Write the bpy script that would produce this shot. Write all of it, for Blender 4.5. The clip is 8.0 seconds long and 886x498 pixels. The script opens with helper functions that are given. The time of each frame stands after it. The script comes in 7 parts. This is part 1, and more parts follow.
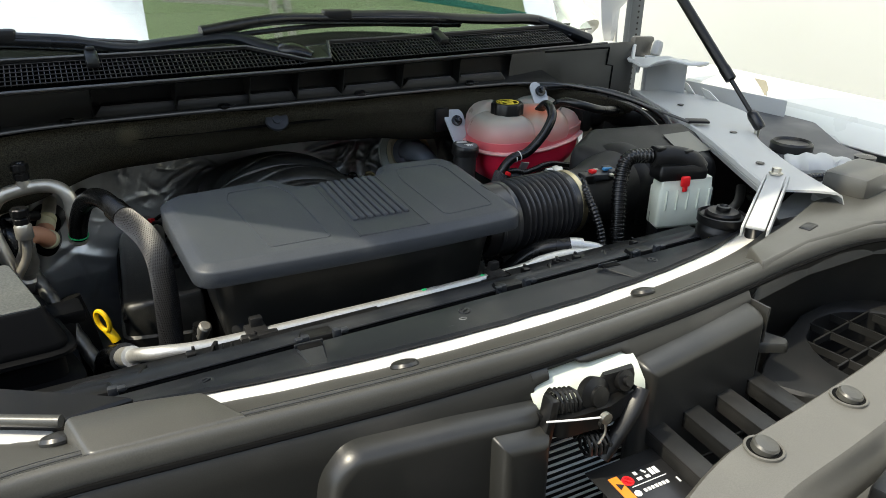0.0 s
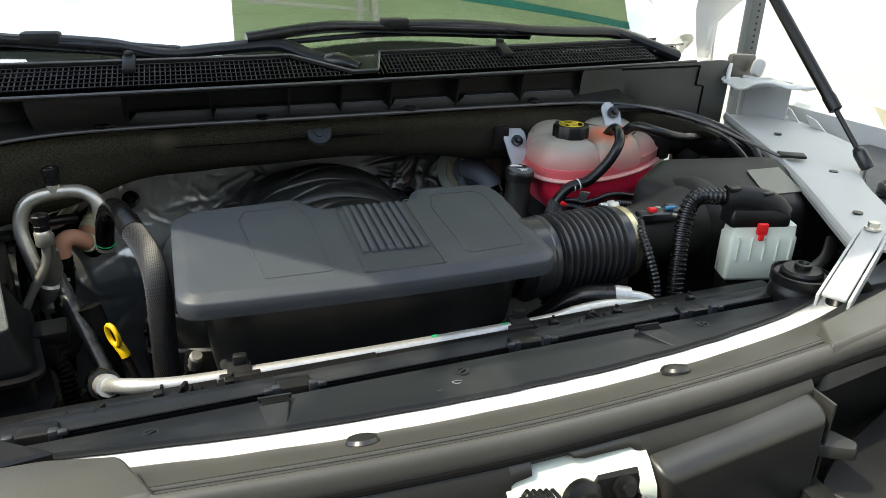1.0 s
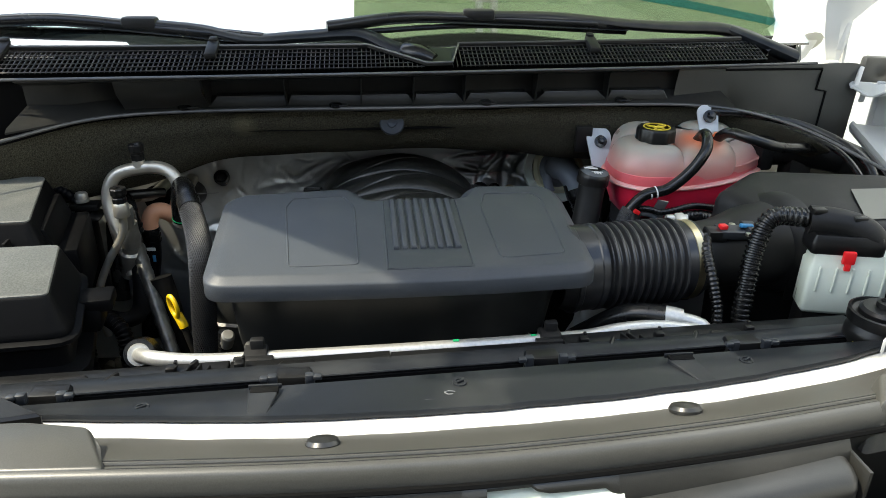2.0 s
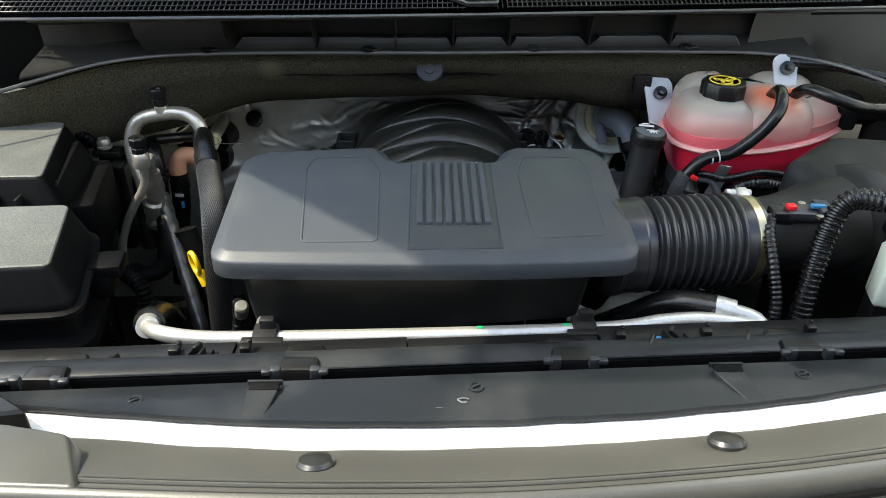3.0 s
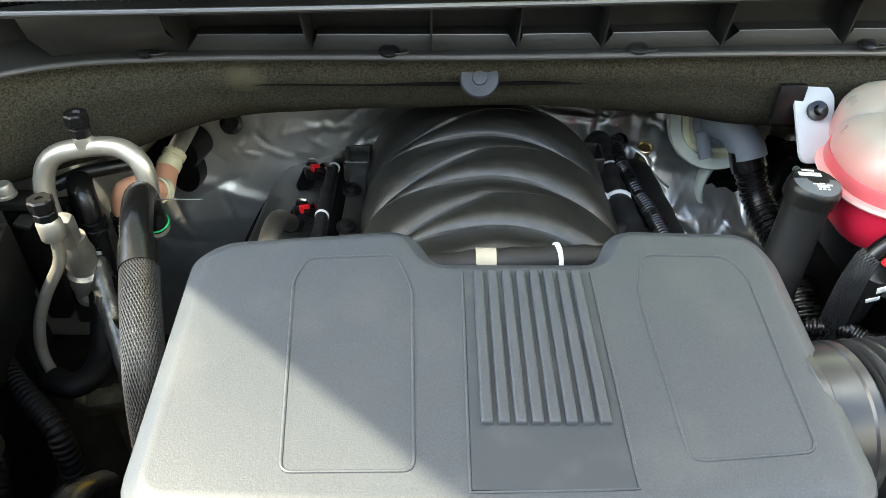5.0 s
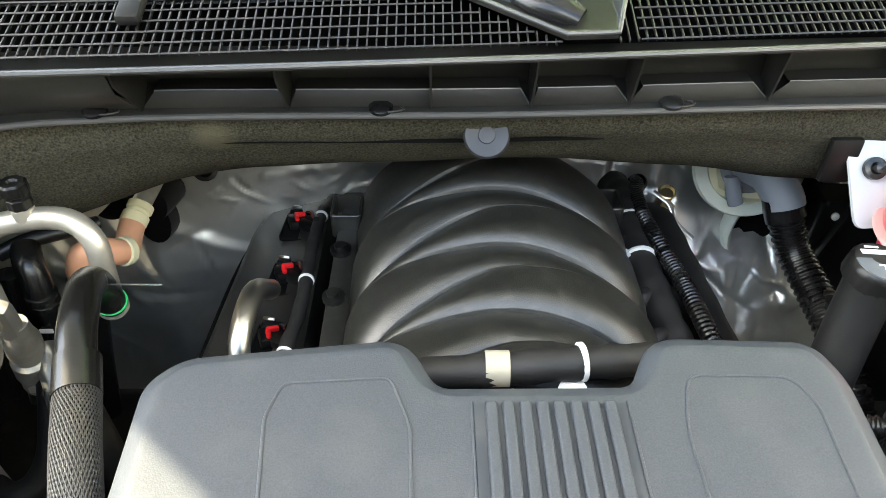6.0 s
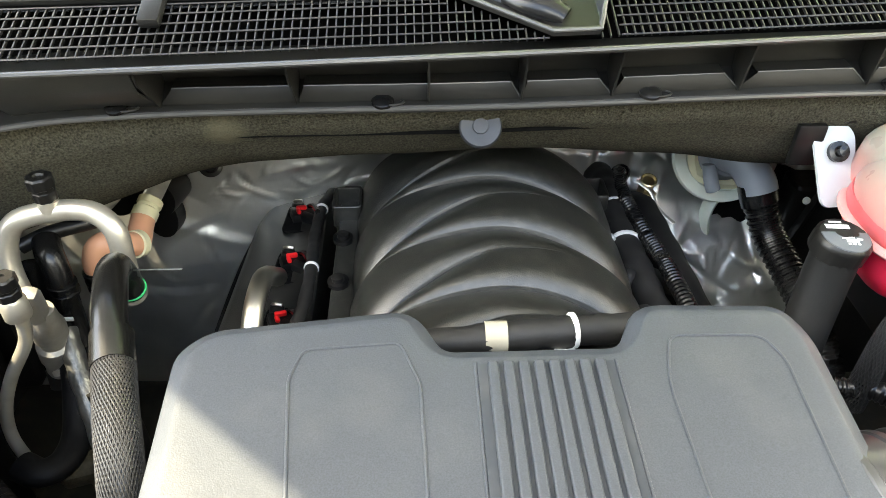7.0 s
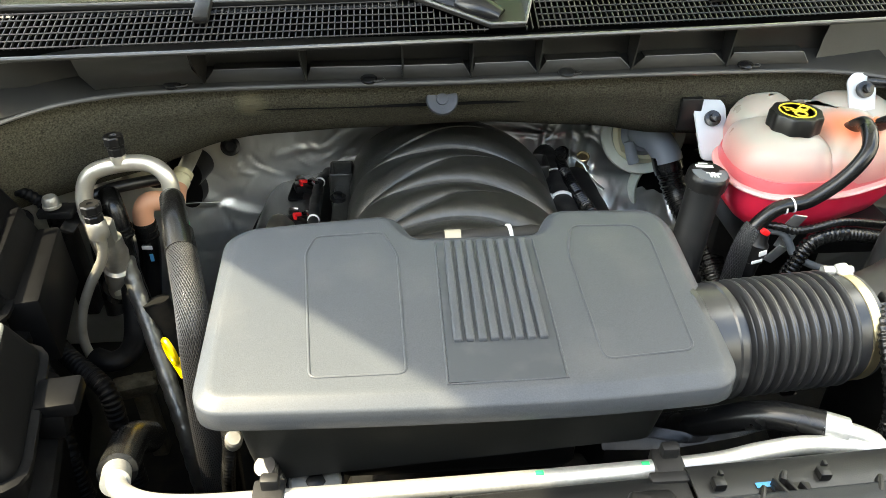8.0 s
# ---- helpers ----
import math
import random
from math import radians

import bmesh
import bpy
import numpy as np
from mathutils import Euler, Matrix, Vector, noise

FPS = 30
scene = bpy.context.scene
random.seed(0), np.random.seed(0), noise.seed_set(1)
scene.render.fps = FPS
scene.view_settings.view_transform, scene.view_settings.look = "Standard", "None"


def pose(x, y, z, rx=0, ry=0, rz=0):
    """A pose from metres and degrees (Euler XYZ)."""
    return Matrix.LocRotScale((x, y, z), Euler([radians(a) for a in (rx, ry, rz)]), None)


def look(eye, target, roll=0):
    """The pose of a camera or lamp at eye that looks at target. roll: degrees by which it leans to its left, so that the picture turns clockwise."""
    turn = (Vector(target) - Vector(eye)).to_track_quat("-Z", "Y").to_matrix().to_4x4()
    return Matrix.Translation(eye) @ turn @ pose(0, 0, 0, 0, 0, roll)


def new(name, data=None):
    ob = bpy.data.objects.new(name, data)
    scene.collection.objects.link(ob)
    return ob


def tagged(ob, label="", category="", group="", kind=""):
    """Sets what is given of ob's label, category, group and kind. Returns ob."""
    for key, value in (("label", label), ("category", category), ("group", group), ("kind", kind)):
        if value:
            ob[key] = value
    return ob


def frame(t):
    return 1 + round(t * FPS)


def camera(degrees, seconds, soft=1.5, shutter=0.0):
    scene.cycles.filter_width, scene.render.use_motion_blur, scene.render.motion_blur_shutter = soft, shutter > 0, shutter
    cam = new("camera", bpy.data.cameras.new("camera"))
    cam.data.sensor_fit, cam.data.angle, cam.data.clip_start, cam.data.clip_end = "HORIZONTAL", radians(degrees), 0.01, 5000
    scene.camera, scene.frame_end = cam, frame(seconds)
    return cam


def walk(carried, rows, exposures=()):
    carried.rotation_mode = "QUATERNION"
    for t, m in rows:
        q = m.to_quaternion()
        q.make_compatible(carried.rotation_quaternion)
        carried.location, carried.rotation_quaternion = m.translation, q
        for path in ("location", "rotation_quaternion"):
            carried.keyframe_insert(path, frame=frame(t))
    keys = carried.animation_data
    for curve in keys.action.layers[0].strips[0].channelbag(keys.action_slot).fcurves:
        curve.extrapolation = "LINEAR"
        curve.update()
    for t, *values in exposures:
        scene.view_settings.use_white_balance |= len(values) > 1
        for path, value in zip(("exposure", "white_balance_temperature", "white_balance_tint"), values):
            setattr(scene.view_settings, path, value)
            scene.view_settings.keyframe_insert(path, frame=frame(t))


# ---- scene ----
cam = camera(63.4, 8.0, soft=0.7)
PATH = [
    (0, (-0.401, -0.971, 1.569), (0.462, 0.644, 0.765), 1.1),
    (0.5, (-0.317, -0.933, 1.577), (0.445, 0.73, 0.768), 1.4),
    (1, (-0.23, -0.902, 1.576), (0.362, 0.83, 0.77), 1.5),
    (1.5, (-0.14, -0.896, 1.574), (0.253, 0.891, 0.764), 1.5),
    (1.7, (-0.111, -0.901, 1.573), (0.199, 0.9, 0.762), 1.3),
    (2.8, (-0.027, -0.835, 1.617), (0.038, 0.891, 0.61), 0.9),
    (3, (-0.027, -0.79, 1.61), (0.021, 0.916, 0.566), 0.8),
    (3.5, (-0.027, -0.655, 1.613), (-0.002, 0.99, 0.475), 0.6),
    (4, (-0.004, -0.53, 1.599), (0.014, 1.077, 0.409), 0.6),
    (4.5, (-0.01, -0.431, 1.588), (0.007, 1.156, 0.371), 0.5),
    (5, (-0.072, -0.33, 1.585), (-0.053, 1.243, 0.35), 0.6),
    (5.2, (-0.089, -0.288, 1.59), (-0.064, 1.278, 0.346), 0.7),
    (6.3, (-0.075, -0.158, 1.585), (-0.037, 1.398, 0.33), 0.5),
    (6.5, (-0.078, -0.155, 1.58), (-0.03, 1.401, 0.325), 0.5),
    (7, (-0.093, -0.232, 1.606), (-0.023, 1.33, 0.358), 0.4),
    (7.5, (-0.1, -0.357, 1.626), (-0.008, 1.227, 0.408), 0.4),
    (8, (-0.087, -0.526, 1.651), (0.026, 1.102, 0.495), 0.4),
]
walk(cam, [(t, look(eye, target, roll)) for t, eye, target, roll in PATH], exposures=[(0, 1.0, 6500, 6), (1, 1.27, 6550, 5), (1.5, 1.36, 6500, 5), (3, 1.72, 6500, 5), (3.5, 2.0, 6550, 5), (4, 2.35, 6750, 4), (4.5, 2.68, 6900, 3), (5.2, 3.0, 7000, 2), (6.5, 3.35, 7500, 5), (7.5, 3.2, 7600, 4), (8, 3.0, 7500, 3)])
# ---- world, sun, exposure ----
SUN_TRAVEL = Vector((0.65, 0.0, -1.0))
world = bpy.data.worlds.new("sky")
scene.world = world
world.use_nodes = True
wn, wl = world.node_tree.nodes, world.node_tree.links
sky = wn.new("ShaderNodeTexSky")
sky.sky_type = "NISHITA"
sky.sun_disc = False
sky.sun_elevation = math.atan2(1.0, math.hypot(SUN_TRAVEL.x, SUN_TRAVEL.y))
sky.sun_rotation = math.atan2(-SUN_TRAVEL.x, -SUN_TRAVEL.y)
sky.air_density, sky.dust_density = 1.0, 2.0
wtc = wn.new("ShaderNodeTexCoord")
wno = wn.new("ShaderNodeTexNoise")
wno.inputs["Scale"].default_value, wno.inputs["Detail"].default_value = 2.0, 6.0
wmap = wn.new("ShaderNodeVectorMath")
wmap.inputs[1].default_value = (60.28, 0.0, 0.0)
wramp = wn.new("ShaderNodeValToRGB")
wramp.color_ramp.elements[0].position, wramp.color_ramp.elements[1].position = 0.5, 0.62
wmix = wn.new("ShaderNodeMix")
wmix.data_type = "RGBA"
wmix.inputs[7].default_value = (11.5, 11.9, 12.4, 1)
wl.new(wtc.outputs["Generated"], wmap.inputs[0])
wl.new(wmap.outputs[0], wno.inputs["Vector"])
wl.new(wno.outputs["Fac"], wramp.inputs["Fac"])
wl.new(wramp.outputs["Color"], wmix.inputs[0])
wl.new(sky.outputs["Color"], wmix.inputs[6])
wl.new(wmix.outputs[2], wn["Background"].inputs["Color"])
wn["Background"].inputs["Strength"].default_value = 0.15
sun = new("sun", bpy.data.lights.new("sun", "SUN"))
sun.data.energy, sun.data.angle, sun.data.color = 2.5, radians(0.6), (1.0, 0.9, 0.72)
sun.matrix_world = look((0, 0, 5), Vector((0, 0, 5)) + SUN_TRAVEL)


# ---- materials ----
def mat(name, color, rough=0.5, metal=0.0, grain=(400, 0.1), blotch=(6, 0.15), dirt=None, spec=0.5, coat=0.0, sss=0.0, bump_mm=0.3, speck=0.0):
    """A surface with fine grain in its relief, larger soft variation in colour and gloss, and dust where dirt is given."""
    m = bpy.data.materials.new(name)
    m.use_nodes = True
    n, l = m.node_tree.nodes, m.node_tree.links
    b = n["Principled BSDF"]
    tc = n.new("ShaderNodeTexCoord")
    fine = n.new("ShaderNodeTexNoise")
    fine.inputs["Scale"].default_value, fine.inputs["Detail"].default_value = grain[0], 3
    big = n.new("ShaderNodeTexNoise")
    big.inputs["Scale"].default_value, big.inputs["Detail"].default_value = blotch[0], 5
    for t in (fine, big):
        l.new(tc.outputs["Object"], t.inputs["Vector"])
    lo = [c * (1 - blotch[1]) for c in color]
    hi = [min(1, c * (1 + blotch[1])) for c in color]
    mix = n.new("ShaderNodeMix")
    mix.data_type = "RGBA"
    mix.inputs[6].default_value, mix.inputs[7].default_value = (*lo, 1), (*hi, 1)
    l.new(big.outputs["Fac"], mix.inputs[0])
    out = mix.outputs[2]
    if speck:
        sp = n.new("ShaderNodeMapRange")
        sp.inputs[1].default_value, sp.inputs[2].default_value = 0.3, 0.7
        sp.inputs[3].default_value, sp.inputs[4].default_value = 1 - speck, 1 + speck
        l.new(fine.outputs["Fac"], sp.inputs[0])
        sv = n.new("ShaderNodeVectorMath")
        sv.operation = "SCALE"
        l.new(out, sv.inputs[0])
        l.new(sp.outputs[0], sv.inputs["Scale"])
        out = sv.outputs[0]
    if dirt:
        spots = n.new("ShaderNodeTexNoise")
        spots.inputs["Scale"].default_value, spots.inputs["Detail"].default_value = dirt[1], 8
        l.new(tc.outputs["Object"], spots.inputs["Vector"])
        ramp = n.new("ShaderNodeValToRGB")
        ramp.color_ramp.elements[0].position, ramp.color_ramp.elements[1].position = 0.5, 0.75
        l.new(spots.outputs["Fac"], ramp.inputs["Fac"])
        amount = n.new("ShaderNodeMath")
        amount.operation = "MULTIPLY"
        amount.inputs[1].default_value = dirt[2]
        l.new(ramp.outputs["Color"], amount.inputs[0])
        dm = n.new("ShaderNodeMix")
        dm.data_type = "RGBA"
        dm.inputs[7].default_value = (*dirt[0], 1)
        l.new(amount.outputs[0], dm.inputs[0])
        l.new(out, dm.inputs[6])
        out = dm.outputs[2]
    l.new(out, b.inputs["Base Color"])
    mr = n.new("ShaderNodeMapRange")
    mr.inputs[3].default_value, mr.inputs[4].default_value = max(0.02, rough - 0.08), min(1, rough + 0.08)
    l.new(big.outputs["Fac"], mr.inputs[0])
    l.new(mr.outputs[0], b.inputs["Roughness"])
    b.inputs["Metallic"].default_value = metal
    b.inputs["Specular IOR Level"].default_value = spec
    b.inputs["Coat Weight"].default_value = coat
    if sss:
        b.inputs["Subsurface Weight"].default_value = sss
        b.inputs["Subsurface Radius"].default_value = (0.03, 0.015, 0.012)
        b.inputs["Subsurface Scale"].default_value = 0.6
    if grain[1]:
        bp = n.new("ShaderNodeBump")
        bp.inputs["Strength"].default_value, bp.inputs["Distance"].default_value = grain[1], bump_mm / 1000
        l.new(fine.outputs["Fac"], bp.inputs["Height"])
        l.new(bp.outputs["Normal"], b.inputs["Normal"])
    return m


M = {}
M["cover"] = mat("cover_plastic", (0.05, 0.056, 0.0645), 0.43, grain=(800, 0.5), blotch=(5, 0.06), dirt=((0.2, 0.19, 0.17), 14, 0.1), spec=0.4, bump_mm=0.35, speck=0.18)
M["cover_smooth"] = mat("cover_plastic_smooth", (0.04, 0.046, 0.054), 0.38, grain=(1200, 0.2), dirt=((0.2, 0.19, 0.17), 24, 0.16), spec=0.4)
M["black"] = mat("black_plastic", (0.006, 0.006, 0.006), 0.36, spec=0.4, grain=(900, 0.3), dirt=((0.1, 0.09, 0.08), 22, 0.08))
M["black_matt"] = mat("matt_black_plastic", (0.01, 0.01, 0.01), 0.5, spec=0.3, grain=(900, 0.4), dirt=((0.12, 0.11, 0.1), 18, 0.12))
M["manifold"] = mat("manifold_plastic", (0.016, 0.0165, 0.0145), 0.33, spec=0.9, grain=(1000, 0.7), dirt=((0.16, 0.15, 0.125), 60, 0.18), bump_mm=0.45, speck=0.5)
M["grille"] = mat("grille_top_plastic", (0.12, 0.116, 0.102), 0.45, grain=(700, 0.4), dirt=((0.25, 0.24, 0.2), 10, 0.15), speck=0.1)
M["trim"] = mat("front_trim_plastic", (0.063, 0.062, 0.055), 0.35, grain=(700, 0.35), dirt=((0.17, 0.16, 0.14), 8, 0.16), spec=0.55, speck=0.12)
M["channel"] = mat("cowl_channel_plastic", (0.015, 0.015, 0.0138), 0.4, grain=(700, 0.3), dirt=((0.12, 0.11, 0.09), 15, 0.08), spec=0.3)
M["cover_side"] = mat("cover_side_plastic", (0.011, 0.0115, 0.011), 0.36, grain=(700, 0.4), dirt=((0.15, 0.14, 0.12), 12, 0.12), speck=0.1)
M["panel"] = mat("shroud_panel_plastic", (0.014, 0.016, 0.019), 0.33, grain=(700, 0.35), dirt=((0.16, 0.16, 0.15), 9, 0.2), spec=0.28, speck=0.1)
M["rubber"] = mat("black_rubber", (0.006, 0.006, 0.006), 0.26, spec=0.5, grain=(500, 0.2), dirt=((0.12, 0.12, 0.11), 20, 0.15))
M["braid"] = mat("braided_sleeve", (0.021, 0.021, 0.022), 0.34, grain=(900, 0.5))
M["bellows"] = mat("bellows_rubber", (0.022, 0.022, 0.023), 0.3, spec=0.7, grain=(500, 0.2), dirt=((0.12, 0.12, 0.11), 20, 0.2))
M["alu_dull"] = mat("dull_aluminium", (0.33, 0.32, 0.29), 0.42, metal=0.7, grain=(300, 0.4), blotch=(25, 0.2), dirt=((0.08, 0.07, 0.05), 40, 0.4), bump_mm=0.5)
M["tape"] = mat("cloth_tape", (0.012, 0.0115, 0.011), 0.6, grain=(1200, 0.6))
M["felt"] = mat("felt_lined_beam", (0.053, 0.0505, 0.037), 0.95, grain=(420, 1.0), blotch=(9, 0.2), dirt=((0.08, 0.075, 0.05), 40, 0.14), spec=0.12, bump_mm=2.0, speck=0.6)
M["alu"] = mat("aluminium_tube", (0.6, 0.59, 0.55), 0.42, metal=0.75, grain=(250, 0.35), blotch=(22, 0.12), bump_mm=0.5, speck=0.08)
M["steel"] = mat("zinc_steel", (0.6, 0.58, 0.52), 0.32, metal=1.0, grain=(400, 0.2))
M["brass"] = mat("brass_clamp", (0.62, 0.53, 0.33), 0.35, metal=1.0, grain=(400, 0.2))
M["foil"] = mat("foil_insulation", (0.6, 0.61, 0.59), 0.34, metal=0.82, grain=(40, 0.3), blotch=(7, 0.12), dirt=((0.16, 0.16, 0.15), 9, 0.35), bump_mm=1.2)
# Near-black for the boxes' shaded sides; also left-hand hoses and conduits.
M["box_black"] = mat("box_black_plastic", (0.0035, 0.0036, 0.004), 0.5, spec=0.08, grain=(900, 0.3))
M["foil_dirty"] = mat("soiled_foil", (0.13, 0.13, 0.12), 0.35, metal=0.7, grain=(120, 0.6), blotch=(40, 0.3), dirt=((0.03, 0.03, 0.03), 60, 0.7), bump_mm=1.5)
M["paper_tape"] = mat("paper_tape", (0.4, 0.37, 0.29), 0.7, grain=(500, 0.3), blotch=(40, 0.1))
M["white"] = mat("white_paint", (0.73, 0.73, 0.7), 0.3, grain=(300, 0.03), blotch=(4, 0.03), coat=0.4)
# White paint made greyer: the shade on it is put into the colour.
M["white_shaded"] = mat("white_paint_shaded", (0.46, 0.47, 0.465), 0.5, grain=(200, 0.1), blotch=(6, 0.06), dirt=((0.4, 0.38, 0.34), 12, 0.2))
M["white_plastic"] = mat("white_plastic", (0.66, 0.71, 0.61), 0.45, grain=(400, 0.2), blotch=(25, 0.06), dirt=((0.6, 0.55, 0.4), 30, 0.3))
M["ear"] = mat("mounting_ear_plate", (0.5, 0.53, 0.56), 0.4, grain=(400, 0.2), blotch=(14, 0.06))
M["alu_old"] = mat("aged_aluminium", (0.60, 0.57, 0.49), 0.36, metal=0.75, grain=(300, 0.3), blotch=(25, 0.18), dirt=((0.2, 0.17, 0.12), 40, 0.3), bump_mm=0.4)
M["tank_white"] = mat("tank_plastic", (0.385, 0.35, 0.305), 0.3, grain=(500, 0.15), blotch=(14, 0.05), sss=0.5)
M["tank_pink"] = mat("tank_plastic_liquid", (0.8, 0.15, 0.17), 0.36, grain=(500, 0.15), blotch=(14, 0.08), sss=0.4)
M["tank_red"] = mat("tank_plastic_deep_liquid", (0.93, 0.03, 0.085), 0.3, grain=(500, 0.15), blotch=(14, 0.08), sss=0.3)
M["tank_seam"] = mat("tank_seam_plastic", (0.86, 0.42, 0.4), 0.36, grain=(500, 0.1), sss=0.4)
M["orange_stain"] = mat("orange_stained_plastic", (0.8, 0.2, 0.08), 0.4, grain=(500, 0.1), sss=0.4)
M["yellow"] = mat("yellow_plastic", (0.85, 0.56, 0.01), 0.35, grain=(500, 0.1))
M["yellow_print"] = mat("yellow_print", (0.75, 0.58, 0.05), 0.5, grain=(500, 0.1))
M["red"] = mat("red_plastic", (0.8, 0.015, 0.02), 0.4, grain=(500, 0.1))
M["blue"] = mat("blue_plastic", (0.05, 0.25, 0.5), 0.4, grain=(500, 0.1))
M["green_mark"] = mat("green_paint_mark", (0.02, 0.5, 0.16), 0.5, grain=(500, 0.1))
M["copper"] = mat("peach_fitting_plastic", (0.7, 0.36, 0.22), 0.45, grain=(500, 0.2))
M["ivory"] = mat("ivory_foam", (0.72, 0.68, 0.45), 0.7, grain=(300, 0.4))
M["grey"] = mat("grey_plastic", (0.1, 0.11, 0.12), 0.45, grain=(500, 0.2))
# Sunlight on the lid tops is put into this grey; the grain is real.
M["fuse_lid"] = mat("fuse_lid_lit_plastic", (0.1, 0.105, 0.098), 0.45, grain=(350, 0.8), dirt=((0.25, 0.24, 0.22), 20, 0.15), spec=0.35, bump_mm=0.6, speck=0.25)
M["sticker"] = mat("blank_sticker", (0.19, 0.185, 0.155), 0.5, grain=(300, 0.2))
M["print_white"] = mat("white_print", (0.75, 0.75, 0.73), 0.6, grain=(500, 0.1))
M["bar_black"] = mat("guide_plastic", (0.013, 0.0132, 0.013), 0.45, spec=0.35, grain=(700, 0.3), dirt=((0.12, 0.11, 0.1), 12, 0.12), speck=0.1)
M["label_orange"] = mat("orange_label", (0.85, 0.25, 0.02), 0.45, grain=(500, 0.1))
M["label_black"] = mat("black_label", (0.015, 0.015, 0.016), 0.35, grain=(500, 0.1))
M["concrete"] = mat("pale_concrete", (0.42, 0.41, 0.38), 0.85, grain=(200, 0.6), blotch=(1.5, 0.15), bump_mm=3)
M["blocker_dark"] = mat("blocker_dark_sheet", (0.05, 0.05, 0.052), 0.6, grain=(60, 0.3), blotch=(1.2, 0.2))
M["wall_white"] = mat("white_wall_paint", (0.58, 0.59, 0.565), 0.6, grain=(120, 0.2), blotch=(1.5, 0.04))
M["canopy"] = mat("canopy_sheet", (0.55, 0.56, 0.42), 0.6, grain=(60, 0.2), blotch=(1, 0.1))
M["cavity"] = mat("cavity_plastic", (0.021, 0.021, 0.019), 0.34, grain=(700, 0.3), dirt=((0.14, 0.13, 0.12), 9, 0.12), spec=0.55, speck=0.1)
M["outlet"] = mat("pale_grey_plastic", (0.23, 0.25, 0.275), 0.45, grain=(500, 0.2))
M["scuff"] = mat("scuffed_plastic", (0.13, 0.135, 0.14), 0.6, grain=(700, 0.3))
M["rail"] = mat("rail_plastic", (0.0085, 0.0088, 0.009), 0.36, grain=(700, 0.35), dirt=((0.13, 0.125, 0.11), 14, 0.12), spec=0.4, speck=0.15)
M["liner"] = mat("dark_panel_grey", (0.05, 0.052, 0.058), 0.55, grain=(400, 0.3), dirt=((0.3, 0.29, 0.27), 8, 0.3))
M["canopy_teal"] = mat("canopy_teal_sheet", (0.08, 0.42, 0.36), 0.6, grain=(60, 0.2))
# Paler than the other rubber, so edge highlights are partly in its colour.
M["lip"] = mat("highlight_rubber_lip", (0.07, 0.07, 0.068), 0.24, grain=(500, 0.1))
M["disc"] = mat("fastener_plastic", (0.024, 0.027, 0.032), 0.4, grain=(500, 0.2))
# Shade of the deep bay is put into this near-black; brown dirt remains.
M["shaded_grime"] = mat("shaded_grimy_metal", (0.006, 0.006, 0.006), 0.6, spec=0.15, grain=(200, 0.6), dirt=((0.06, 0.05, 0.035), 25, 0.3))
# Near-black of the cab lining; in gaps and openings it stands for their shade.
M["interior"] = mat("lining_and_gap_shade", (0.004, 0.004, 0.004), 0.7, grain=(600, 0.3), spec=0.1)
M["rust"] = mat("rusty_cast_iron", (0.06, 0.05, 0.03), 0.7, grain=(220, 0.8), blotch=(40, 0.4), dirt=((0.16, 0.15, 0.11), 50, 0.6), bump_mm=1.5, speck=0.3)
M["valve_cover"] = mat("valve_cover_plastic", (0.021, 0.0215, 0.0195), 0.4, grain=(700, 0.6), dirt=((0.13, 0.125, 0.11), 30, 0.2), spec=0.6, bump_mm=0.5, speck=0.3)
M["mesh"] = mat("cowl_mesh_plastic", (0.02, 0.02, 0.02), 0.35, grain=(900, 0.3))


def tint_by_height(m, z0, z1, color):
    """The liquid that shines through the shell: full tint at z0, none at z1."""
    n, l = m.node_tree.nodes, m.node_tree.links
    b = n["Principled BSDF"]
    src = b.inputs["Base Color"].links[0].from_socket
    tc, sep, mr, mix = n.new("ShaderNodeTexCoord"), n.new("ShaderNodeSeparateXYZ"), n.new("ShaderNodeMapRange"), n.new("ShaderNodeMix")
    l.new(tc.outputs["Object"], sep.inputs[0])
    mr.inputs[1].default_value, mr.inputs[2].default_value = z1, z0
    l.new(sep.outputs["Z"], mr.inputs[0])
    mix.data_type = "RGBA"
    l.new(mr.outputs[0], mix.inputs[0])
    l.new(src, mix.inputs[6])
    mix.inputs[7].default_value = (*color, 1)
    l.new(mix.outputs[2], b.inputs["Base Color"])


def stain_round(m, at, radius, color):
    """A stain that fades away from the point."""
    n, l = m.node_tree.nodes, m.node_tree.links
    b = n["Principled BSDF"]
    src = b.inputs["Base Color"].links[0].from_socket
    tc, far, mr, mix = n.new("ShaderNodeTexCoord"), n.new("ShaderNodeVectorMath"), n.new("ShaderNodeMapRange"), n.new("ShaderNodeMix")
    far.operation = "DISTANCE"
    far.inputs[1].default_value = at
    l.new(tc.outputs["Object"], far.inputs[0])
    mr.inputs[1].default_value, mr.inputs[2].default_value, mr.inputs[4].default_value = radius, radius * 0.35, 0.9
    l.new(far.outputs["Value"], mr.inputs[0])
    mix.data_type = "RGBA"
    l.new(mr.outputs[0], mix.inputs[0])
    l.new(src, mix.inputs[6])
    mix.inputs[7].default_value = (*color, 1)
    l.new(mix.outputs[2], b.inputs["Base Color"])


stain_round(M["felt"], (-0.304, 0.486, 1.209), 0.03, (0.12, 0.112, 0.075))
tint_by_height(M["tank_white"], 1.138, 1.192, (0.78, 0.27, 0.25))
stain_round(M["tank_white"], (0.565, 0.375, 1.2), 0.06, (0.85, 0.22, 0.1))


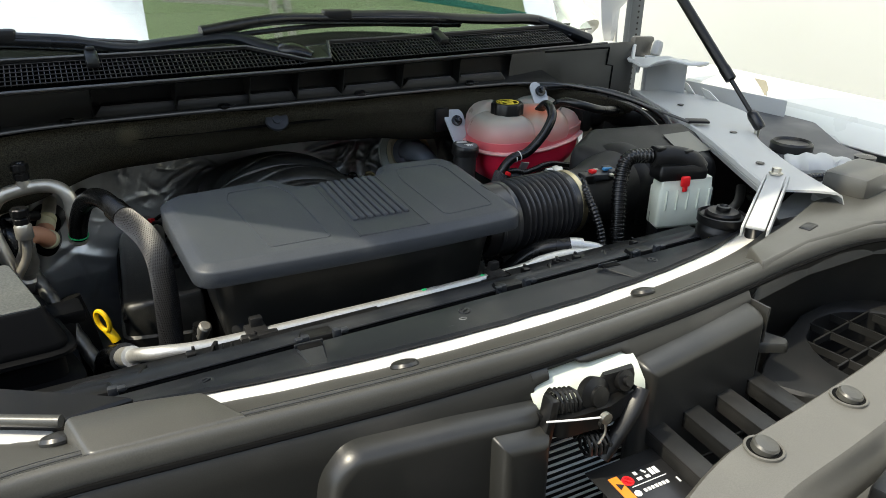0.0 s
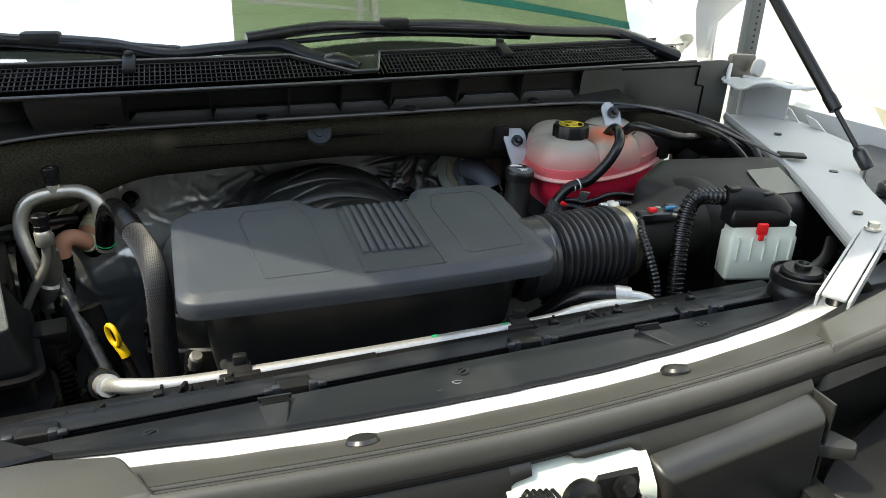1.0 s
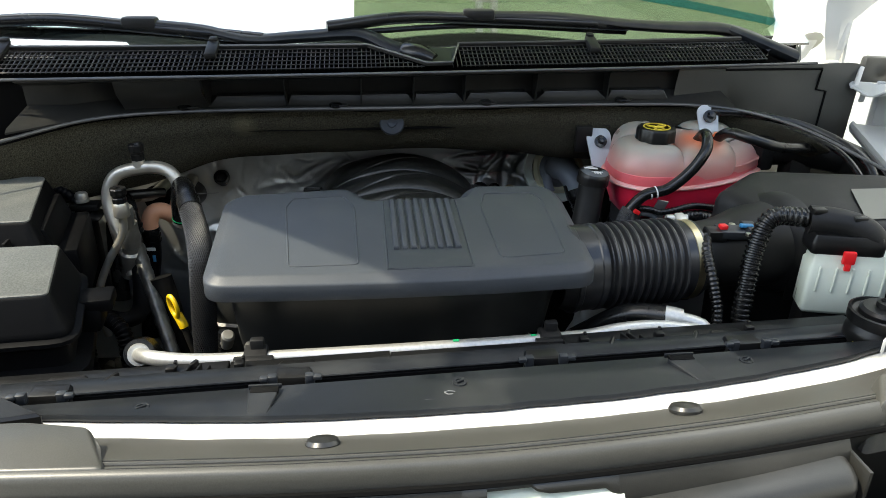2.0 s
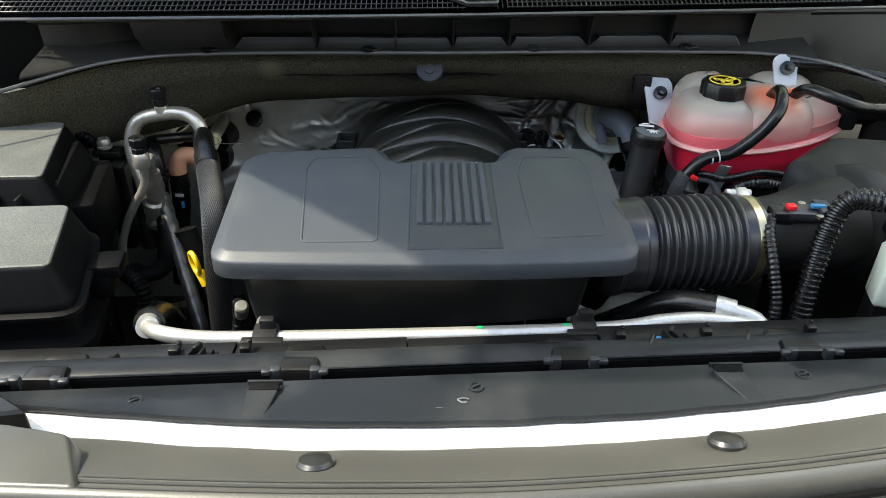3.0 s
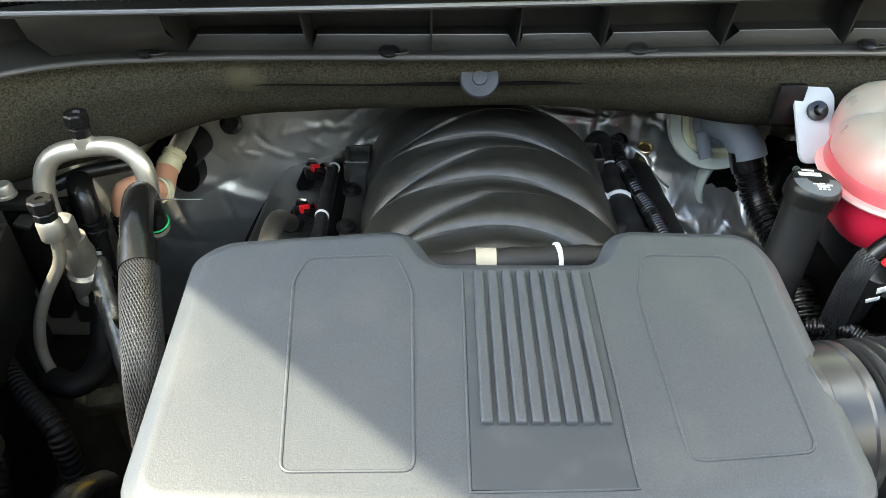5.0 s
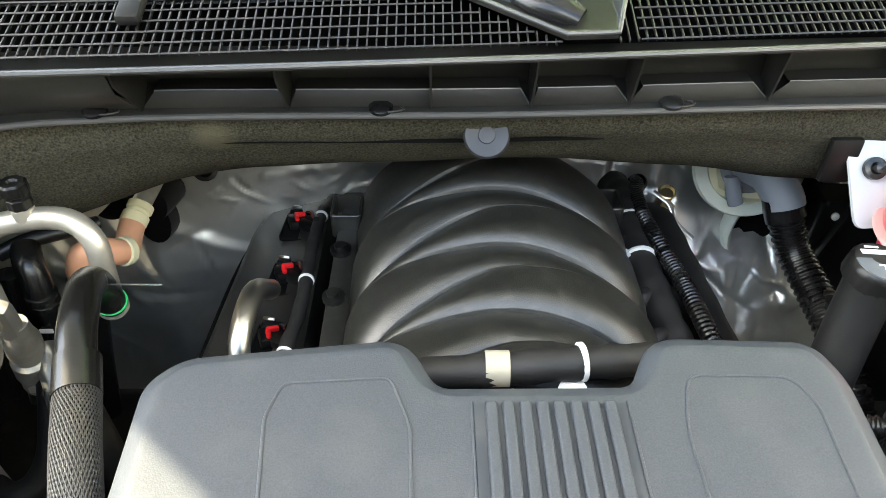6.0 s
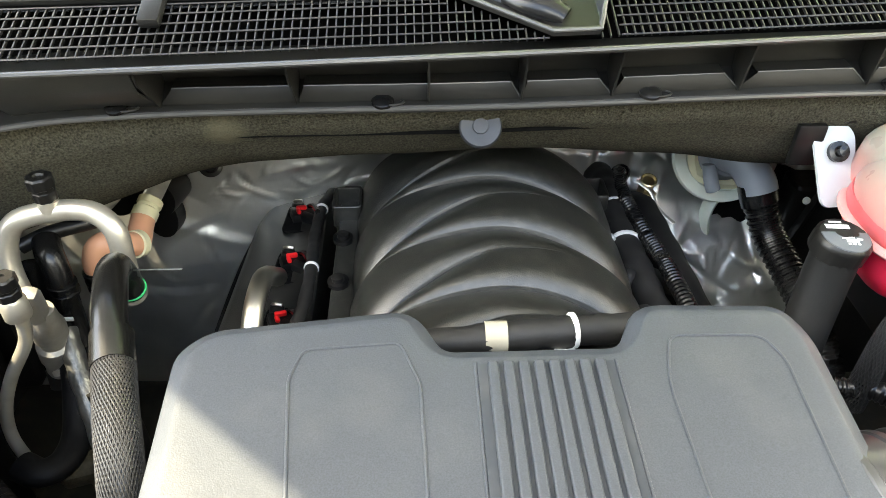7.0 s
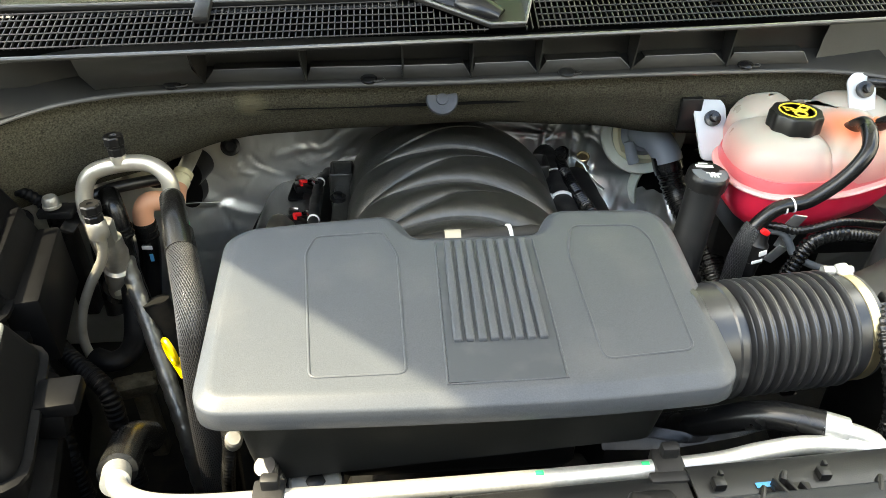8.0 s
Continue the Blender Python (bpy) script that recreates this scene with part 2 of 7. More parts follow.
def translucent(name, color):
    """A thin roof sheet that lets part of the daylight through."""
    m = mat(name, color, 0.6, grain=(60, 0.2), blotch=(1, 0.1))
    n, l = m.node_tree.nodes, m.node_tree.links
    b, tr, mix = n["Principled BSDF"], n.new("ShaderNodeBsdfTranslucent"), n.new("ShaderNodeMixShader")
    l.new(b.inputs["Base Color"].links[0].from_socket, tr.inputs["Color"])
    mix.inputs[0].default_value = 0.65
    l.new(b.outputs[0], mix.inputs[1])
    l.new(tr.outputs[0], mix.inputs[2])
    l.new(mix.outputs[0], n["Material Output"].inputs["Surface"])
    return m


M["canopy_sheet"] = translucent("canopy_translucent", (0.55, 0.63, 0.46))


def glass():
    m = bpy.data.materials.new("windscreen_glass")
    m.use_nodes = True
    b = m.node_tree.nodes["Principled BSDF"]
    b.inputs["Base Color"].default_value = (0.72, 0.86, 0.8, 1)
    b.inputs["Roughness"].default_value = 0.0
    b.inputs["Transmission Weight"].default_value = 1.0
    b.inputs["IOR"].default_value = 2.5
    return m


M["glass"] = glass()


# ---- shaping helpers ----
STANDS = {}


def thing(name, at, label, category="", group="", kind="", parent=None):
    ob = new(name)
    ob.location = at
    STANDS[ob.name] = Vector(at)
    if parent is not None:
        ob.parent = parent
        ob.location = Vector(at) - STANDS[parent.name]
    ob.empty_display_size = 0.05
    return tagged(ob, label, category, group, kind)


def finish(bm, name, material, angle=38):
    bmesh.ops.recalc_face_normals(bm, faces=bm.faces)
    me = bpy.data.meshes.new(name)
    bm.to_mesh(me)
    bm.free()
    me.materials.append(M[material])
    me.polygons.foreach_set("use_smooth", [True] * len(me.polygons))
    me.set_sharp_from_angle(angle=radians(angle))
    return me


def part(name, bm, material, parent=None, label="", angle=38):
    ob = new(name, finish(bm, name, material, angle))
    if parent is not None:
        ob.parent = parent
        if parent.type == "EMPTY":
            ob.location = -STANDS[parent.name]
    if label:
        tagged(ob, label)
    return ob


def single(name, bm, material, label, category, group="", kind="", angle=38):
    return tagged(part(name, bm, material, None, "", angle), label, category, group, kind)


def box(bm, c, s, bevel=0.0, turn=(0, 0, 0), seg=2):
    m = Matrix.Translation(c) @ Euler([radians(a) for a in turn]).to_matrix().to_4x4() @ Matrix.Diagonal((*s, 1))
    made = bmesh.ops.create_cube(bm, size=1, matrix=m)
    if bevel:
        edges = list({e for v in made["verts"] for e in v.link_edges})
        bmesh.ops.bevel(bm, geom=edges, offset=bevel, segments=seg, profile=0.5, affect="EDGES")
    return bm


def boxes(*rows):
    bm = bmesh.new()
    for r in rows:
        box(bm, *r)
    return bm


def lathe(bm, at, axis, profile, seg=32, lobes=0, lobe=0.0):
    """Turns (radius, height) rows round the axis through at; lobes make a fluted grip."""
    q = Vector((0, 0, 1)).rotation_difference(Vector(axis).normalized())
    rings = []
    for r, h in profile:
        ring = []
        for i in range(seg):
            a = 2 * math.pi * i / seg
            rr = r * (1 + lobe * math.cos(lobes * a)) if lobes else r
            ring.append(bm.verts.new(Vector(at) + q @ Vector((rr * math.cos(a), rr * math.sin(a), h))))
        rings.append(ring)
    for p, n in zip(rings, rings[1:]):
        for i in range(seg):
            bm.faces.new((p[i], p[(i + 1) % seg], n[(i + 1) % seg], n[i]))
    if profile[0][0] > 1e-5:
        bm.faces.new(rings[0][::-1])
    if profile[-1][0] > 1e-5:
        bm.faces.new(rings[-1])
    return bm


def turned(at, axis, profile, seg=32, lobes=0, lobe=0.0):
    return lathe(bmesh.new(), at, axis, profile, seg, lobes, lobe)


def glide(pts, step=0.006):
    """A smooth line through the points, resampled at even steps."""
    p = [Vector(v) for v in pts]
    p = [p[0] * 2 - p[1]] + p + [p[-1] * 2 - p[-2]]
    fine = []
    for i in range(1, len(p) - 2):
        a, b, c, d = p[i - 1:i + 3]
        cuts = max(24, int((c - b).length / step * 1.5))
        for k in range(cuts):
            t = k / cuts
            fine.append(0.5 * ((2 * b) + (c - a) * t + (2 * a - 5 * b + 4 * c - d) * t * t + (3 * b - a - 3 * c + d) * t ** 3))
    fine.append(p[-2])
    out, run = [fine[0]], 0.0
    for a, b in zip(fine, fine[1:]):
        run += (b - a).length
        if run >= step:
            out.append(b)
            run = 0.0
    if (out[-1] - fine[-1]).length > step * 0.3:
        out.append(fine[-1])
    return out


def hose(bm, pts, radius, seg=14, step=0.006, wave=None, flat=1.0, smooth=True):
    """Sweeps a round section along the points. wave(i, n): radius factor along the way. flat: squash of the section."""
    line = glide(pts, step) if smooth else [Vector(p) for p in pts]
    up = Vector((0, 0, 1))
    d0 = (line[1] - line[0]).normalized()
    if abs(d0.dot(up)) > 0.9:
        up = Vector((0, 1, 0))
    side = d0.cross(up).normalized()
    rings = []
    n = len(line)
    for i, p in enumerate(line):
        d = (line[min(i + 1, n - 1)] - line[max(i - 1, 0)]).normalized()
        side = (side - d * side.dot(d)).normalized()
        top = side.cross(d)
        r = radius * (wave(i, n) if wave else 1.0)
        rings.append([bm.verts.new(p + side * (r * math.cos(2 * math.pi * k / seg)) + top * (r * flat * math.sin(2 * math.pi * k / seg))) for k in range(seg)])
    for a, b in zip(rings, rings[1:]):
        for k in range(seg):
            bm.faces.new((a[k], a[(k + 1) % seg], b[(k + 1) % seg], b[k]))
    bm.faces.new(rings[0][::-1])
    bm.faces.new(rings[-1])
    return bm


def piped(pts, radius, **k):
    return hose(bmesh.new(), pts, radius, **k)


def corrugated(pts, radius, pitch=0.006, depth=0.14):
    """A split-loom conduit with ridges at the pitch."""
    return hose(bmesh.new(), pts, radius, seg=14, step=pitch / 4, wave=lambda i, n: (1.0, 1.0, 1 - depth, 1 - depth)[i % 4])


def braided(pts, radius, strands=40, turn=0.11, wire=0.0008, step=0.004):
    """Crossing strands wound round the line."""
    bm, line, ref = bmesh.new(), glide(pts, step), Vector((1, 0, 0))
    for k in range(strands):
        for s in (1, -1):
            run = []
            for i, p in enumerate(line):
                d = (line[min(i + 1, len(line) - 1)] - line[max(i - 1, 0)]).normalized()
                u = (ref - d * ref.dot(d)).normalized()
                a = 2 * math.pi * k / strands + s * i * turn
                run.append(p + (u * math.cos(a) + d.cross(u) * math.sin(a)) * radius)
            hose(bm, run, wire, seg=4, smooth=False)
    return bm


class Ring(list):
    """An outline that remembers its corners and their radii."""


def rounded(poly, radii, seg=5):
    """The outline with its corners rounded."""
    out, n = Ring(), len(poly)
    radii = list(radii) if isinstance(radii, (list, tuple)) else [radii] * n
    for i in range(n):
        a, b, c = Vector(poly[i - 1]), Vector(poly[i]), Vector(poly[(i + 1) % n])
        u, w = (a - b), (c - b)
        d = min(radii[i], u.length * 0.45, w.length * 0.45)
        u, w = u.normalized() * d, w.normalized() * d
        for k in range(seg + 1):
            t = k / seg
            v = (b + u) * (1 - t) ** 2 + b * (2 * t * (1 - t)) + (b + w) * t * t
            out.append((v.x, v.y))
    out.corners, out.radii, out.seg = [tuple(q) for q in poly], radii, seg
    return out


def inset(poly, d):
    """The outline moved inwards by d (anticlockwise outlines)."""
    if isinstance(poly, Ring):
        c, n = poly.corners, len(poly.corners)
        turn = [(c[i][0] - c[i - 1][0]) * (c[(i + 1) % n][1] - c[i][1]) - (c[i][1] - c[i - 1][1]) * (c[(i + 1) % n][0] - c[i][0]) for i in range(n)]
        return rounded(inset(c, d), [max(0.002, r - d if t > 0 else r + d) for r, t in zip(poly.radii, turn)], poly.seg)
    out, n = [], len(poly)
    for i in range(n):
        a, b, c = (Vector(poly[k % n]) for k in (i - 1, i, i + 1))
        u, w = (b - a).normalized(), (c - b).normalized()
        nn = Vector((-u.y - w.y, u.x + w.x))
        nn.normalize()
        k = max(0.5, nn.dot(Vector((-u.y, u.x))))
        out.append((b.x + nn.x * d / k, b.y + nn.y * d / k))
    return out


def shell(bm, poly, profile, height=None, cap=True):
    """Rings of the outline, one for each (inset, z), joined into a solid. height(x, y, z) may bend z."""
    rings = []
    for d, z in profile:
        rings.append([bm.verts.new((x, y, height(x, y, z) if height else z)) for x, y in (inset(poly, d) if d else poly)])
    n = len(poly)
    for a, b in zip(rings, rings[1:]):
        for k in range(n):
            bm.faces.new((a[k], a[(k + 1) % n], b[(k + 1) % n], b[k]))
    if cap:
        bm.faces.new(rings[0][::-1])
        bm.faces.new(rings[-1])
    return bm


def solid(poly, profile, height=None):
    return shell(bmesh.new(), poly, profile, height)


def sheet(bm, rows, thick=0.003):
    """A bent sheet through rows of points, with thickness downwards."""
    grid = [[bm.verts.new(p) for p in r] for r in rows]
    low = [[bm.verts.new((p[0], p[1], p[2] - thick)) for p in r] for r in rows]
    h, w = len(rows), len(rows[0])
    for i in range(h - 1):
        for j in range(w - 1):
            bm.faces.new((grid[i][j], grid[i][j + 1], grid[i + 1][j + 1], grid[i + 1][j]))
            bm.faces.new((low[i][j], low[i + 1][j], low[i + 1][j + 1], low[i][j + 1]))
    rim = [(i, 0) for i in range(h)] + [(h - 1, j) for j in range(1, w)] + [(i, w - 1) for i in range(h - 2, -1, -1)] + [(0, j) for j in range(w - 2, 0, -1)]
    for a, b in zip(rim, rim[1:] + rim[:1]):
        bm.faces.new((grid[a[0]][a[1]], low[a[0]][a[1]], low[b[0]][b[1]], grid[b[0]][b[1]]))
    return bm


def curve1(pairs, x):
    """A smooth value at x through (x, value) pairs."""
    if x <= pairs[0][0]:
        return pairs[0][1]
    if x >= pairs[-1][0]:
        return pairs[-1][1]
    i = max(k for k in range(len(pairs) - 1) if pairs[k][0] <= x)
    grade = lambda k: (pairs[min(k + 1, len(pairs) - 1)][1] - pairs[max(k - 1, 0)][1]) / (pairs[min(k + 1, len(pairs) - 1)][0] - pairs[max(k - 1, 0)][0])
    (a, u), (b, w) = pairs[i], pairs[i + 1]
    t, h = (x - a) / (b - a), b - a
    return (2 * t ** 3 - 3 * t * t + 1) * u + (t ** 3 - 2 * t * t + t) * h * grade(i) + (3 * t * t - 2 * t ** 3) * w + (t ** 3 - t * t) * h * grade(i + 1)


def span(a, b, n):
    return [a + (b - a) * i / (n - 1) for i in range(n)]


def sk(x):
    """The truck stands turned a little against the axes."""
    return 0.05 * x


# ---- ground and surroundings ----
bm = bmesh.new()
bmesh.ops.create_grid(bm, x_segments=8, y_segments=8, size=400)
single("ground", bm, "concrete", "pale concrete yard under the truck", "ground", kind="structure")

bm = boxes(((3.6, 2.0, 2.0), (0.2, 14.0, 4.0), 0.01))
single("wall_east", bm, "wall_white", "bright white painted wall beside the truck", "wall", kind="structure")

# Unseen dark wall, added to cut the sky light from the front.
bm = boxes(((0.0, -5.0, 2.15), (16.0, 0.2, 4.3), 0.01))
single("front_sky_blocker", bm, "blocker_dark", "unseen dark wall added to block sky light from the front", "wall", kind="structure")

post = thing("shelving_post", (2.25, 1.95, 0.0), "grey perforated steel upright standing beside the truck", "post")
part("upright", boxes(((2.25, 1.95, 1.25), (0.075, 0.012, 2.5), 0.002), ((2.216, 1.97, 1.25), (0.006, 0.04, 2.5), 0.001)), "grey", post)
for i in range(40):
    part("hole", turned((2.255, 1.9435, 0.75 + i * 0.028), (0, -1, 0), [(0.006, 0), (0.006, 0.001)], 8), "black", post)

roof = thing("canopy_roof", (0.9, 3.0, 0.0), "pale green sheet canopy roof on steel beams", "canopy", kind="structure")
RX, RW = 0.905, 1.89
part("roof_sheet", boxes(((RX, 2.55, 2.6), (RW, 3.5, 0.012))), "canopy_sheet", roof)
for i in range(6):
    part("beam", boxes(((RX, 0.98 + i * 0.59, 2.555), (RW - 0.02, 0.035, 0.066), 0.004)), "canopy", roof)
for x in (0.45, 0.51):
    part("pole", boxes(((x, 2.55, 2.545), (0.025, 3.4, 0.04), 0.004)), "white", roof)
part("teal_band", boxes(((RX, 1.66, 2.575), (RW - 0.02, 0.146, 0.016), 0.003)), "canopy_teal", roof)
part("pale_cord", boxes(((0.27, 1.24, 2.575), (0.49, 0.014, 0.01), 0.002)), "white", roof)
part("teal_band", boxes(((RX, 1.35, 2.578), (RW - 0.02, 0.033, 0.01), 0.002)), "canopy_teal", roof)
for x in (0.05, 1.75):
    part("column", boxes(((x, 4.2, 1.27), (0.08, 0.08, 2.54), 0.01)), "canopy", roof)

# ---- the truck's body round the engine bay ----
truck = thing("pickup_truck", (0.1, 0.6, 0.0), "white pickup truck with its hood open over the engine bay", "truck")

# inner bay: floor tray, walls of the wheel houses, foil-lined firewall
part("bay_floor", boxes(((0.1, 0.2, 0.55), (2.3, 1.6, 0.02))), "shaded_grime", truck, "dark bay floor under the engine")
part("wheel_house", boxes(((-0.86, 0.15, 0.78), (0.06, 1.2, 0.74), 0.02)), "black_matt", truck)
part("wheel_house", boxes(((1.02, 0.15, 0.76), (0.06, 1.2, 0.74), 0.02)), "black_matt", truck)
part("radiator", boxes(((0.02, -0.15, 0.75), (1.15, 0.05, 0.6), 0.005)), "shaded_grime", truck, "dark radiator core")


random.seed(7)
FOLDS = [(random.uniform(-0.85, 0.95), random.uniform(0.6, 1.15), random.uniform(0, math.pi), random.uniform(0.03, 0.10), random.uniform(0.005, 0.02), random.choice((-1, 1)) * random.uniform(0.001, 0.005)) for _ in range(150)]
FOLDS += [(random.uniform(-0.45, -0.12), random.uniform(0.93, 1.12), random.uniform(0, math.pi), random.uniform(0.012, 0.045), random.uniform(0.003, 0.007), random.choice((-1, 1)) * random.uniform(0.0012, 0.0032)) for _ in range(60)]
FOLDS += [(random.uniform(0.18, 0.6), random.uniform(0.8, 1.08), random.uniform(0, math.pi), random.uniform(0.03, 0.12), random.uniform(0.009, 0.02), random.choice((-1, 1)) * random.uniform(0.003, 0.009)) for _ in range(90)]
FOLDS += [(random.uniform(0.2, 0.6), random.uniform(0.62, 1.0), random.uniform(0.9, 2.2), random.uniform(0.015, 0.06), random.uniform(0.003, 0.008), random.choice((-1, 1)) * random.uniform(0.0015, 0.004)) for _ in range(70)]


FX, FZ = np.meshgrid(np.linspace(-0.84, 1.0, 380), np.linspace(0.57, 1.2, 165))
wave = np.array([0.008 * noise.noise((x * 4, 0.3, z * 4)) + 0.0022 * noise.noise((x * 15, 2.0, z * 15)) for x, z in zip(FX.flat, FZ.flat)]).reshape(FX.shape)
for fx, fz, a, ln, w, h in FOLDS:
    u = (FX - fx) * math.cos(a) + (FZ - fz) * math.sin(a)
    v = np.abs((FZ - fz) * math.cos(a) - (FX - fx) * math.sin(a) + 0.12 * u * u / ln)
    wave += h * np.clip(1 - v / w, 0, 1) ** 1.2 * np.clip(1 - (u / ln) ** 2, 0, 1)
# the wall leans forward at its foot and draws in at the sides
FY = 0.79 - 0.2 * np.clip(1.1 - FZ, -0.1, 0.25) - 0.16 * np.clip(-FX - 0.15, 0, 0.35) + wave
FY -= 0.65 * np.clip(0.93 - FZ, 0, 0.4) * np.clip((FX - 0.16) / 0.12, 0, 1) * np.clip((0.68 - FX) / 0.1, 0, 1)
bm = bmesh.new()
grid = [[bm.verts.new((FX[i, j], FY[i, j], FZ[i, j])) for j in range(FX.shape[1])] for i in range(FX.shape[0])]
for a, b in zip(grid, grid[1:]):
    for j in range(len(a) - 1):
        bm.faces.new((a[j], a[j + 1], b[j + 1], b[j]))
part("firewall", bm, "foil", truck, "crinkled silver foil heat insulation", 60)
part("firewall_back", boxes(((0.1, 0.93, 0.8), (1.9, 0.03, 0.8))), "black_matt", truck)

# felt-lined beam below the cowl
E2Y = [(-0.8, 0.20), (-0.68, 0.30), (-0.55, 0.415), (-0.42, 0.45), (0.0, 0.46), (0.45, 0.485), (0.6, 0.475), (0.7, 0.41), (0.77, 0.29), (0.82, 0.17)]
E2Z = [(-0.8, 1.215), (-0.55, 1.243), (0.6, 1.243), (0.74, 1.232), (0.82, 1.195)]
E3Z = [(-0.8, 1.07), (-0.6, 1.082), (-0.5, 1.095), (-0.43, 1.112), (-0.36, 1.131), (-0.29, 1.134), (-0.16, 1.134), (0.0, 1.141), (0.16, 1.137), (0.26, 1.130), (0.36, 1.115), (0.8, 1.1)]
E3Y = [(-0.8, 0.34), (-0.6, 0.46), (-0.5, 0.505), (-0.36, 0.53), (-0.28, 0.552), (0.05, 0.558), (0.3, 0.552), (0.8, 0.56)]


def e1y(x):
    return 0.431 + 0.085 * x + 0.02 * x * x


bm = bmesh.new()
rows = []
for k, t in enumerate(span(0, 1, 12)):
    row = []
    for x in span(-0.82, 0.8, 110):
        y2, z2, y3, z3 = curve1(E2Y, x), curve1(E2Z, x), curve1(E3Y, x), curve1(E3Z, x)
        y2 = max(y2, 0.30)
        bulge = math.sin(math.pi * t)
        y = y2 + 0.022 + (y3 - y2 - 0.022) * t - 0.016 * bulge - 0.008 * math.sin(3 * math.pi * t) * 0.4
        z = z2 - 0.01 + (z3 - z2 + 0.01) * t + 0.004 * noise.noise((x * 9, t * 3, 0))
        row.append((x, y, z))
    rows.append(row)
rows.append([(x, y + 0.05, z - 0.012) for x, y, z in rows[-1]])
rows.append([(x, y + 0.2, z + 0.02) for x, y, z in rows[-1]])
part("cowl_beam", sheet(bm, rows, 0.004), "felt", truck, "dark brown felt-lined cowl beam")
bm = turned((-0.02, 0.480, 1.212), (0, -0.8, 0.6), [(0.0, -0.006), (0.023, -0.006), (0.0245, 0.0), (0.0225, 0.003), (0.009, 0.0015), (0.0085, 0.004), (0.0, 0.004)], 36)
part("push_pin", bm, "disc", truck, "round grey plastic fastener")

# ---- cowl: channel with ribs, seal edge, mesh, wipers ----
cowl = thing("cowl_panel", (0.0, 0.45, 1.24), "black plastic cowl panel with ribbed channel and mesh grille", parent=truck)
bm = bmesh.new()
xs = span(-0.66, 0.66, 70)
yb = lambda x: max(e1y(x), curve1(E2Y, x)) + 0.03
rows = [[(x, e1y(x) - 0.002, 1.318) for x in xs], [(x, e1y(x) + 0.012, 1.313) for x in xs], [(x, yb(x), 1.306) for x in xs], [(x, yb(x) + 0.002, 1.268) for x in xs], [(x, curve1(E2Y, x) + 0.006, 1.252) for x in xs], [(x, curve1(E2Y, x) - 0.003, 1.2465) for x in xs]]
part("channel", sheet(bm, rows, 0.003), "channel", cowl)
bm = piped([(x, curve1(E2Y, x) - 0.002, curve1(E2Z, x) + 0.001) for x in span(-0.8, 0.82, 60)], 0.0034, seg=8, step=0.012)
part("lower_seal", bm, "lip", cowl, "thin rubber sealing lip")
bm = piped([(x, e1y(x) - 0.003, 1.32) for x in span(-0.86, 0.86, 60)], 0.0036, seg=8, step=0.012, flat=0.8)
part("front_lip", bm, "lip", cowl, "shiny rubber front lip")
RIBS = (-0.359, -0.217, -0.078, 0.021, 0.12, 0.262, 0.41)
for x in RIBS:
    bm = bmesh.new()
    y0, y2 = e1y(x), curve1(E2Y, x)
    pts = [(y0 + 0.006, 1.312), (yb(x), 1.306), (yb(x), 1.268), (y2 + 0.006, 1.2525), (y2 + 0.001, 1.2535), (y0 + 0.010, 1.298)]
    a = [bm.verts.new((x - 0.0011, y, z)) for y, z in pts]
    b = [bm.verts.new((x + 0.0011, y, z)) for y, z in pts]
    bm.faces.new(a), bm.faces.new(b[::-1])
    for i in range(len(a)):
        bm.faces.new((a[i], a[(i + 1) % 6], b[(i + 1) % 6], b[i]))
    part("rib", bm, "channel", cowl)
# a step along the back of each bay, bevelled at its end
for a, b, la, lb in ((-0.359, -0.217, 0.014, 0.0), (-0.217, -0.078, 0.008, 0.0), (-0.078, 0.021, 0.0, 0.010), (0.021, 0.12, 0.006, 0.014), (0.12, 0.262, 0.012, 0.017), (0.262, 0.41, 0.02, 0.018), (0.41, 0.54, 0.01, 0.01)):
    bm = bmesh.new()
    rows = [[(x, yb(x) - 0.0005, 1.2725) for x in span(a + la, b - lb - 0.0012, 8)], [(x, curve1(E2Y, x) + 0.0105, 1.2710) for x in span(a + la, b - lb - 0.0012, 8)], [(x, curve1(E2Y, x) + 0.0090, 1.2695) for x in span(a + la, b - lb - 0.0012, 8)], [(x, curve1(E2Y, x) + 0.0065, 1.2545) for x in span(a + 0.0012, b - 0.0012, 8)]]
    part("bay_step", sheet(bm, rows, 0.0015), "channel", cowl)
    line = [(x, curve1(E2Y, x) + 0.0094, 1.2706) for x in span(a + la, b - lb - 0.0012, 8)] + ([(b - 0.0014, curve1(E2Y, b) + 0.0062, 1.2550)] if lb else [])
    # Paler bead along the step, drawing its lit edge as colour.
    part("step_glint", piped(line, 0.0009, seg=6, smooth=False), "lip", cowl, "pale bead painted in for the lit step edge")
for x in (-0.403, -0.127, 0.163, 0.44):
    y = curve1(E2Y, x) + 0.004
    bm = turned((x, y, 1.2525), (0, -0.2, 1), [(0.0, 0), (0.012, 0), (0.012, 0.003), (0.008, 0.006), (0.0, 0.0065)], 20)
    part("push_pin", bm, "rubber", cowl)
    ring = [(x + 0.004 + (0.019 if c > 0 else 0.015) * c, y - 0.001 + 0.008 * d, 1.2535) for c, d in ((math.cos(k * 0.5236), math.sin(k * 0.5236)) for k in range(13))]
    part("pin_seat", piped(ring, 0.0012, seg=6, smooth=False), "channel", cowl)

# mesh: real bars; the near-black tray stands in for the shade below them
V1, B1, B2, V2 = -0.064, 0.045, 0.093, 0.113


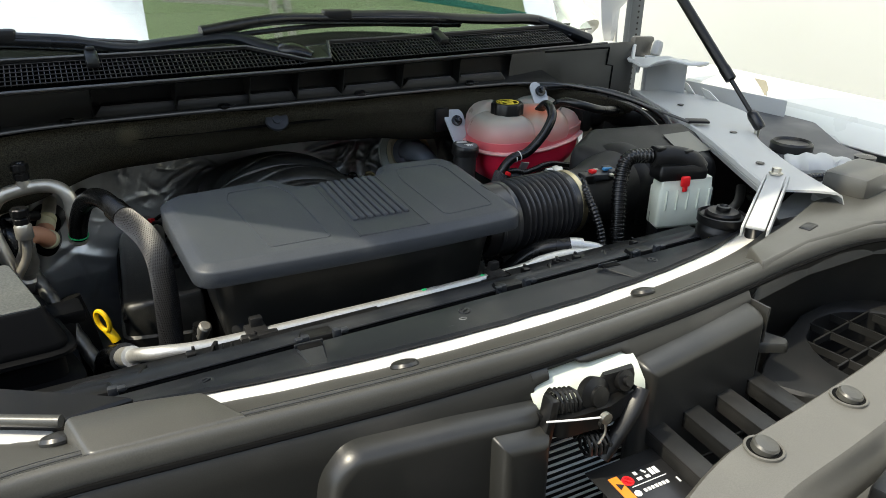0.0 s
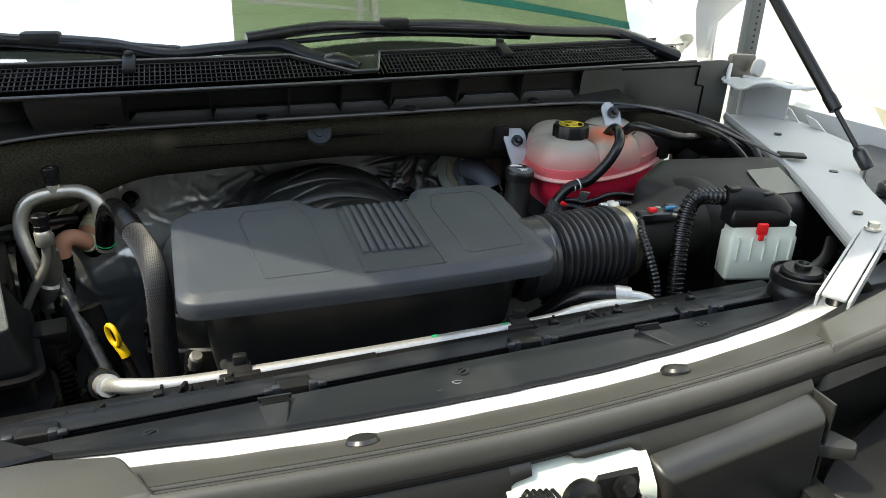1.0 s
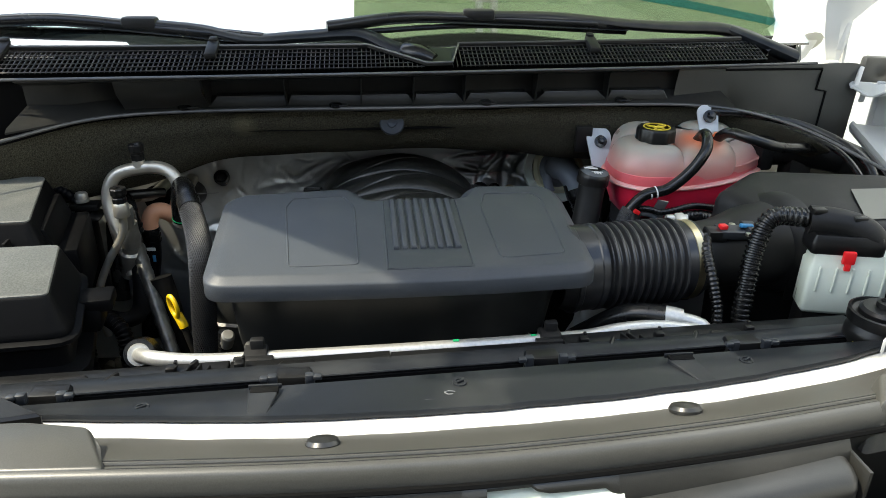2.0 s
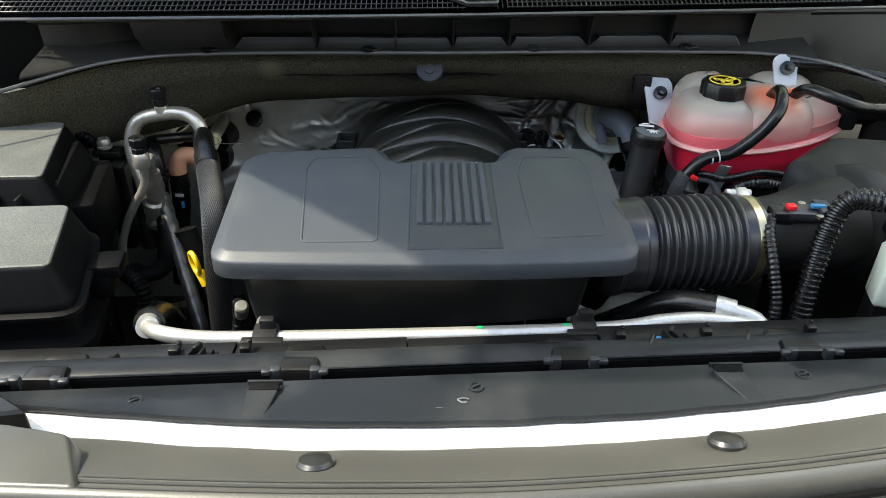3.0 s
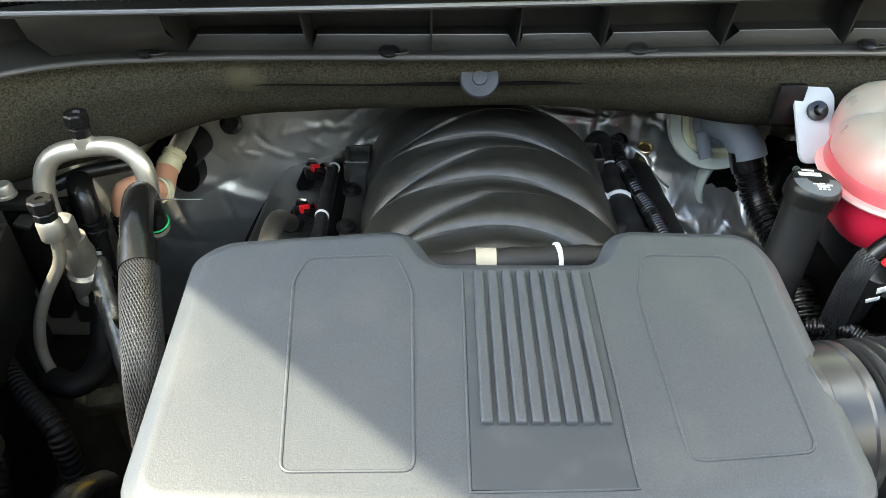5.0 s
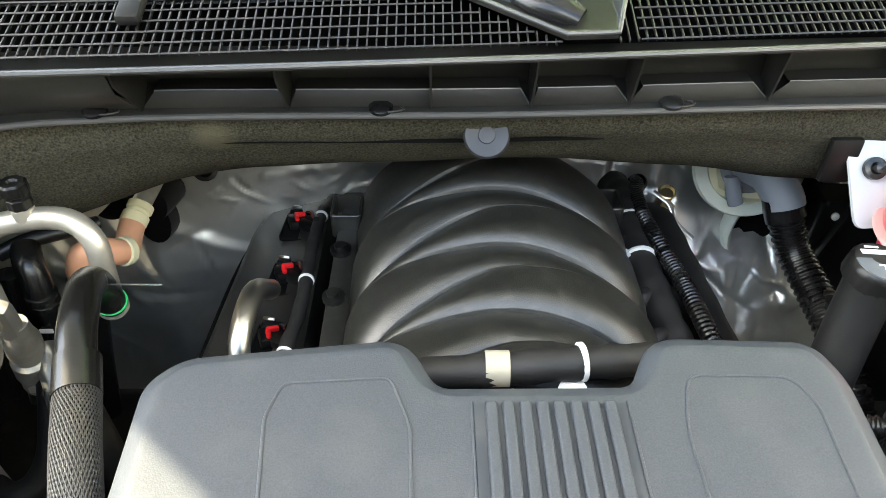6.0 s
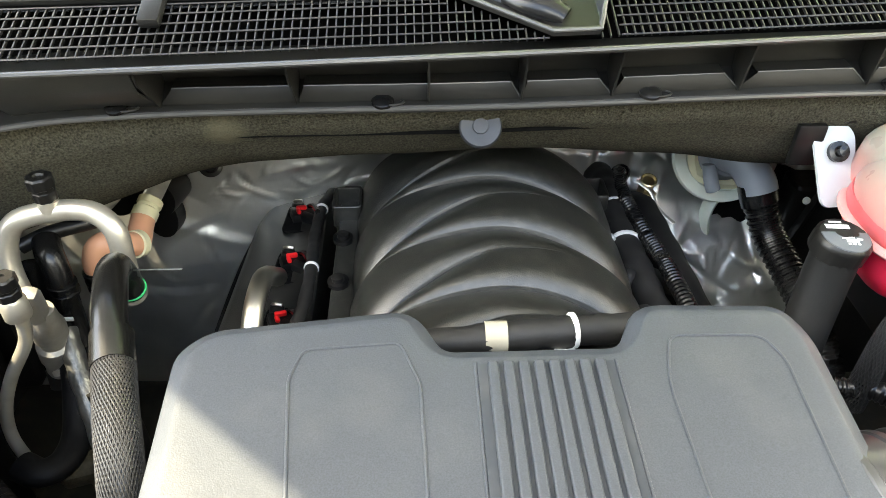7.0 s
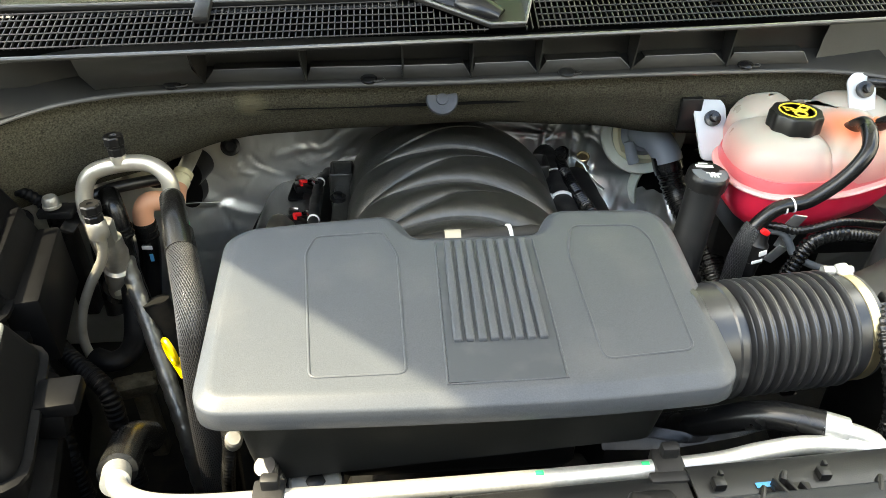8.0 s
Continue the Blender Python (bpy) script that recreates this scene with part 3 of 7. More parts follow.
def notch(x):
    """How far the edge falls back in the notch of the wiper pivot, 0 to 1."""
    if V1 < x < V2:
        return min(1.0, (x - V1) / (B1 - V1), (V2 - x) / (V2 - B2))
    return 0.0


def mesh_top(x):
    return 0.50 + 0.085 * x + 0.03 * x * x + 0.006


bars = bmesh.new()
z_of = lambda x, y: 1.326 + (y - e1y(x)) * 0.34
left, right = [], []
x = -0.84
while x < 0.95:
    lo, hi = e1y(x) + 0.008, mesh_top(x) + 0.004
    hi = max(lo + 0.002, hi - notch(x) * (hi - lo))
    if x < 0.75 and hi > lo + 0.004:
        mid = (lo + hi) / 2
        box(bars, (x, mid, z_of(x, mid) - 0.002), (0.0014, hi - lo, 0.003), 0, (math.degrees(math.atan(0.34)), 0, 0))
    x += 0.0085
for k in range(7):
    run = []
    for x in span(-0.84, 0.75, 66):
        y = e1y(x) + 0.009 + k * 0.0135
        hi = mesh_top(x) + 0.004
        hi -= notch(x) * (hi - e1y(x) - 0.008)
        if y < hi:
            run.append((x, y, z_of(x, y)))
        else:
            if len(run) > 2:
                hose(bars, run, 0.0011, seg=4, smooth=False)
            run = []
    if len(run) > 2:
        hose(bars, run, 0.0011, seg=4, smooth=False)
tagged(part("grille_mesh", bars, "mesh", cowl, "fine black plastic mesh"), kind="stuff")
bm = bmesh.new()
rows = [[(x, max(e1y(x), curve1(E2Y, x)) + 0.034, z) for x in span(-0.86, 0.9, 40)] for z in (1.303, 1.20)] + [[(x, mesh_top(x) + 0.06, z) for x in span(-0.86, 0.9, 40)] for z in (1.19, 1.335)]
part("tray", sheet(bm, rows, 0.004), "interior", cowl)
# frame of the mesh along the glass, with the notch for the wiper pivot
def top_line(x):
    return mesh_top(x) + 0.006 - notch(x) * (mesh_top(x) - e1y(x) - 0.006)


xs = sorted(span(-0.86, 0.80, 126) + [V1, B1, B2, V2, B2 + 0.004, V2 - 0.004])
bm = bmesh.new()
rows = [[(x, top_line(x), z_of(x, top_line(x)) + 0.004) for x in xs], [(x, top_line(x) + 0.005, z_of(x, top_line(x)) + 0.006) for x in xs], [(x, top_line(x) + 0.012, z_of(x, top_line(x)) + 0.0045) for x in xs], [(x, mesh_top(x) + 0.02, z_of(x, mesh_top(x)) - 0.004) for x in xs], [(x, mesh_top(x) + 0.06, z_of(x, mesh_top(x)) - 0.012) for x in xs]]
part("top_frame", sheet(bm, rows, 0.005), "black", cowl)
bm = piped([(x, top_line(x), z_of(x, top_line(x)) + 0.005) for x in xs], 0.0024, seg=8, smooth=False)
part("edge_bead", bm, "lip", cowl, "bright rubber edge bead")
for x in (-0.345, 0.385, -0.7):
    y = mesh_top(x) - 0.01
    bm = boxes(((x, y, z_of(x, y) + 0.006), (0.022, 0.055, 0.012), 0.004, (18, 0, 0)), ((x, y + 0.026, z_of(x, y) + 0.018), (0.016, 0.014, 0.014), 0.004, (18, 0, 0)))
    part("clip", bm, "black_matt", cowl)
# grey smooth end panel of the channel
bm = bmesh.new()
py = lambda x: e1y(x) + 0.012 + 0.05 * max(0.0, x - 0.6)
xr = span(0.555, 1.005, 20)
rows = [[(x, py(x) - 0.006, 1.314 - 0.25 * max(0.0, x - 0.97)) for x in xr], [(x, py(x), 1.29) for x in xr], [(x, py(x) + 0.006, 1.245 - 0.2 * (x - 0.555)) for x in xr], [(x, py(x) + 0.008, 1.243 - 0.2 * (x - 0.555) - 0.09 * min(1.0, max(0.0, (x - 0.72) / 0.1))) for x in xr]]
part("end_panel", sheet(bm, rows, 0.003), "trim", cowl, "grey smooth end panel")
seam = [(0.66, py(0.66) - 0.0045, 1.309), (0.895, py(0.895) - 0.0045, 1.303), (0.895, py(0.895) + 0.0005, 1.258), (0.921, py(0.921) + 0.001, 1.253), (0.921, py(0.921) + 0.006, 1.16)]
part("panel_seam", piped(seam, 0.0028, seg=6, smooth=False), "interior", cowl, "dark stepped panel joint")
part("panel_tab", boxes(((0.992, py(0.992) - 0.008, 1.283), (0.011, 0.006, 0.045), 0.002, (-12, 14, 0)), ((0.985, py(0.985) - 0.012, 1.262), (0.02, 0.008, 0.008), 0.003)), "white", cowl, "white curled tab")
bm = bmesh.new()
xl = span(-0.505, -0.361, 8)
rows = [[(x, e1y(x) + 0.004, 1.314) for x in xl], [(x, e1y(x) + 0.014, 1.29) for x in xl], [(x, curve1(E2Y, x) + 0.012 if x > -0.62 else e1y(x) + 0.02, 1.252) for x in xl]]
part("end_panel", sheet(bm, rows, 0.003), "cavity", cowl, "dark smooth end panel")

part("end_tab", boxes(((1.068, 0.612, 1.288), (0.085, 0.02, 0.058), 0.008, (0, 4, 8))), "trim", cowl, "grey curled end tab")
# ---- windscreen and what lies behind ----
def glass_pt(x, s):
    return (x, 0.545 + 0.085 * x + 0.05 * x * x + s * 0.86, 1.338 + s * 0.5)


bm = bmesh.new()
rows = [[glass_pt(x, s) for x in span(-0.9, 0.93, 24)] for s in span(0, 1, 6)]
pane = part("windscreen", sheet(bm, rows, 0.005), "glass", truck, "clean laminated windscreen")
pane.visible_shadow = False
bm = boxes(((0.0, 1.25, 1.25), (1.7, 0.9, 0.12), 0.03), ((0.0, 2.3, 1.2), (1.8, 0.1, 1.2), 0.02))
part("dashboard", bm, "interior", truck)
for s in (-1, 1):
    x = 0.02 + s * 0.94
    bm = piped([(x, 0.64 + 0.085 * x, 1.33), (x - s * 0.05, 1.1, 1.60), (x - s * 0.12, 1.6, 1.9)], 0.04, seg=12, step=0.03, flat=0.8)
    part("roof_pillar", bm, "white", truck)
part("cab_roof", boxes(((0.02, 2.3, 1.9), (1.7, 1.5, 0.06), 0.02)), "white", truck)
for x in (-0.885, 0.935):
    part("door_lining", boxes(((x, 1.8, 1.2), (0.03, 1.9, 0.5), 0.01)), "interior", truck)
part("roof_lining", boxes(((0.02, 2.3, 1.85), (1.66, 1.45, 0.02), 0.005)), "interior", truck)
part("cab_side", boxes(((-0.93, 1.8, 0.95), (0.06, 2.0, 0.8), 0.02)), "white", truck)
part("cab_side", boxes(((0.98, 1.8, 0.95), (0.06, 2.0, 0.8), 0.02)), "white", truck)

# Far fender, out of view, added to bounce sunlight into the bay.
bm = bmesh.new()
ys = span(0.75, -0.4, 14)
rows = [[(-0.80, y, 1.05) for y in ys], [(-0.83, y, 1.17) for y in ys], [(-0.95, y, 1.175) for y in ys], [(-1.02, y, 1.2) for y in ys], [(-1.08, y, 1.25) for y in ys], [(-1.16, y, 1.24) for y in ys], [(-1.2, y, 1.1) for y in ys], [(-1.2, y, 0.6) for y in ys]]
part("left_fender", sheet(bm, rows, 0.004), "white", truck, "unseen white far-side fender, added to bounce light into the bay")

# ---- open hood, standing up over the bay ----
HX0, HX1, HL = -0.995, 0.76, 1.43
hood_right = lambda s: HX1 + 0.20 * (1 - min(1.0, max(0.0, (s - 0.14) / 0.24)) ** 2 * (3 - 2 * min(1.0, max(0.0, (s - 0.14) / 0.24))))
hood_pt = lambda x, s, d=0.0: (x, 0.62 - s * HL * 0.5 + d * 0.866, 1.43 + s * HL * 0.866 + d * 0.5)
bm = bmesh.new()
outer = [[hood_pt(x, s, 0.03) for x in span(HX0, hood_right(s), 10)] for s in span(0.08, 1, 25)]
inner = [[hood_pt(x, s, 0.0) for x in span(HX0, hood_right(s), 10)] for s in span(0.08, 1, 25)]
for g in (outer, inner):
    # the nose bends over at the leading edge
    g += [[(x, y - 0.866 * d - 0.3 * e, z - 0.5 * d + 0.4 * e) for x, y, z in g[-1]] for d, e in ((0.05, 0.03), (0.10, 0.035), (0.15, 0.02))]
for g in (outer, inner):
    vs = [[bm.verts.new(p) for p in r] for r in g]
    for a, b in zip(vs, vs[1:]):
        for j in range(9):
            bm.faces.new((a[j], a[j + 1], b[j + 1], b[j]))
part("hood", bm, "white", truck, "white hood standing open")
for x in (-0.6, -0.05, 0.5):
    bm = bmesh.new()
    for i in range(9):
        a, b = hood_pt(x, 0.08 + i * 0.1, -0.02), hood_pt(x, 0.08 + (i + 1) * 0.1, -0.02)
        box(bm, [(p + q) / 2 for p, q in zip(a, b)], (0.07, 0.03, 0.13), 0.01, (30, 0, 0))
    part("hood_rib", bm, "white", truck)

# ---- engine block and valve covers ----
engine = thing("engine", (0.0, 0.45, 0.43), "black V-eight engine with plastic valve covers and coils", "engine")
part("block", boxes(((0.0, 0.45, 0.68), (0.42, 0.62, 0.5), 0.03), ((0.0, 0.06, 0.62), (0.36, 0.2, 0.4), 0.04)), "shaded_grime", engine, "dark cast engine block")
part("valve_cover", boxes(((0.265, 0.5, 0.86), (0.13, 0.40, 0.09), 0.02, (0, 28, 0))), "interior", engine)
for i in range(3):
    bm = boxes(((0.262, 0.42 + i * 0.125, 0.895), (0.075, 0.045, 0.05), 0.006, (0, 28, 0)), ((0.24, 0.408 + i * 0.125, 0.915), (0.035, 0.04, 0.02), 0.004))
    part("ignition_coil", bm, "black", engine)
VC = rounded([(-0.375, 0.33), (-0.228, 0.30), (-0.228, 0.76), (-0.318, 0.765), (-0.35, 0.70)], [0.02, 0.01, 0.02, 0.03, 0.04], 4)
vc = part("valve_cover", solid(VC, [(0.0, 0.80), (-0.006, 0.84), (-0.006, 0.862), (0.0, 0.866), (0.002, 0.925), (0.006, 0.934), (0.014, 0.938)], lambda x, y, z: z + (0.16 * (x + 0.3) if z > 0.9 else 0)), "valve_cover", engine, "dark grey plastic valve cover")
part("seam", piped([(-0.371, 0.32, 0.905), (-0.366, 0.443, 0.915), (-0.353, 0.622, 0.916), (-0.325, 0.745, 0.918)], 0.004, seg=8), "interior", vc)
for y in (0.448, 0.568, 0.686):
    pk = rounded([(-0.302, y - 0.036), (-0.25, y - 0.042), (-0.246, y + 0.03), (-0.296, y + 0.034)], 0.012, 4)
    # Near-black plates; the shade of the recessed pockets is in their colour.
    part("pocket_shade", solid(pk, [(0.0, 0.90), (0.0, 0.942), (0.002, 0.9435), (0.004, 0.9425), (0.006, 0.9425)]), "interior", vc)
    bm = boxes(((-0.272, y, 0.948), (0.036, 0.026, 0.016), 0.004, (0, 8, 20)), ((-0.28, y + 0.016, 0.952), (0.02, 0.014, 0.012), 0.004, (0, 8, 20)), ((-0.262, y - 0.012, 0.949), (0.022, 0.014, 0.014), 0.003, (0, 8, -25)))
    coil = part("ignition_coil", bm, "black", engine)
    part("lock_tab", boxes(((-0.273, y + 0.003, 0.958), (0.016, 0.006, 0.008), 0.002, (0, 8, 20)), ((-0.276, y - 0.006, 0.958), (0.006, 0.012, 0.007), 0.002, (0, 8, 20))), "red", coil, "red connector lock")
    part("coil_wire", piped([(-0.262, y + 0.012, 0.955), (-0.252, y - 0.006, 0.968), (-0.243, y - 0.03, 0.974)], 0.0042, seg=8), "rubber", coil)
    part("wire_clip", piped([(-0.288, y + 0.028, 0.953), (-0.282, y + 0.018, 0.962), (-0.272, y + 0.016, 0.962)], 0.0022, seg=6), "steel", coil, "bright wire clip")
part("front_drive", turned((-0.19, -0.01, 0.82), (0, -1, 0), [(0.0, 0), (0.05, 0), (0.055, 0.01), (0.055, 0.03), (0.03, 0.035), (0.0, 0.035)], 28), "shaded_grime", engine)
part("coolant_pipe", piped([(-0.29, 0.36, 0.9), (-0.29, 0.37, 1.0), (-0.285, 0.44, 1.025), (-0.28, 0.50, 0.98)], 0.013), "steel", engine, "shiny bent steel pipe")
RAIL = [(-0.226, 0.76, 0.945), (-0.236, 0.72, 0.952), (-0.2405, 0.681, 0.96), (-0.2425, 0.60, 0.968), (-0.2365, 0.512, 0.984), (-0.238, 0.44, 0.986), (-0.244, 0.38, 0.986), (-0.236, 0.30, 0.98)]
part("rail_hose", piped(RAIL, 0.0085, wave=lambda i, n: 1 + 0.07 * math.sin(i * 0.9) + 0.05 * math.sin(i * 2.3)), "tape", engine, "tape-wrapped coil wiring")
for p, q in zip(((-0.2405, 0.681, 0.96), (-0.2365, 0.512, 0.984), (-0.2435, 0.385, 0.986)), ((-0.1, 1, -0.1), (0.03, 1, -0.1), (0.1, 1, 0.0))):
    part("cable_tie", turned(p, q, [(0.0095, -0.0022), (0.0104, -0.0015), (0.0104, 0.0015), (0.0095, 0.0022)], 14), "print_white", engine)

# ---- intake manifold: barrel with lapped runners ----
manifold = thing("intake_manifold", (0.0, 0.45, 0.93), "black plastic intake manifold with curved lapped runners", "manifold")
MZ = 1.01


# edges of the laps: centre line and the side on which each stands proud
LAPS = [(0.70, 1), (0.635, -1), (0.574, 1), (0.524, -1), (0.461, 1), (0.411, -1), (0.352, 1), (0.30, -1), (0.25, 1)]


def lap_y(k, a):
    yc, side = LAPS[k]
    u = -math.cos(a)
    if side < 0:
        return yc - 0.09 * max(0.0, -u) ** 1.45 - 0.03 * max(0.0, u) ** 2
    return yc - (0.06 if u > 0 else 0.05) * u * u


def lap_step(k, a):
    side = LAPS[k][1]
    d = math.degrees(a)
    f = (118 - d) / 62 if side < 0 else (d - 32) / 50
    f = min(1.0, max(0.0, f))
    return 0.0175 * f * f * (3 - 2 * f)


def runner(k):
    """One runner: an arch across the engine that swells to its rounded front lip and drops onto the next."""
    bm = bmesh.new()
    n = 44
    grid = []
    for f in (0.0, 0.04, 0.12, 0.25, 0.4, 0.55, 0.67, 0.77, 0.85, 0.91, 0.955, 0.985, 1.0, 1.01):
        row = []
        for i in range(n + 1):
            a = math.pi * (i / n)
            rear, front = lap_step(k, a), lap_step(k + 1, a)
            off = -rear * max(0.0, 1 - f) ** 1.7 - front * 0.7 * max(0.0, (f - 0.5) / 0.5) ** 2.8 - (front + 0.004 if f > 1 else 0)
            y0, y1 = lap_y(k, a), lap_y(k + 1, a)
            cx, cz = -math.cos(a), math.sin(a) ** 0.8
            row.append(bm.verts.new((cx * (0.181 + off), y0 + (y1 - y0) * f, 0.96 + cz * (0.138 + off))))
        grid.append(row)
    for a, b in zip(grid, grid[1:]):
        for i in range(n):
            bm.faces.new((a[i], a[i + 1], b[i + 1], b[i]))
    return bm


for k in range(8):
    part("runner", runner(k), "manifold", manifold, "", 50)
part("plenum", boxes(((0.0, 0.46, 0.98), (0.27, 0.42, 0.12), 0.02)), "manifold", manifold)
for s in (-1, 1):
    bm = boxes(((s * (0.19 if s < 0 else 0.172), 0.46, 0.985 if s < 0 else 0.965), (0.03, 0.46, 0.03), 0.006))
    part("flange", bm, "manifold", manifold)
    bm = bmesh.new()
    ring = rounded([(-0.021, -0.026), (0.021, -0.026), (0.021, 0.026), (-0.021, 0.026)], 0.008)
    c = Vector((0.17, 0.655, 1.005) if s > 0 else (-0.192, 0.622, 1.018))
    o = [(c.x + x, c.y + y) for x, y in ring]
    shell(bm, o, [(0, c.z - 0.03), (0, c.z + 0.004), (0.001, c.z + 0.005), (0.004, c.z + 0.005), (0.0045, c.z + 0.004), (0.0045, c.z - 0.022)])
    part("lug", bm, "manifold", manifold, "square hollow lifting lug")
    for y in (0.36, 0.46, 0.55) if s < 0 else ():
        part("bolt", turned((s * 0.195, y, 1.0), (0, 0, 1), [(0.014, 0), (0.014, 0.006), (0.008, 0.006), (0.008, 0.012), (0, 0.013)], 12), "black", manifold)

# wire loom that lies across the front of the manifold
loom = thing("engine_wire_loom", (0.0, 0.25, 1.1), "black tape-wrapped wire loom across the manifold", "wire loom")
part("loom", piped([(-0.15, 0.27, 1.06), (-0.11, 0.25, 1.098), (-0.02, 0.248, 1.112), (0.06, 0.255, 1.112), (0.13, 0.27, 1.10), (0.17, 0.31, 1.06)], 0.0152, step=0.006, wave=lambda i, n: 1 + 0.05 * math.sin(i * 1.1) + (0.035 if i % 3 == 0 else 0)), "tape", loom)
part("tape_flag", piped([(-0.031, 0.2485, 1.1122), (-0.008, 0.248, 1.1125)], 0.0163, step=0.01), "paper_tape", loom, "cream paper tape band")
part("tape_tail", boxes(((-0.016, 0.232, 1.1), (0.018, 0.002, 0.016), 0.0008, (30, 0, 10))), "paper_tape", loom, "loose end of cream tape")
part("cable_tie", turned((0.055, 0.256, 1.112), (1, 0.1, 0), [(0.0165, -0.003), (0.0178, -0.002), (0.0178, 0.002), (0.0165, 0.003)], 20), "print_white", loom, "white cable tie")
part("tie_base", turned((0.046, 0.236, 1.095), (0, -0.5, 1), [(0.013, 0), (0.013, 0.003), (0.006, 0.003), (0.006, 0.009), (0, 0.009)], 18), "print_white", loom, "white tie mount")

# ---- engine cover ----
cover = thing("engine_cover", (-0.03, 0.08, 1.03), "dark grey plastic engine cover with eight raised ribs", "engine cover")
LID = rounded([(-0.287, -0.0665), (-0.08, -0.0715), (0.10, -0.0695), (0.236, -0.060), (0.243, 0.19), (0.229, 0.226), (0.099, 0.231), (0.075, 0.182), (-0.074, 0.182), (-0.099, 0.231), (-0.272, 0.212), (-0.296, 0.188)],
              [0.032, 0.1, 0.1, 0.032, 0.03, 0.03, 0.024, 0.012, 0.012, 0.024, 0.025, 0.02], 6)


def lid_z(x, y):
    """The lid rises a little towards the rear."""
    return 1.159 + 0.06 * (y + 0.03)


part("core", boxes(((-0.03, 0.06, 1.08), (0.3, 0.16, 0.09), 0.01)), "black", cover)
bm = bmesh.new()
shell(bm, LID, [(0.006, 1.1265), (-0.0005, 1.126), (-0.0015, 1.1275), (-0.0012, 1.1475), (-0.0002, 1.1497), (0.0016, 1.1509), (0.006, 1.1532), (0.011, 1.1562), (0.0135, 1.1571), (0.019, 1.1575)], lambda x, y, z: z + (lid_z(x, y) - 1.1575) * min(1.0, max(0.0, (z - 1.1225) / 0.02)))
lid = part("lid", bm, "cover", cover)
BODY = rounded([(-0.258, 0.17), (-0.262, -0.046), (0.19, -0.045), (0.21, 0.17)], [0.02, 0.025, 0.03, 0.02], 5)
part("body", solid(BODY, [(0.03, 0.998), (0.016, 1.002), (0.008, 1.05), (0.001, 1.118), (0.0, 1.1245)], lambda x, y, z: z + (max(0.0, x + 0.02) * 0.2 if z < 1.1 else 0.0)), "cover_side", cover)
part("seat_post", boxes(((-0.03, 0.1, 0.98), (0.3, 0.14, 0.14), 0.02)), "black", cover)


def on_lid(pts, r, name, material, label=""):
    line = []
    for (xa, ya), (xb, yb) in zip(pts, pts[1:]):
        for t in span(0, 1, 7)[:-1]:
            x, y = xa + (xb - xa) * t, ya + (yb - ya) * t
            line.append((x, y, lid_z(x, y)))
    line.append((*pts[-1], lid_z(*pts[-1])))
    return part(name, hose(bmesh.new(), line, r, seg=8, smooth=False, flat=1.0), material, lid, label)


lp = rounded([(-0.179, -0.036), (-0.087, -0.035), (-0.093, 0.144), (-0.109, 0.187), (-0.189, 0.182), (-0.198, 0.153)], 0.008, 4)
on_lid(lp + lp[:1], 0.0014, "panel_line", "cover")
rp = rounded([(0.2, -0.02), (0.207, 0.16), (0.196, 0.186), (0.117, 0.188), (0.104, 0.14), (0.107, -0.028)], [0.012, 0.02, 0.014, 0.012, 0.02, 0.012], 5)
on_lid(rp + rp[:1], 0.0014, "panel_line", "cover")
# smooth dark field with the ribs on it
bm = bmesh.new()
rows = [[(x, y, lid_z(x, y) + 0.0012) for x in span(-0.047, 0.064, 8)] for y in span(-0.05, 0.162, 10)]
field = part("rib_field", sheet(bm, rows, 0.003), "cover_smooth", lid, "smooth darker field")
on_lid([(-0.0485, 0.164), (-0.0485, -0.0515), (0.0665, -0.049), (0.0665, 0.164)], 0.0013, "field_edge", "cover")
for i in range(8):
    x = -0.0345 + i * 0.0124
    bm = bmesh.new()
    for y0, y1 in ((0.001, 0.162),):
        pts = rounded([(x - 0.0044, y0), (x + 0.0044, y0), (x + 0.0044, y1), (x - 0.0044, y1)], 0.002, 2)
        shell(bm, pts, [(0, 1.15), (0, 1.1612), (0.0004, 1.1624), (0.0012, 1.1632), (0.0022, 1.1634)], lambda a, b, z: z + lid_z(a, b) - 1.1575)
    part("rib", bm, "cover", lid)

# ---- intake duct: bellows from the cover to the air filter box ----
duct = thing("intake_duct", (0.33, 0.08, 1.04), "black ribbed rubber intake bellows with metal hose clamps", "duct")
A, B = Vector((0.225, 0.055, 1.097)), Vector((0.425, 0.072, 1.099))
ax = (B - A).normalized()
L = (B - A).length
prof = [(0.058, -0.02), (0.066, 0.0), (0.0664, 0.004), (0.0652, 0.034), (0.0668, 0.036), (0.0668, 0.043), (0.060, 0.0445), (0.060, 0.049), (0.0655, 0.051)]
h = 0.054
while h < L - 0.026:
    prof += [(0.0595, h), (0.0602, h + 0.0015), (0.0662, h + 0.0042), (0.067, h + 0.006), (0.0662, h + 0.0078), (0.0602, h + 0.0105)]
    h += 0.0122
prof += [(0.0615, L - 0.016), (0.0615, L + 0.004), (0.055, L + 0.004)]
part("bellows", turned(A, ax, prof, 56), "bellows", duct)
part("collar", turned(A, ax, [(0.0662, -0.002), (0.0685, 0.0), (0.0685, 0.006), (0.0664, 0.008)], 56), "bellows", duct)
part("clamp_band", turned(A, ax, [(0.0617, L - 0.013), (0.0628, L - 0.0125), (0.0628, L - 0.0015), (0.0617, L - 0.001)], 56), "brass", duct, "bright metal clamp band")
sc = B + Vector((-0.008, 0.028, 0.056))
bm = boxes((sc, (0.016, 0.02, 0.012), 0.003, (20, 0, 8)))
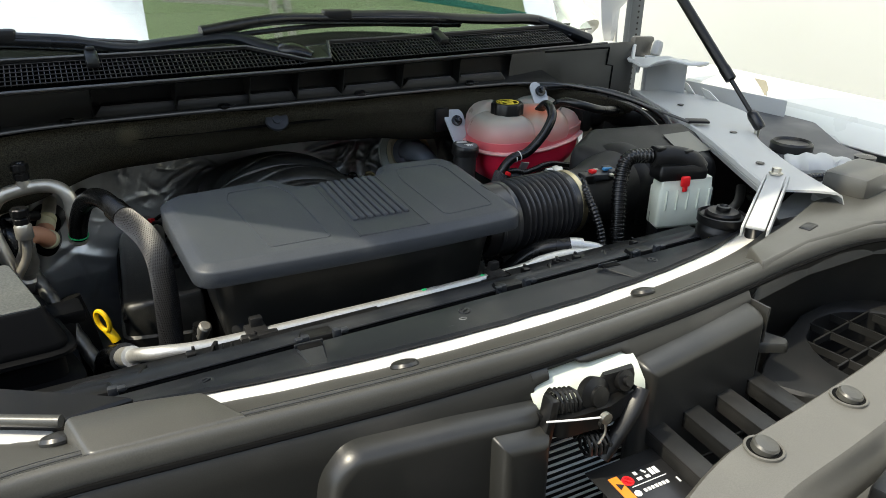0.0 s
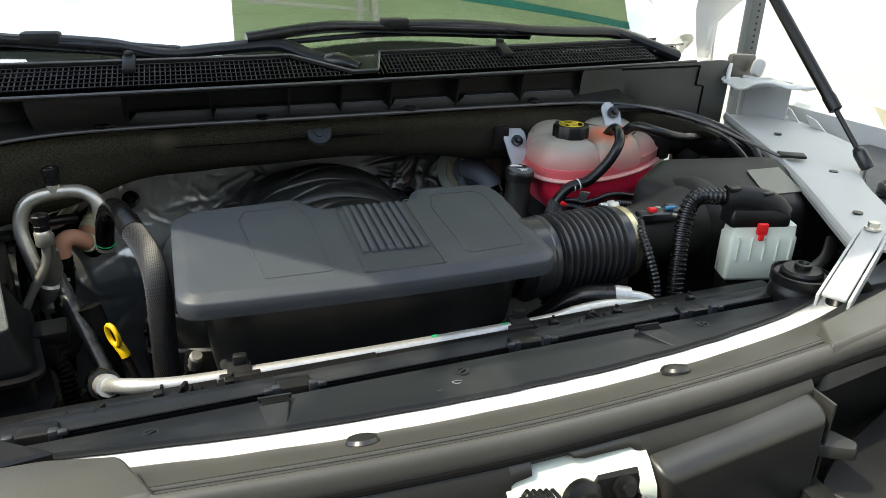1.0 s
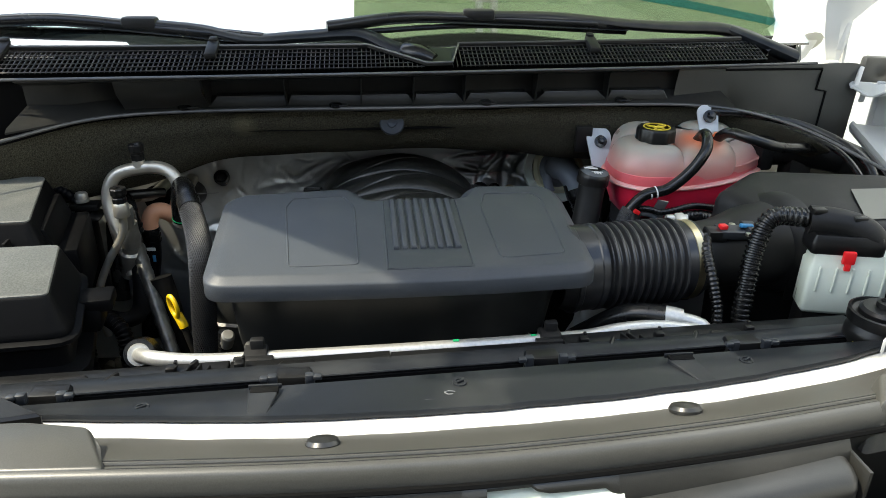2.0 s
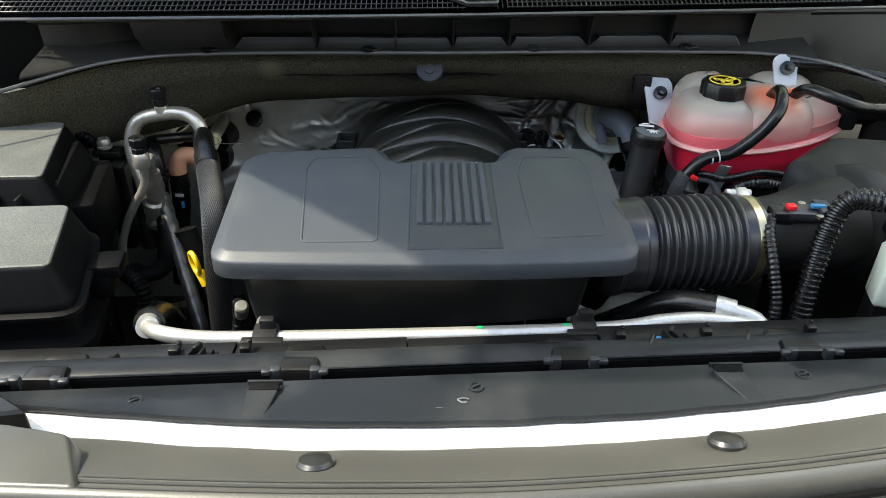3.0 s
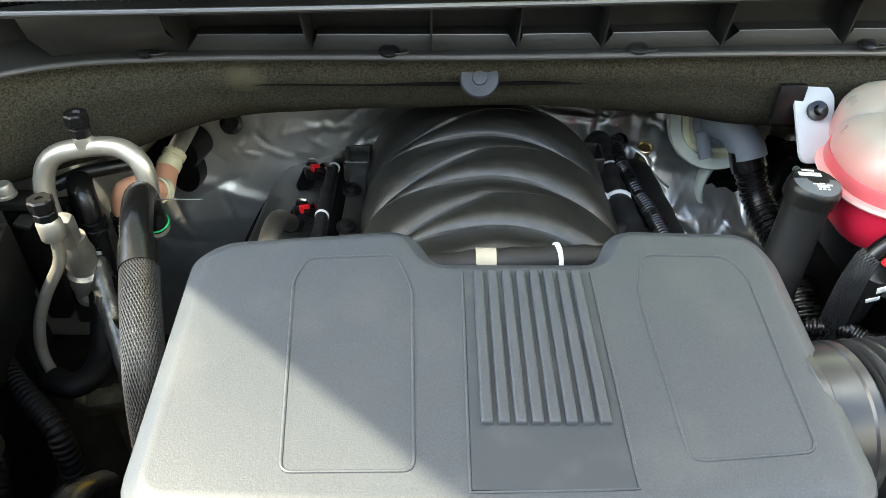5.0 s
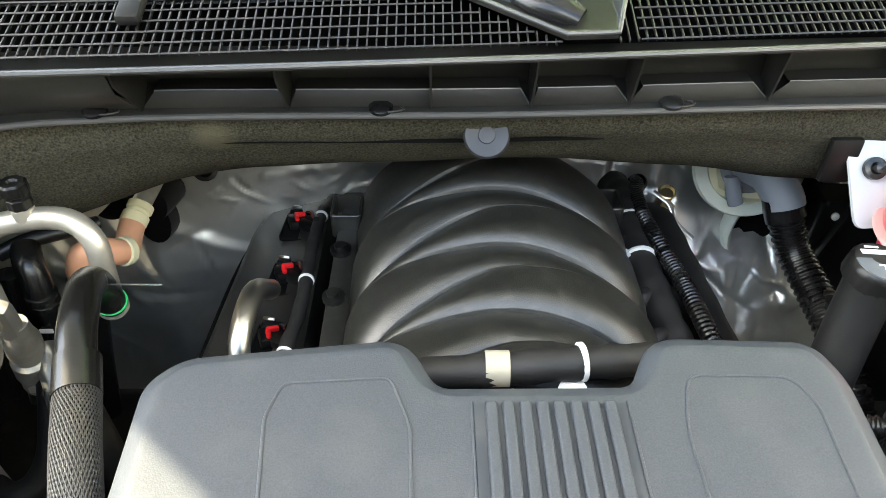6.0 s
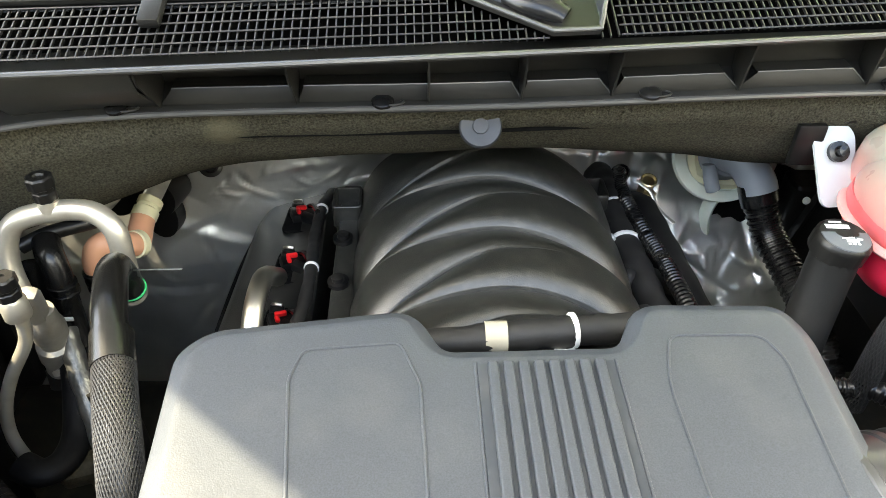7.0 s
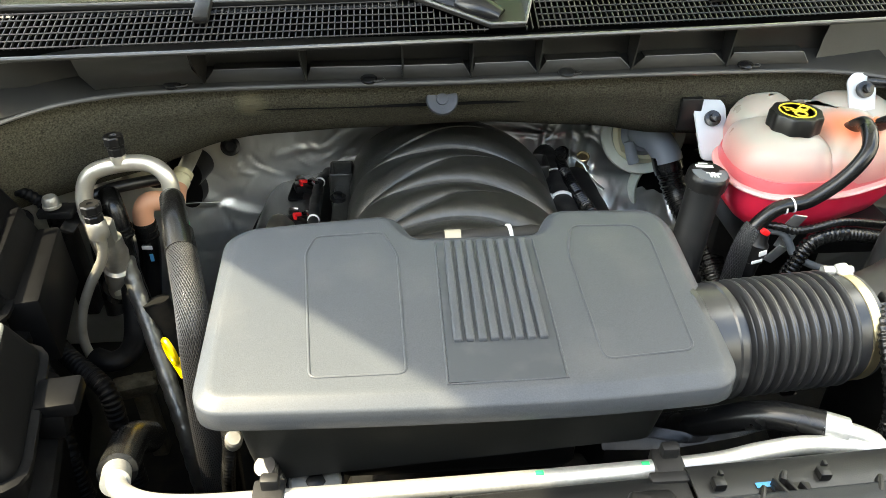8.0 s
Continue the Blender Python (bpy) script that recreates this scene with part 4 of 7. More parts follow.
lathe(bm, sc + Vector((-0.022, 0.004, 0.0)), (1, -0.05, 0), [(0.0, 0), (0.006, 0), (0.006, 0.012), (0.004, 0.013), (0.004, 0.026), (0.0062, 0.027), (0.0062, 0.034), (0, 0.034)], 12)
part("clamp_screw", bm, "alu", duct, "bright clamp screw")
part("sensor_tube", turned(B - ax * 0.01, (B2 := Vector((0.57, 0.112, 1.102)) - B).normalized(), [(0.052, 0), (0.055, 0.002), (0.055, 0.06), (0.058, 0.085), (0.066, 0.12), (0.07, 0.16)], 48), "black_matt", duct)

# ---- air filter box ----
airbox = thing("air_filter_box", (0.68, 0.12, 0.75), "black plastic air filter box with sloping lid", "air box")
AB = rounded([(0.505, 0.185), (0.545, 0.085), (0.755, 0.0), (0.84, 0.14), (0.85, 0.215), (0.60, 0.255)], [0.02, 0.03, 0.03, 0.03, 0.03, 0.03], 5)
slope = lambda x, y, z: z - (0.03 * max(0.0, (0.2 - y)) / 0.2 + 0.012 * max(0.0, (0.62 - x) / 0.1) if z > 1.12 else 0)
part("lid", solid(AB, [(0.0, 1.06), (-0.004, 1.062), (-0.004, 1.07), (0.0, 1.073), (0.004, 1.165), (0.008, 1.177), (0.016, 1.184), (0.028, 1.1865)], slope), "black_matt", airbox)
part("body", solid(inset(AB, 0.012), [(0.03, 0.76), (0.01, 0.78), (0.0, 1.06)]), "black", airbox)
part("inlet_dome", turned((0.575, 0.12, 1.10), (-0.9, -0.32, 0.12), [(0.085, -0.03), (0.082, 0.0), (0.07, 0.014), (0.058, 0.018)], 40), "black_matt", airbox)
bm = bmesh.new()
rows = [[(x, y, slope(x, y, 1.1878)) for x in span(0.70 + (y - 0.06) * 0.35, 0.78 + (y - 0.06) * 0.3, 5)] for y in span(0.055, 0.15, 5)]
part("sticker", sheet(bm, rows, 0.001), "sticker", airbox, "pale grey blank sticker")
for x in (0.6, 0.68):
    part("latch", boxes(((x, 0.052 - (x - 0.6) * 0.36, 1.055), (0.02, 0.008, 0.05), 0.003)), "black", airbox)

# airflow sensor with its plug
maf = thing("airflow_sensor", (0.475, 0.055, 1.13), "black airflow sensor with red lock and blue tab", "sensor")
part("body", boxes(((0.485, 0.055, 1.150), (0.06, 0.026, 0.014), 0.003, (8, 6, 6)), ((0.512, 0.058, 1.155), (0.022, 0.03, 0.01), 0.002, (8, 6, 6))), "disc", maf)
part("plug", boxes(((0.452, 0.05, 1.15), (0.034, 0.022, 0.018), 0.003, (8, 6, 6))), "black", maf)
part("lock_tab", boxes(((0.463, 0.05, 1.162), (0.012, 0.012, 0.007), 0.002)), "red", maf, "red lock tab")
part("tab", boxes(((0.503, 0.055, 1.16), (0.022, 0.008, 0.006), 0.002, (0, 6, 6))), "blue", maf, "blue tab")
for dx, dy in ((0.49, 0.074), (0.498, 0.036)):
    part("screw", turned((dx, dy, 1.152), (0, 0, 1), [(0.005, 0), (0.005, 0.004), (0, 0.005)], 12), "steel", maf)
part("conduit", corrugated([(0.437, 0.047, 1.148), (0.428, 0.02, 1.135), (0.43, -0.01, 1.10), (0.436, -0.03, 1.05), (0.43, -0.04, 0.98)], 0.0085, 0.005), "rubber", maf)

# ---- coolant tank ----
tank = thing("coolant_tank", (0.55, 0.40, 1.02), "translucent white coolant tank half full of pink liquid", "coolant tank")
TK = rounded([(0.393, 0.345), (0.43, 0.304), (0.53, 0.302), (0.64, 0.345), (0.725, 0.41), (0.72, 0.46), (0.65, 0.50), (0.60, 0.475), (0.535, 0.515), (0.455, 0.50), (0.393, 0.44)], 0.045, 6)
part("lower_shell", solid(TK, [(0.055, 1.05), (0.04, 1.054), (0.024, 1.066), (0.013, 1.09), (0.007, 1.124)]), "tank_red", tank, "deep red with coolant")
part("seam", solid(TK, [(0.006, 1.124), (-0.001, 1.125), (-0.003, 1.128), (-0.001, 1.131), (0.004, 1.132)]), "tank_seam", tank, "pale pink welded seam")
part("fluid_band", solid(TK, [(0.006, 1.132), (0.004, 1.138), (0.006, 1.15)]), "tank_pink", tank, "pink with coolant behind")


bm = bmesh.new()
for poly, top in (
        ([(0.398, 0.348), (0.435, 0.312), (0.535, 0.31), (0.535, 0.50), (0.455, 0.495), (0.398, 0.43)], 1.202),
        ([(0.505, 0.31), (0.575, 0.318), (0.645, 0.35), (0.645, 0.46), (0.60, 0.475), (0.535, 0.508), (0.505, 0.50)], 1.205),
        ([(0.60, 0.335), (0.66, 0.36), (0.718, 0.408), (0.714, 0.455), (0.655, 0.492), (0.60, 0.475)], 1.188),
        ([(0.41, 0.40), (0.50, 0.40), (0.535, 0.46), (0.53, 0.52), (0.43, 0.51)], 1.214),
        ([(0.545, 0.42), (0.66, 0.41), (0.69, 0.47), (0.65, 0.51), (0.56, 0.525)], 1.214)):
    shell(bm, rounded(poly, 0.05, 6), [(0.002, 1.14), (0.0, 1.155), (0.004, top - 0.032), (0.010, top - 0.02), (0.018, top - 0.011), (0.028, top - 0.005), (0.04, top - 0.001), (0.05, top)])
part("upper_shell", bm, "tank_white", tank)
cap_at = Vector((0.479, 0.383, 1.196))
part("filler_neck", turned(cap_at, (0, 0, 1), [(0.03, -0.01), (0.03, 0.006)], 32), "tank_white", tank)
cap = part("cap", turned(cap_at, (0, 0, 1), [(0.033, 0.004), (0.036, 0.005), (0.036, 0.026), (0.034, 0.0295), (0.03, 0.03), (0, 0.0285)], 72, 9, 0.035), "black", tank, "black fluted pressure cap")
zc = cap_at.z + 0.0296
part("printed_ring", turned((cap_at.x, cap_at.y, zc), (0, 0, 1), [(0.0255, 0), (0.0255, 0.0012), (0.0235, 0.0012), (0.0235, 0)], 40), "yellow_print", cap, "yellow printed ring")
bm = bmesh.new()
for dx, dy, r in ((-0.011, 0.007, 3), (0.0, -0.011, 20), (0.013, 0.008, 4)):
    lathe(bm, (cap_at.x + dx, cap_at.y + dy, zc), (0, 0, 1), [(0.0095, 0), (0.0095, 0.001), (0.006, 0.001), (0.006, 0)], r)
for dy in (-0.002, 0.003):
    box(bm, (cap_at.x + 0.002, cap_at.y + dy, zc + 0.0004), (0.022, 0.0022, 0.0012))
part("printed_signs", bm, "yellow_print", cap, "yellow warning signs")
for x, y, z, tilt in ((0.407, 0.495, 1.168, 0), (0.612, 0.456, 1.228, 0)):
    bm = bmesh.new()
    g = 1.0 if x < 0.5 else 0.8
    pts = rounded([(-0.024, -0.05), (0.02, -0.05), (0.027, 0.02), (0.016, 0.034), (-0.016, 0.034), (-0.027, 0.02)], 0.012, 4)
    shell(bm, [(a * g, b * g * (1.3 if b < 0 else 1.0)) for a, b in pts], [(0, -0.002), (0, 0.002)])
    bmesh.ops.transform(bm, matrix=pose(x, y - 0.005, z - 0.004, 52, 0, 6 if x < 0.5 else -4), verts=bm.verts)
    ear = part("mounting_ear", bm, "ear", tank, "pale mounting ear")
    part("nut", turned((x, y - 0.01, z), (0, -0.8, 0.6), [(0.0125, -0.002), (0.0125, 0.004), (0.007, 0.005), (0.006, 0.014), (0, 0.015)], 18), "rubber", ear, "black push nut")
for x, y in ((0.56, 0.378), (0.596, 0.38)):
    part("stained_nipple", turned((x, y, 1.188), (0.1, -0.35, 1), [(0.022, 0), (0.02, 0.01), (0.01, 0.014), (0.009, 0.026), (0, 0.027)], 20), "orange_stain", tank, "orange-stained hose nipple")
th = part("overflow_hose", piped([(0.56, 0.375, 1.20), (0.557, 0.345, 1.222), (0.547, 0.31, 1.219), (0.536, 0.29, 1.203), (0.512, 0.284, 1.17), (0.474, 0.284, 1.137), (0.43, 0.282, 1.126), (0.398, 0.276, 1.092), (0.387, 0.268, 1.057), (0.38, 0.26, 0.98)], 0.0102), "rubber", tank, "black rubber hose")
part("overflow_hose", piped([(0.596, 0.378, 1.20), (0.607, 0.35, 1.222), (0.632, 0.318, 1.22), (0.668, 0.306, 1.21), (0.71, 0.32, 1.2), (0.78, 0.35, 1.19), (0.86, 0.40, 1.17), (0.93, 0.5, 1.14)], 0.0098), "rubber", tank, "black rubber hose")
ths = part("hose_sleeve", piped([(0.404, 0.278, 1.10), (0.398, 0.276, 1.09), (0.387, 0.268, 1.057), (0.38, 0.26, 0.98)], 0.0122), "rubber", tank)
tagged(part("braid", braided([(0.404, 0.278, 1.10), (0.398, 0.276, 1.09), (0.387, 0.268, 1.057), (0.38, 0.26, 0.98)], 0.0128, 24, 0.13, 0.0009), "braid", ths, "woven strands"), kind="stuff")
part("tray", boxes(((0.55, 0.41, 1.03), (0.22, 0.14, 0.06), 0.008), ((0.55, 0.48, 0.9), (0.2, 0.04, 0.2), 0.005)), "black", tank)
for x in (0.441, 0.452):
    part("hose_tie", turned((x, 0.2835, 1.1285 + (x - 0.441) * 0.25), (1, 0.0, 0.25), [(0.0105, -0.0015), (0.0112, -0.001), (0.0112, 0.001), (0.0105, 0.0015)], 14), "print_white", th)
part("beam_bracket", boxes(((0.395, 0.515, 1.20), (0.075, 0.02, 0.012), 0.003), ((0.375, 0.50, 1.17), (0.035, 0.01, 0.055), 0.003)), "black", tank)

# ---- oil filler ----
oil = thing("oil_filler", (0.34, 0.32, 0.95), "black oil filler neck with printed screw cap", "oil filler")
oc = Vector((0.352, 0.347, 1.13))
part("neck", piped([(0.30, 0.27, 0.93), (0.325, 0.305, 1.0), (0.345, 0.335, 1.09), (0.351, 0.343, 1.13)], 0.025, seg=24), "black_matt", oil)
dirn = Vector((0.08, -0.1, 1))
oc_cap = part("cap", turned(oc, dirn, [(0.027, -0.002), (0.0295, 0.0), (0.0295, 0.014), (0.0285, 0.0195), (0.026, 0.0222), (0, 0.0225)], 60, 20, 0.012), "black", oil)
bm = bmesh.new()
q = Vector((0, 0, 1)).rotation_difference(dirn.normalized())
put = lambda x, y, z=0.0232: oc + q @ Vector((x, y, z))
facet = [(0.026 * math.cos(a), 0.026 * math.sin(a)) for a in span(radians(172), radians(368), 22)]
rows = [[put(x, y, 0.0221) for x, y in facet], [put(x * 0.98, y * 0.98, 0.0232) for x, y in facet], [put(x * 0.5, -0.001 + (y + 0.003) * 0.3, 0.0262) for x, y in facet]]
# Lighter grey than the cap: the facet's reflection is put into the colour.
part("grip_facet", sheet(bmesh.new(), rows, 0.001), "grey", oc_cap, "smooth sloping grip facet")
turn3 = [math.degrees(a) for a in q.to_euler()]
for x, y, w, h2 in ((-0.004, 0.0125, 0.026, 0.006), (-0.004, 0.0195, 0.014, 0.0022)):
    box(bm, put(x, y), (w, h2, 0.0008), 0, turn3)
for x, y, w, h2 in ((0.001, -0.0115, 0.013, 0.0045), (-0.0065, -0.0085, 0.006, 0.0015), (0.0095, -0.0095, 0.006, 0.0016), (0.001, -0.0075, 0.006, 0.0014), (-0.004, -0.0165, 0.003, 0.0016), (0.001, -0.0165, 0.003, 0.0016), (0.006, -0.0165, 0.003, 0.0016)):
    box(bm, put(x, y, 0.0262 - 0.07 * abs(y + 0.004)), (w, h2, 0.001), 0, turn3)
part("printed_marks", bm, "print_white", oc_cap, "white printed marks and oil can sign")

# ---- left side of the bay: refrigerant lines, hoses, fuse boxes ----
ac = thing("refrigerant_line", (-0.49, 0.40, 0.93), "bent aluminium refrigerant lines with black valve caps", "pipe")
big = part("large_tube", piped([(-0.515, 0.36, 0.96), (-0.538, 0.385, 1.04), (-0.55, 0.405, 1.095), (-0.535, 0.415, 1.135), (-0.495, 0.42, 1.148), (-0.45, 0.42, 1.148), (-0.425, 0.41, 1.13), (-0.423, 0.404, 1.09), (-0.4235, 0.402, 1.062), (-0.423, 0.399, 1.048), (-0.421, 0.394, 1.054)], 0.0122), "alu_old", ac)
part("valve_stem", turned((-0.49, 0.42, 1.152), (0, 0, 1), [(0.012, 0), (0.011, 0.012), (0.008, 0.014), (0.008, 0.02)], 18), "alu_old", big)
part("valve_cap", turned((-0.49, 0.42, 1.164), (0, 0, 1), [(0.0095, 0), (0.0118, 0.002), (0.0118, 0.012), (0.0105, 0.013), (0.0105, 0.016), (0.0135, 0.018), (0.0135, 0.029), (0.0115, 0.031), (0.006, 0.0305), (0.0045, 0.028), (0, 0.028)], 48, 8, 0.05), "black", big, "black knurled valve cap")
small = part("small_tube", piped([(-0.497, 0.31, 1.118), (-0.4975, 0.31, 1.09), (-0.503, 0.307, 1.062), (-0.53, 0.30, 1.018), (-0.555, 0.30, 0.965), (-0.564, 0.298, 0.915), (-0.552, 0.29, 0.87)], 0.007), "alu_old", ac)
part("valve_block", turned((-0.497, 0.309, 1.098), (0, 0, 1), [(0.0125, 0), (0.0135, 0.002), (0.0135, 0.022), (0.011, 0.026)], 24), "alu_old", ac)
part("block_plate", boxes(((-0.502, 0.345, 1.068), (0.022, 0.02, 0.085), 0.008, (14, 8, 0))), "alu_dull", ac)
part("union", turned((-0.503, 0.352, 1.052), (-0.2, 0.2, -1), [(0.012, -0.02), (0.015, 0.0), (0.0185, 0.012), (0.0185, 0.03), (0.015, 0.034), (0.015, 0.044), (0.0195, 0.048), (0.0195, 0.072), (0.0165, 0.078), (0.0175, 0.084), (0.0165, 0.09), (0.0175, 0.096), (0.0165, 0.102), (0.0, 0.102)], 24), "alu_dull", ac, "worn pipe union")
part("valve_cap", turned((-0.497, 0.309, 1.123), (0, 0, 1), [(0.0095, 0), (0.0118, 0.002), (0.0118, 0.010), (0.0108, 0.011), (0.0108, 0.014), (0.0132, 0.016), (0.0132, 0.026), (0.0115, 0.028), (0.0045, 0.0275), (0.004, 0.025), (0, 0.025)], 48, 8, 0.05), "black", small, "black knurled valve cap")
part("drier", piped([(-0.455, 0.325, 0.97), (-0.44, 0.31, 0.9), (-0.43, 0.29, 0.82)], 0.02), "shaded_grime", ac)

hz = thing("suction_hose", (-0.36, 0.2, 0.8), "black rubber hose with braided sleeve", "hose")
hp = [(-0.421, 0.393, 1.056), (-0.416, 0.379, 1.088), (-0.404, 0.347, 1.128), (-0.389, 0.307, 1.153), (-0.377, 0.272, 1.162), (-0.366, 0.236, 1.163), (-0.352, 0.195, 1.154), (-0.3375, 0.15, 1.15), (-0.3255, 0.112, 1.141), (-0.318, 0.08, 1.119), (-0.317, 0.061, 1.074), (-0.319, 0.051, 1.015), (-0.322, 0.045, 0.92), (-0.32, 0.04, 0.8)]
part("hose", piped(hp[:7], 0.0158, seg=20), "rubber", hz)
hs = [(-0.3595, 0.218, 1.159)] + hp[6:]
sl = part("sleeve", piped(hs, 0.0165, seg=24, wave=lambda i, n: 1 + 0.012 * math.sin(i * 3.1)), "rubber", hz, "woven black sleeve")
tagged(part("braid", braided(hs, 0.0171), "braid", sl, "woven strands"), kind="stuff")
part("band", piped([(-0.3595, 0.218, 1.1585), (-0.349, 0.185, 1.1535)], 0.0184, seg=24, step=0.003), "rubber", hz)
part("crimp", turned((-0.4225, 0.397, 1.046), (0.12, -0.3, 0.95), [(0.015, 0), (0.0165, 0.003), (0.015, 0.008), (0.0165, 0.013), (0.015, 0.022)], 24), "alu_old", hz, "crimped aluminium collar")
part("crimp_mark", turned((-0.4205, 0.393, 1.0575), (0.12, -0.3, 0.95), [(0.0155, 0), (0.0169, 0.001), (0.0169, 0.0035), (0.0155, 0.0045)], 24), "green_mark", hz, "green printed band")
bm = bmesh.new()
hose(bm, [(-0.408, 0.372, 1.10), (-0.388, 0.352, 1.12), (-0.338, 0.347, 1.124)], 0.0018, seg=6, flat=0.3)
part("tag", bm, "scuff", hz, "thin pale tag strip")

fit1 = thing("heater_hose", (-0.49, 0.5, 0.95), "peach-coloured quick coupling on black heater hoses", "hose")
part("boot", piped([(-0.475, 0.72, 0.99), (-0.481, 0.685, 0.992), (-0.485, 0.668, 0.994)], 0.034, seg=24, flat=0.9), "black", fit1, "black rubber boot")
part("boot", piped([(-0.535, 0.72, 0.99), (-0.54, 0.69, 0.992), (-0.543, 0.672, 0.994)], 0.03, seg=24), "black", fit1, "black rubber boot")
part("boot", piped([(-0.485, 0.71, 0.945), (-0.49, 0.685, 0.948)], 0.028, seg=20, flat=1.3), "black", fit1, "black rubber boot")
part("stub", piped([(-0.466, 0.70, 1.03), (-0.471, 0.655, 1.022), (-0.476, 0.632, 1.015)], 0.0135), "alu_old", fit1)
part("stub", piped([(-0.515, 0.70, 1.03), (-0.522, 0.66, 1.026), (-0.53, 0.60, 1.03), (-0.545, 0.55, 1.045)], 0.012), "alu_old", fit1)
part("collar", turned((-0.4735, 0.634, 1.017), (-0.2, -0.8, -0.35), [(0.0145, 0), (0.0175, 0.002), (0.0175, 0.011), (0.0155, 0.013), (0.0155, 0.017), (0.018, 0.019), (0.018, 0.030), (0.0165, 0.034)], 28), "ivory", fit1, "ivory collar")
PEACH = [(-0.480, 0.613, 1.008), (-0.481, 0.59, 0.998), (-0.4785, 0.565, 0.993), (-0.479, 0.543, 1.006), (-0.494, 0.527, 1.022), (-0.508, 0.519, 1.022), (-0.5165, 0.515, 1.006), (-0.518, 0.513, 0.986)]
part("coupling", piped(PEACH, 0.0168, seg=24), "copper", fit1, "peach plastic elbow")
part("ring", turned((-0.4755, 0.553, 0.999), (-0.3, -0.8, 0.45), [(0.0175, -0.006), (0.0192, -0.005), (0.0192, 0.005), (0.0175, 0.006)], 28), "ivory", fit1, "ivory locking ring")
hh = part("hose", piped([(-0.518, 0.513, 0.991), (-0.519, 0.513, 0.965), (-0.524, 0.515, 0.92), (-0.54, 0.515, 0.84), (-0.55, 0.50, 0.74)], 0.0182, seg=20), "rubber", fit1)
for z in (0.986, 0.974, 0.962):
    part("cuff_ring", turned((-0.5185, 0.513, z), (0.02, 0, 1), [(0.0182, -0.003), (0.0196, -0.002), (0.0196, 0.002), (0.0182, 0.003)], 24), "rubber", hh)
part("print_mark", boxes(((-0.517, 0.4935, 0.95), (0.018, 0.002, 0.007), 0.0008, (-8, 0, -4))), "print_white", hh, "white printed bar")
part("blue_mark", boxes(((-0.514, 0.495, 0.928), (0.006, 0.002, 0.014), 0.0008, (-8, 0, 10))), "blue", hh, "blue paint mark")
h2 = part("hose", piped([(-0.545, 0.475, 1.066), (-0.535, 0.455, 1.060), (-0.529, 0.445, 1.04), (-0.528, 0.44, 1.02), (-0.531, 0.44, 0.98), (-0.522, 0.42, 0.93), (-0.50, 0.39, 0.86)], 0.0165, seg=20), "rubber", fit1)
for z in (1.028, 1.016):
    part("cuff_ring", turned((-0.526, 0.44, z), (0.12, 0, 1), [(0.0165, -0.003), (0.018, -0.002), (0.018, 0.002), (0.0165, 0.003)], 24), "rubber", h2)
part("print_mark", boxes(((-0.5265, 0.4225, 0.985), (0.016, 0.002, 0.006), 0.0008, (-6, 0, 0))), "print_white", h2, "white printed bar")
part("elbow", piped([(-0.575, 0.47, 1.062), (-0.545, 0.485, 1.07), (-0.51, 0.51, 1.066), (-0.485, 0.535, 1.058)], 0.0095, seg=16), "black", fit1, "black branch pipe")
part("tee_foot", piped([(-0.56, 0.45, 1.05), (-0.565, 0.44, 0.99), (-0.56, 0.41, 0.88)], 0.015, seg=16), "rubber", fit1)
single("firewall_plug", turned((-0.401, 0.702, 1.03), (0.1, -0.8, 0.5), [(0.0, -0.03), (0.013, -0.03), (0.013, 0.0), (0.018, 0.002), (0.018, 0.006), (0.012, 0.008), (0.009, 0.0), (0.0, 0.0)], 24), "black", "round black rubber plug in the foil firewall", "plug")

single("foil_wrapped_hose", piped([(-0.504, 0.378, 1.01), (-0.5, 0.37, 1.003), (-0.459, 0.29, 0.931), (-0.418, 0.21, 0.859), (-0.40, 0.17, 0.79), (-0.39, 0.15, 0.68)], 0.0125, wave=lambda i, n: 1 + 0.06 * math.sin(i * 1.7)), "foil_dirty", "hose wrapped in dull soiled silver foil", "hose")

single("drain_elbow", piped([(-0.50, 0.37, 0.985), (-0.492, 0.335, 0.955), (-0.484, 0.29, 0.93), (-0.487, 0.255, 0.928), (-0.505, 0.24, 0.93), (-0.53, 0.25, 0.93)], 0.017, seg=18, flat=0.8), "box_black", "dusty black rubber elbow under the pipe union", "elbow")
single("engine_mount_fitting", boxes(((-0.55, 0.37, 0.75), (0.07, 0.035, 0.03), 0.008, (10, 6, 20)), ((-0.50, 0.39, 0.755), (0.05, 0.025, 0.022), 0.007, (0, -8, 12)), ((-0.585, 0.36, 0.755), (0.03, 0.02, 0.02), 0.006, (0, 20, -10)), ((-0.55, 0.39, 0.59), (0.03, 0.03, 0.32), 0.006)), "rust", "rusty brown cast fitting low in the engine bay", "fitting")

dip = thing("oil_dipstick", (-0.39, 0.2, 0.9), "yellow plastic dipstick loop", "dipstick")
bm = bmesh.new()
dn = Vector((0.75, 0.66, 0.05)).normalized()
du = Vector((0.3, -0.12, -0.92))
du = (du - dn * du.dot(dn)).normalized()
dw = dn.cross(du)
ring = [Vector((-0.408, 0.215, 0.968)) + du * (0.0185 * math.cos(a)) + dw * (0.0125 * math.sin(a)) for a in span(0, 2 * math.pi, 29)]
hose(bm, ring, 0.0042, seg=8, smooth=False)
part("loop", bm, "yellow", dip)
part("stem", piped([(-0.404, 0.217, 0.951), (-0.396, 0.21, 0.938), (-0.393, 0.208, 0.93)], 0.008), "yellow", dip)
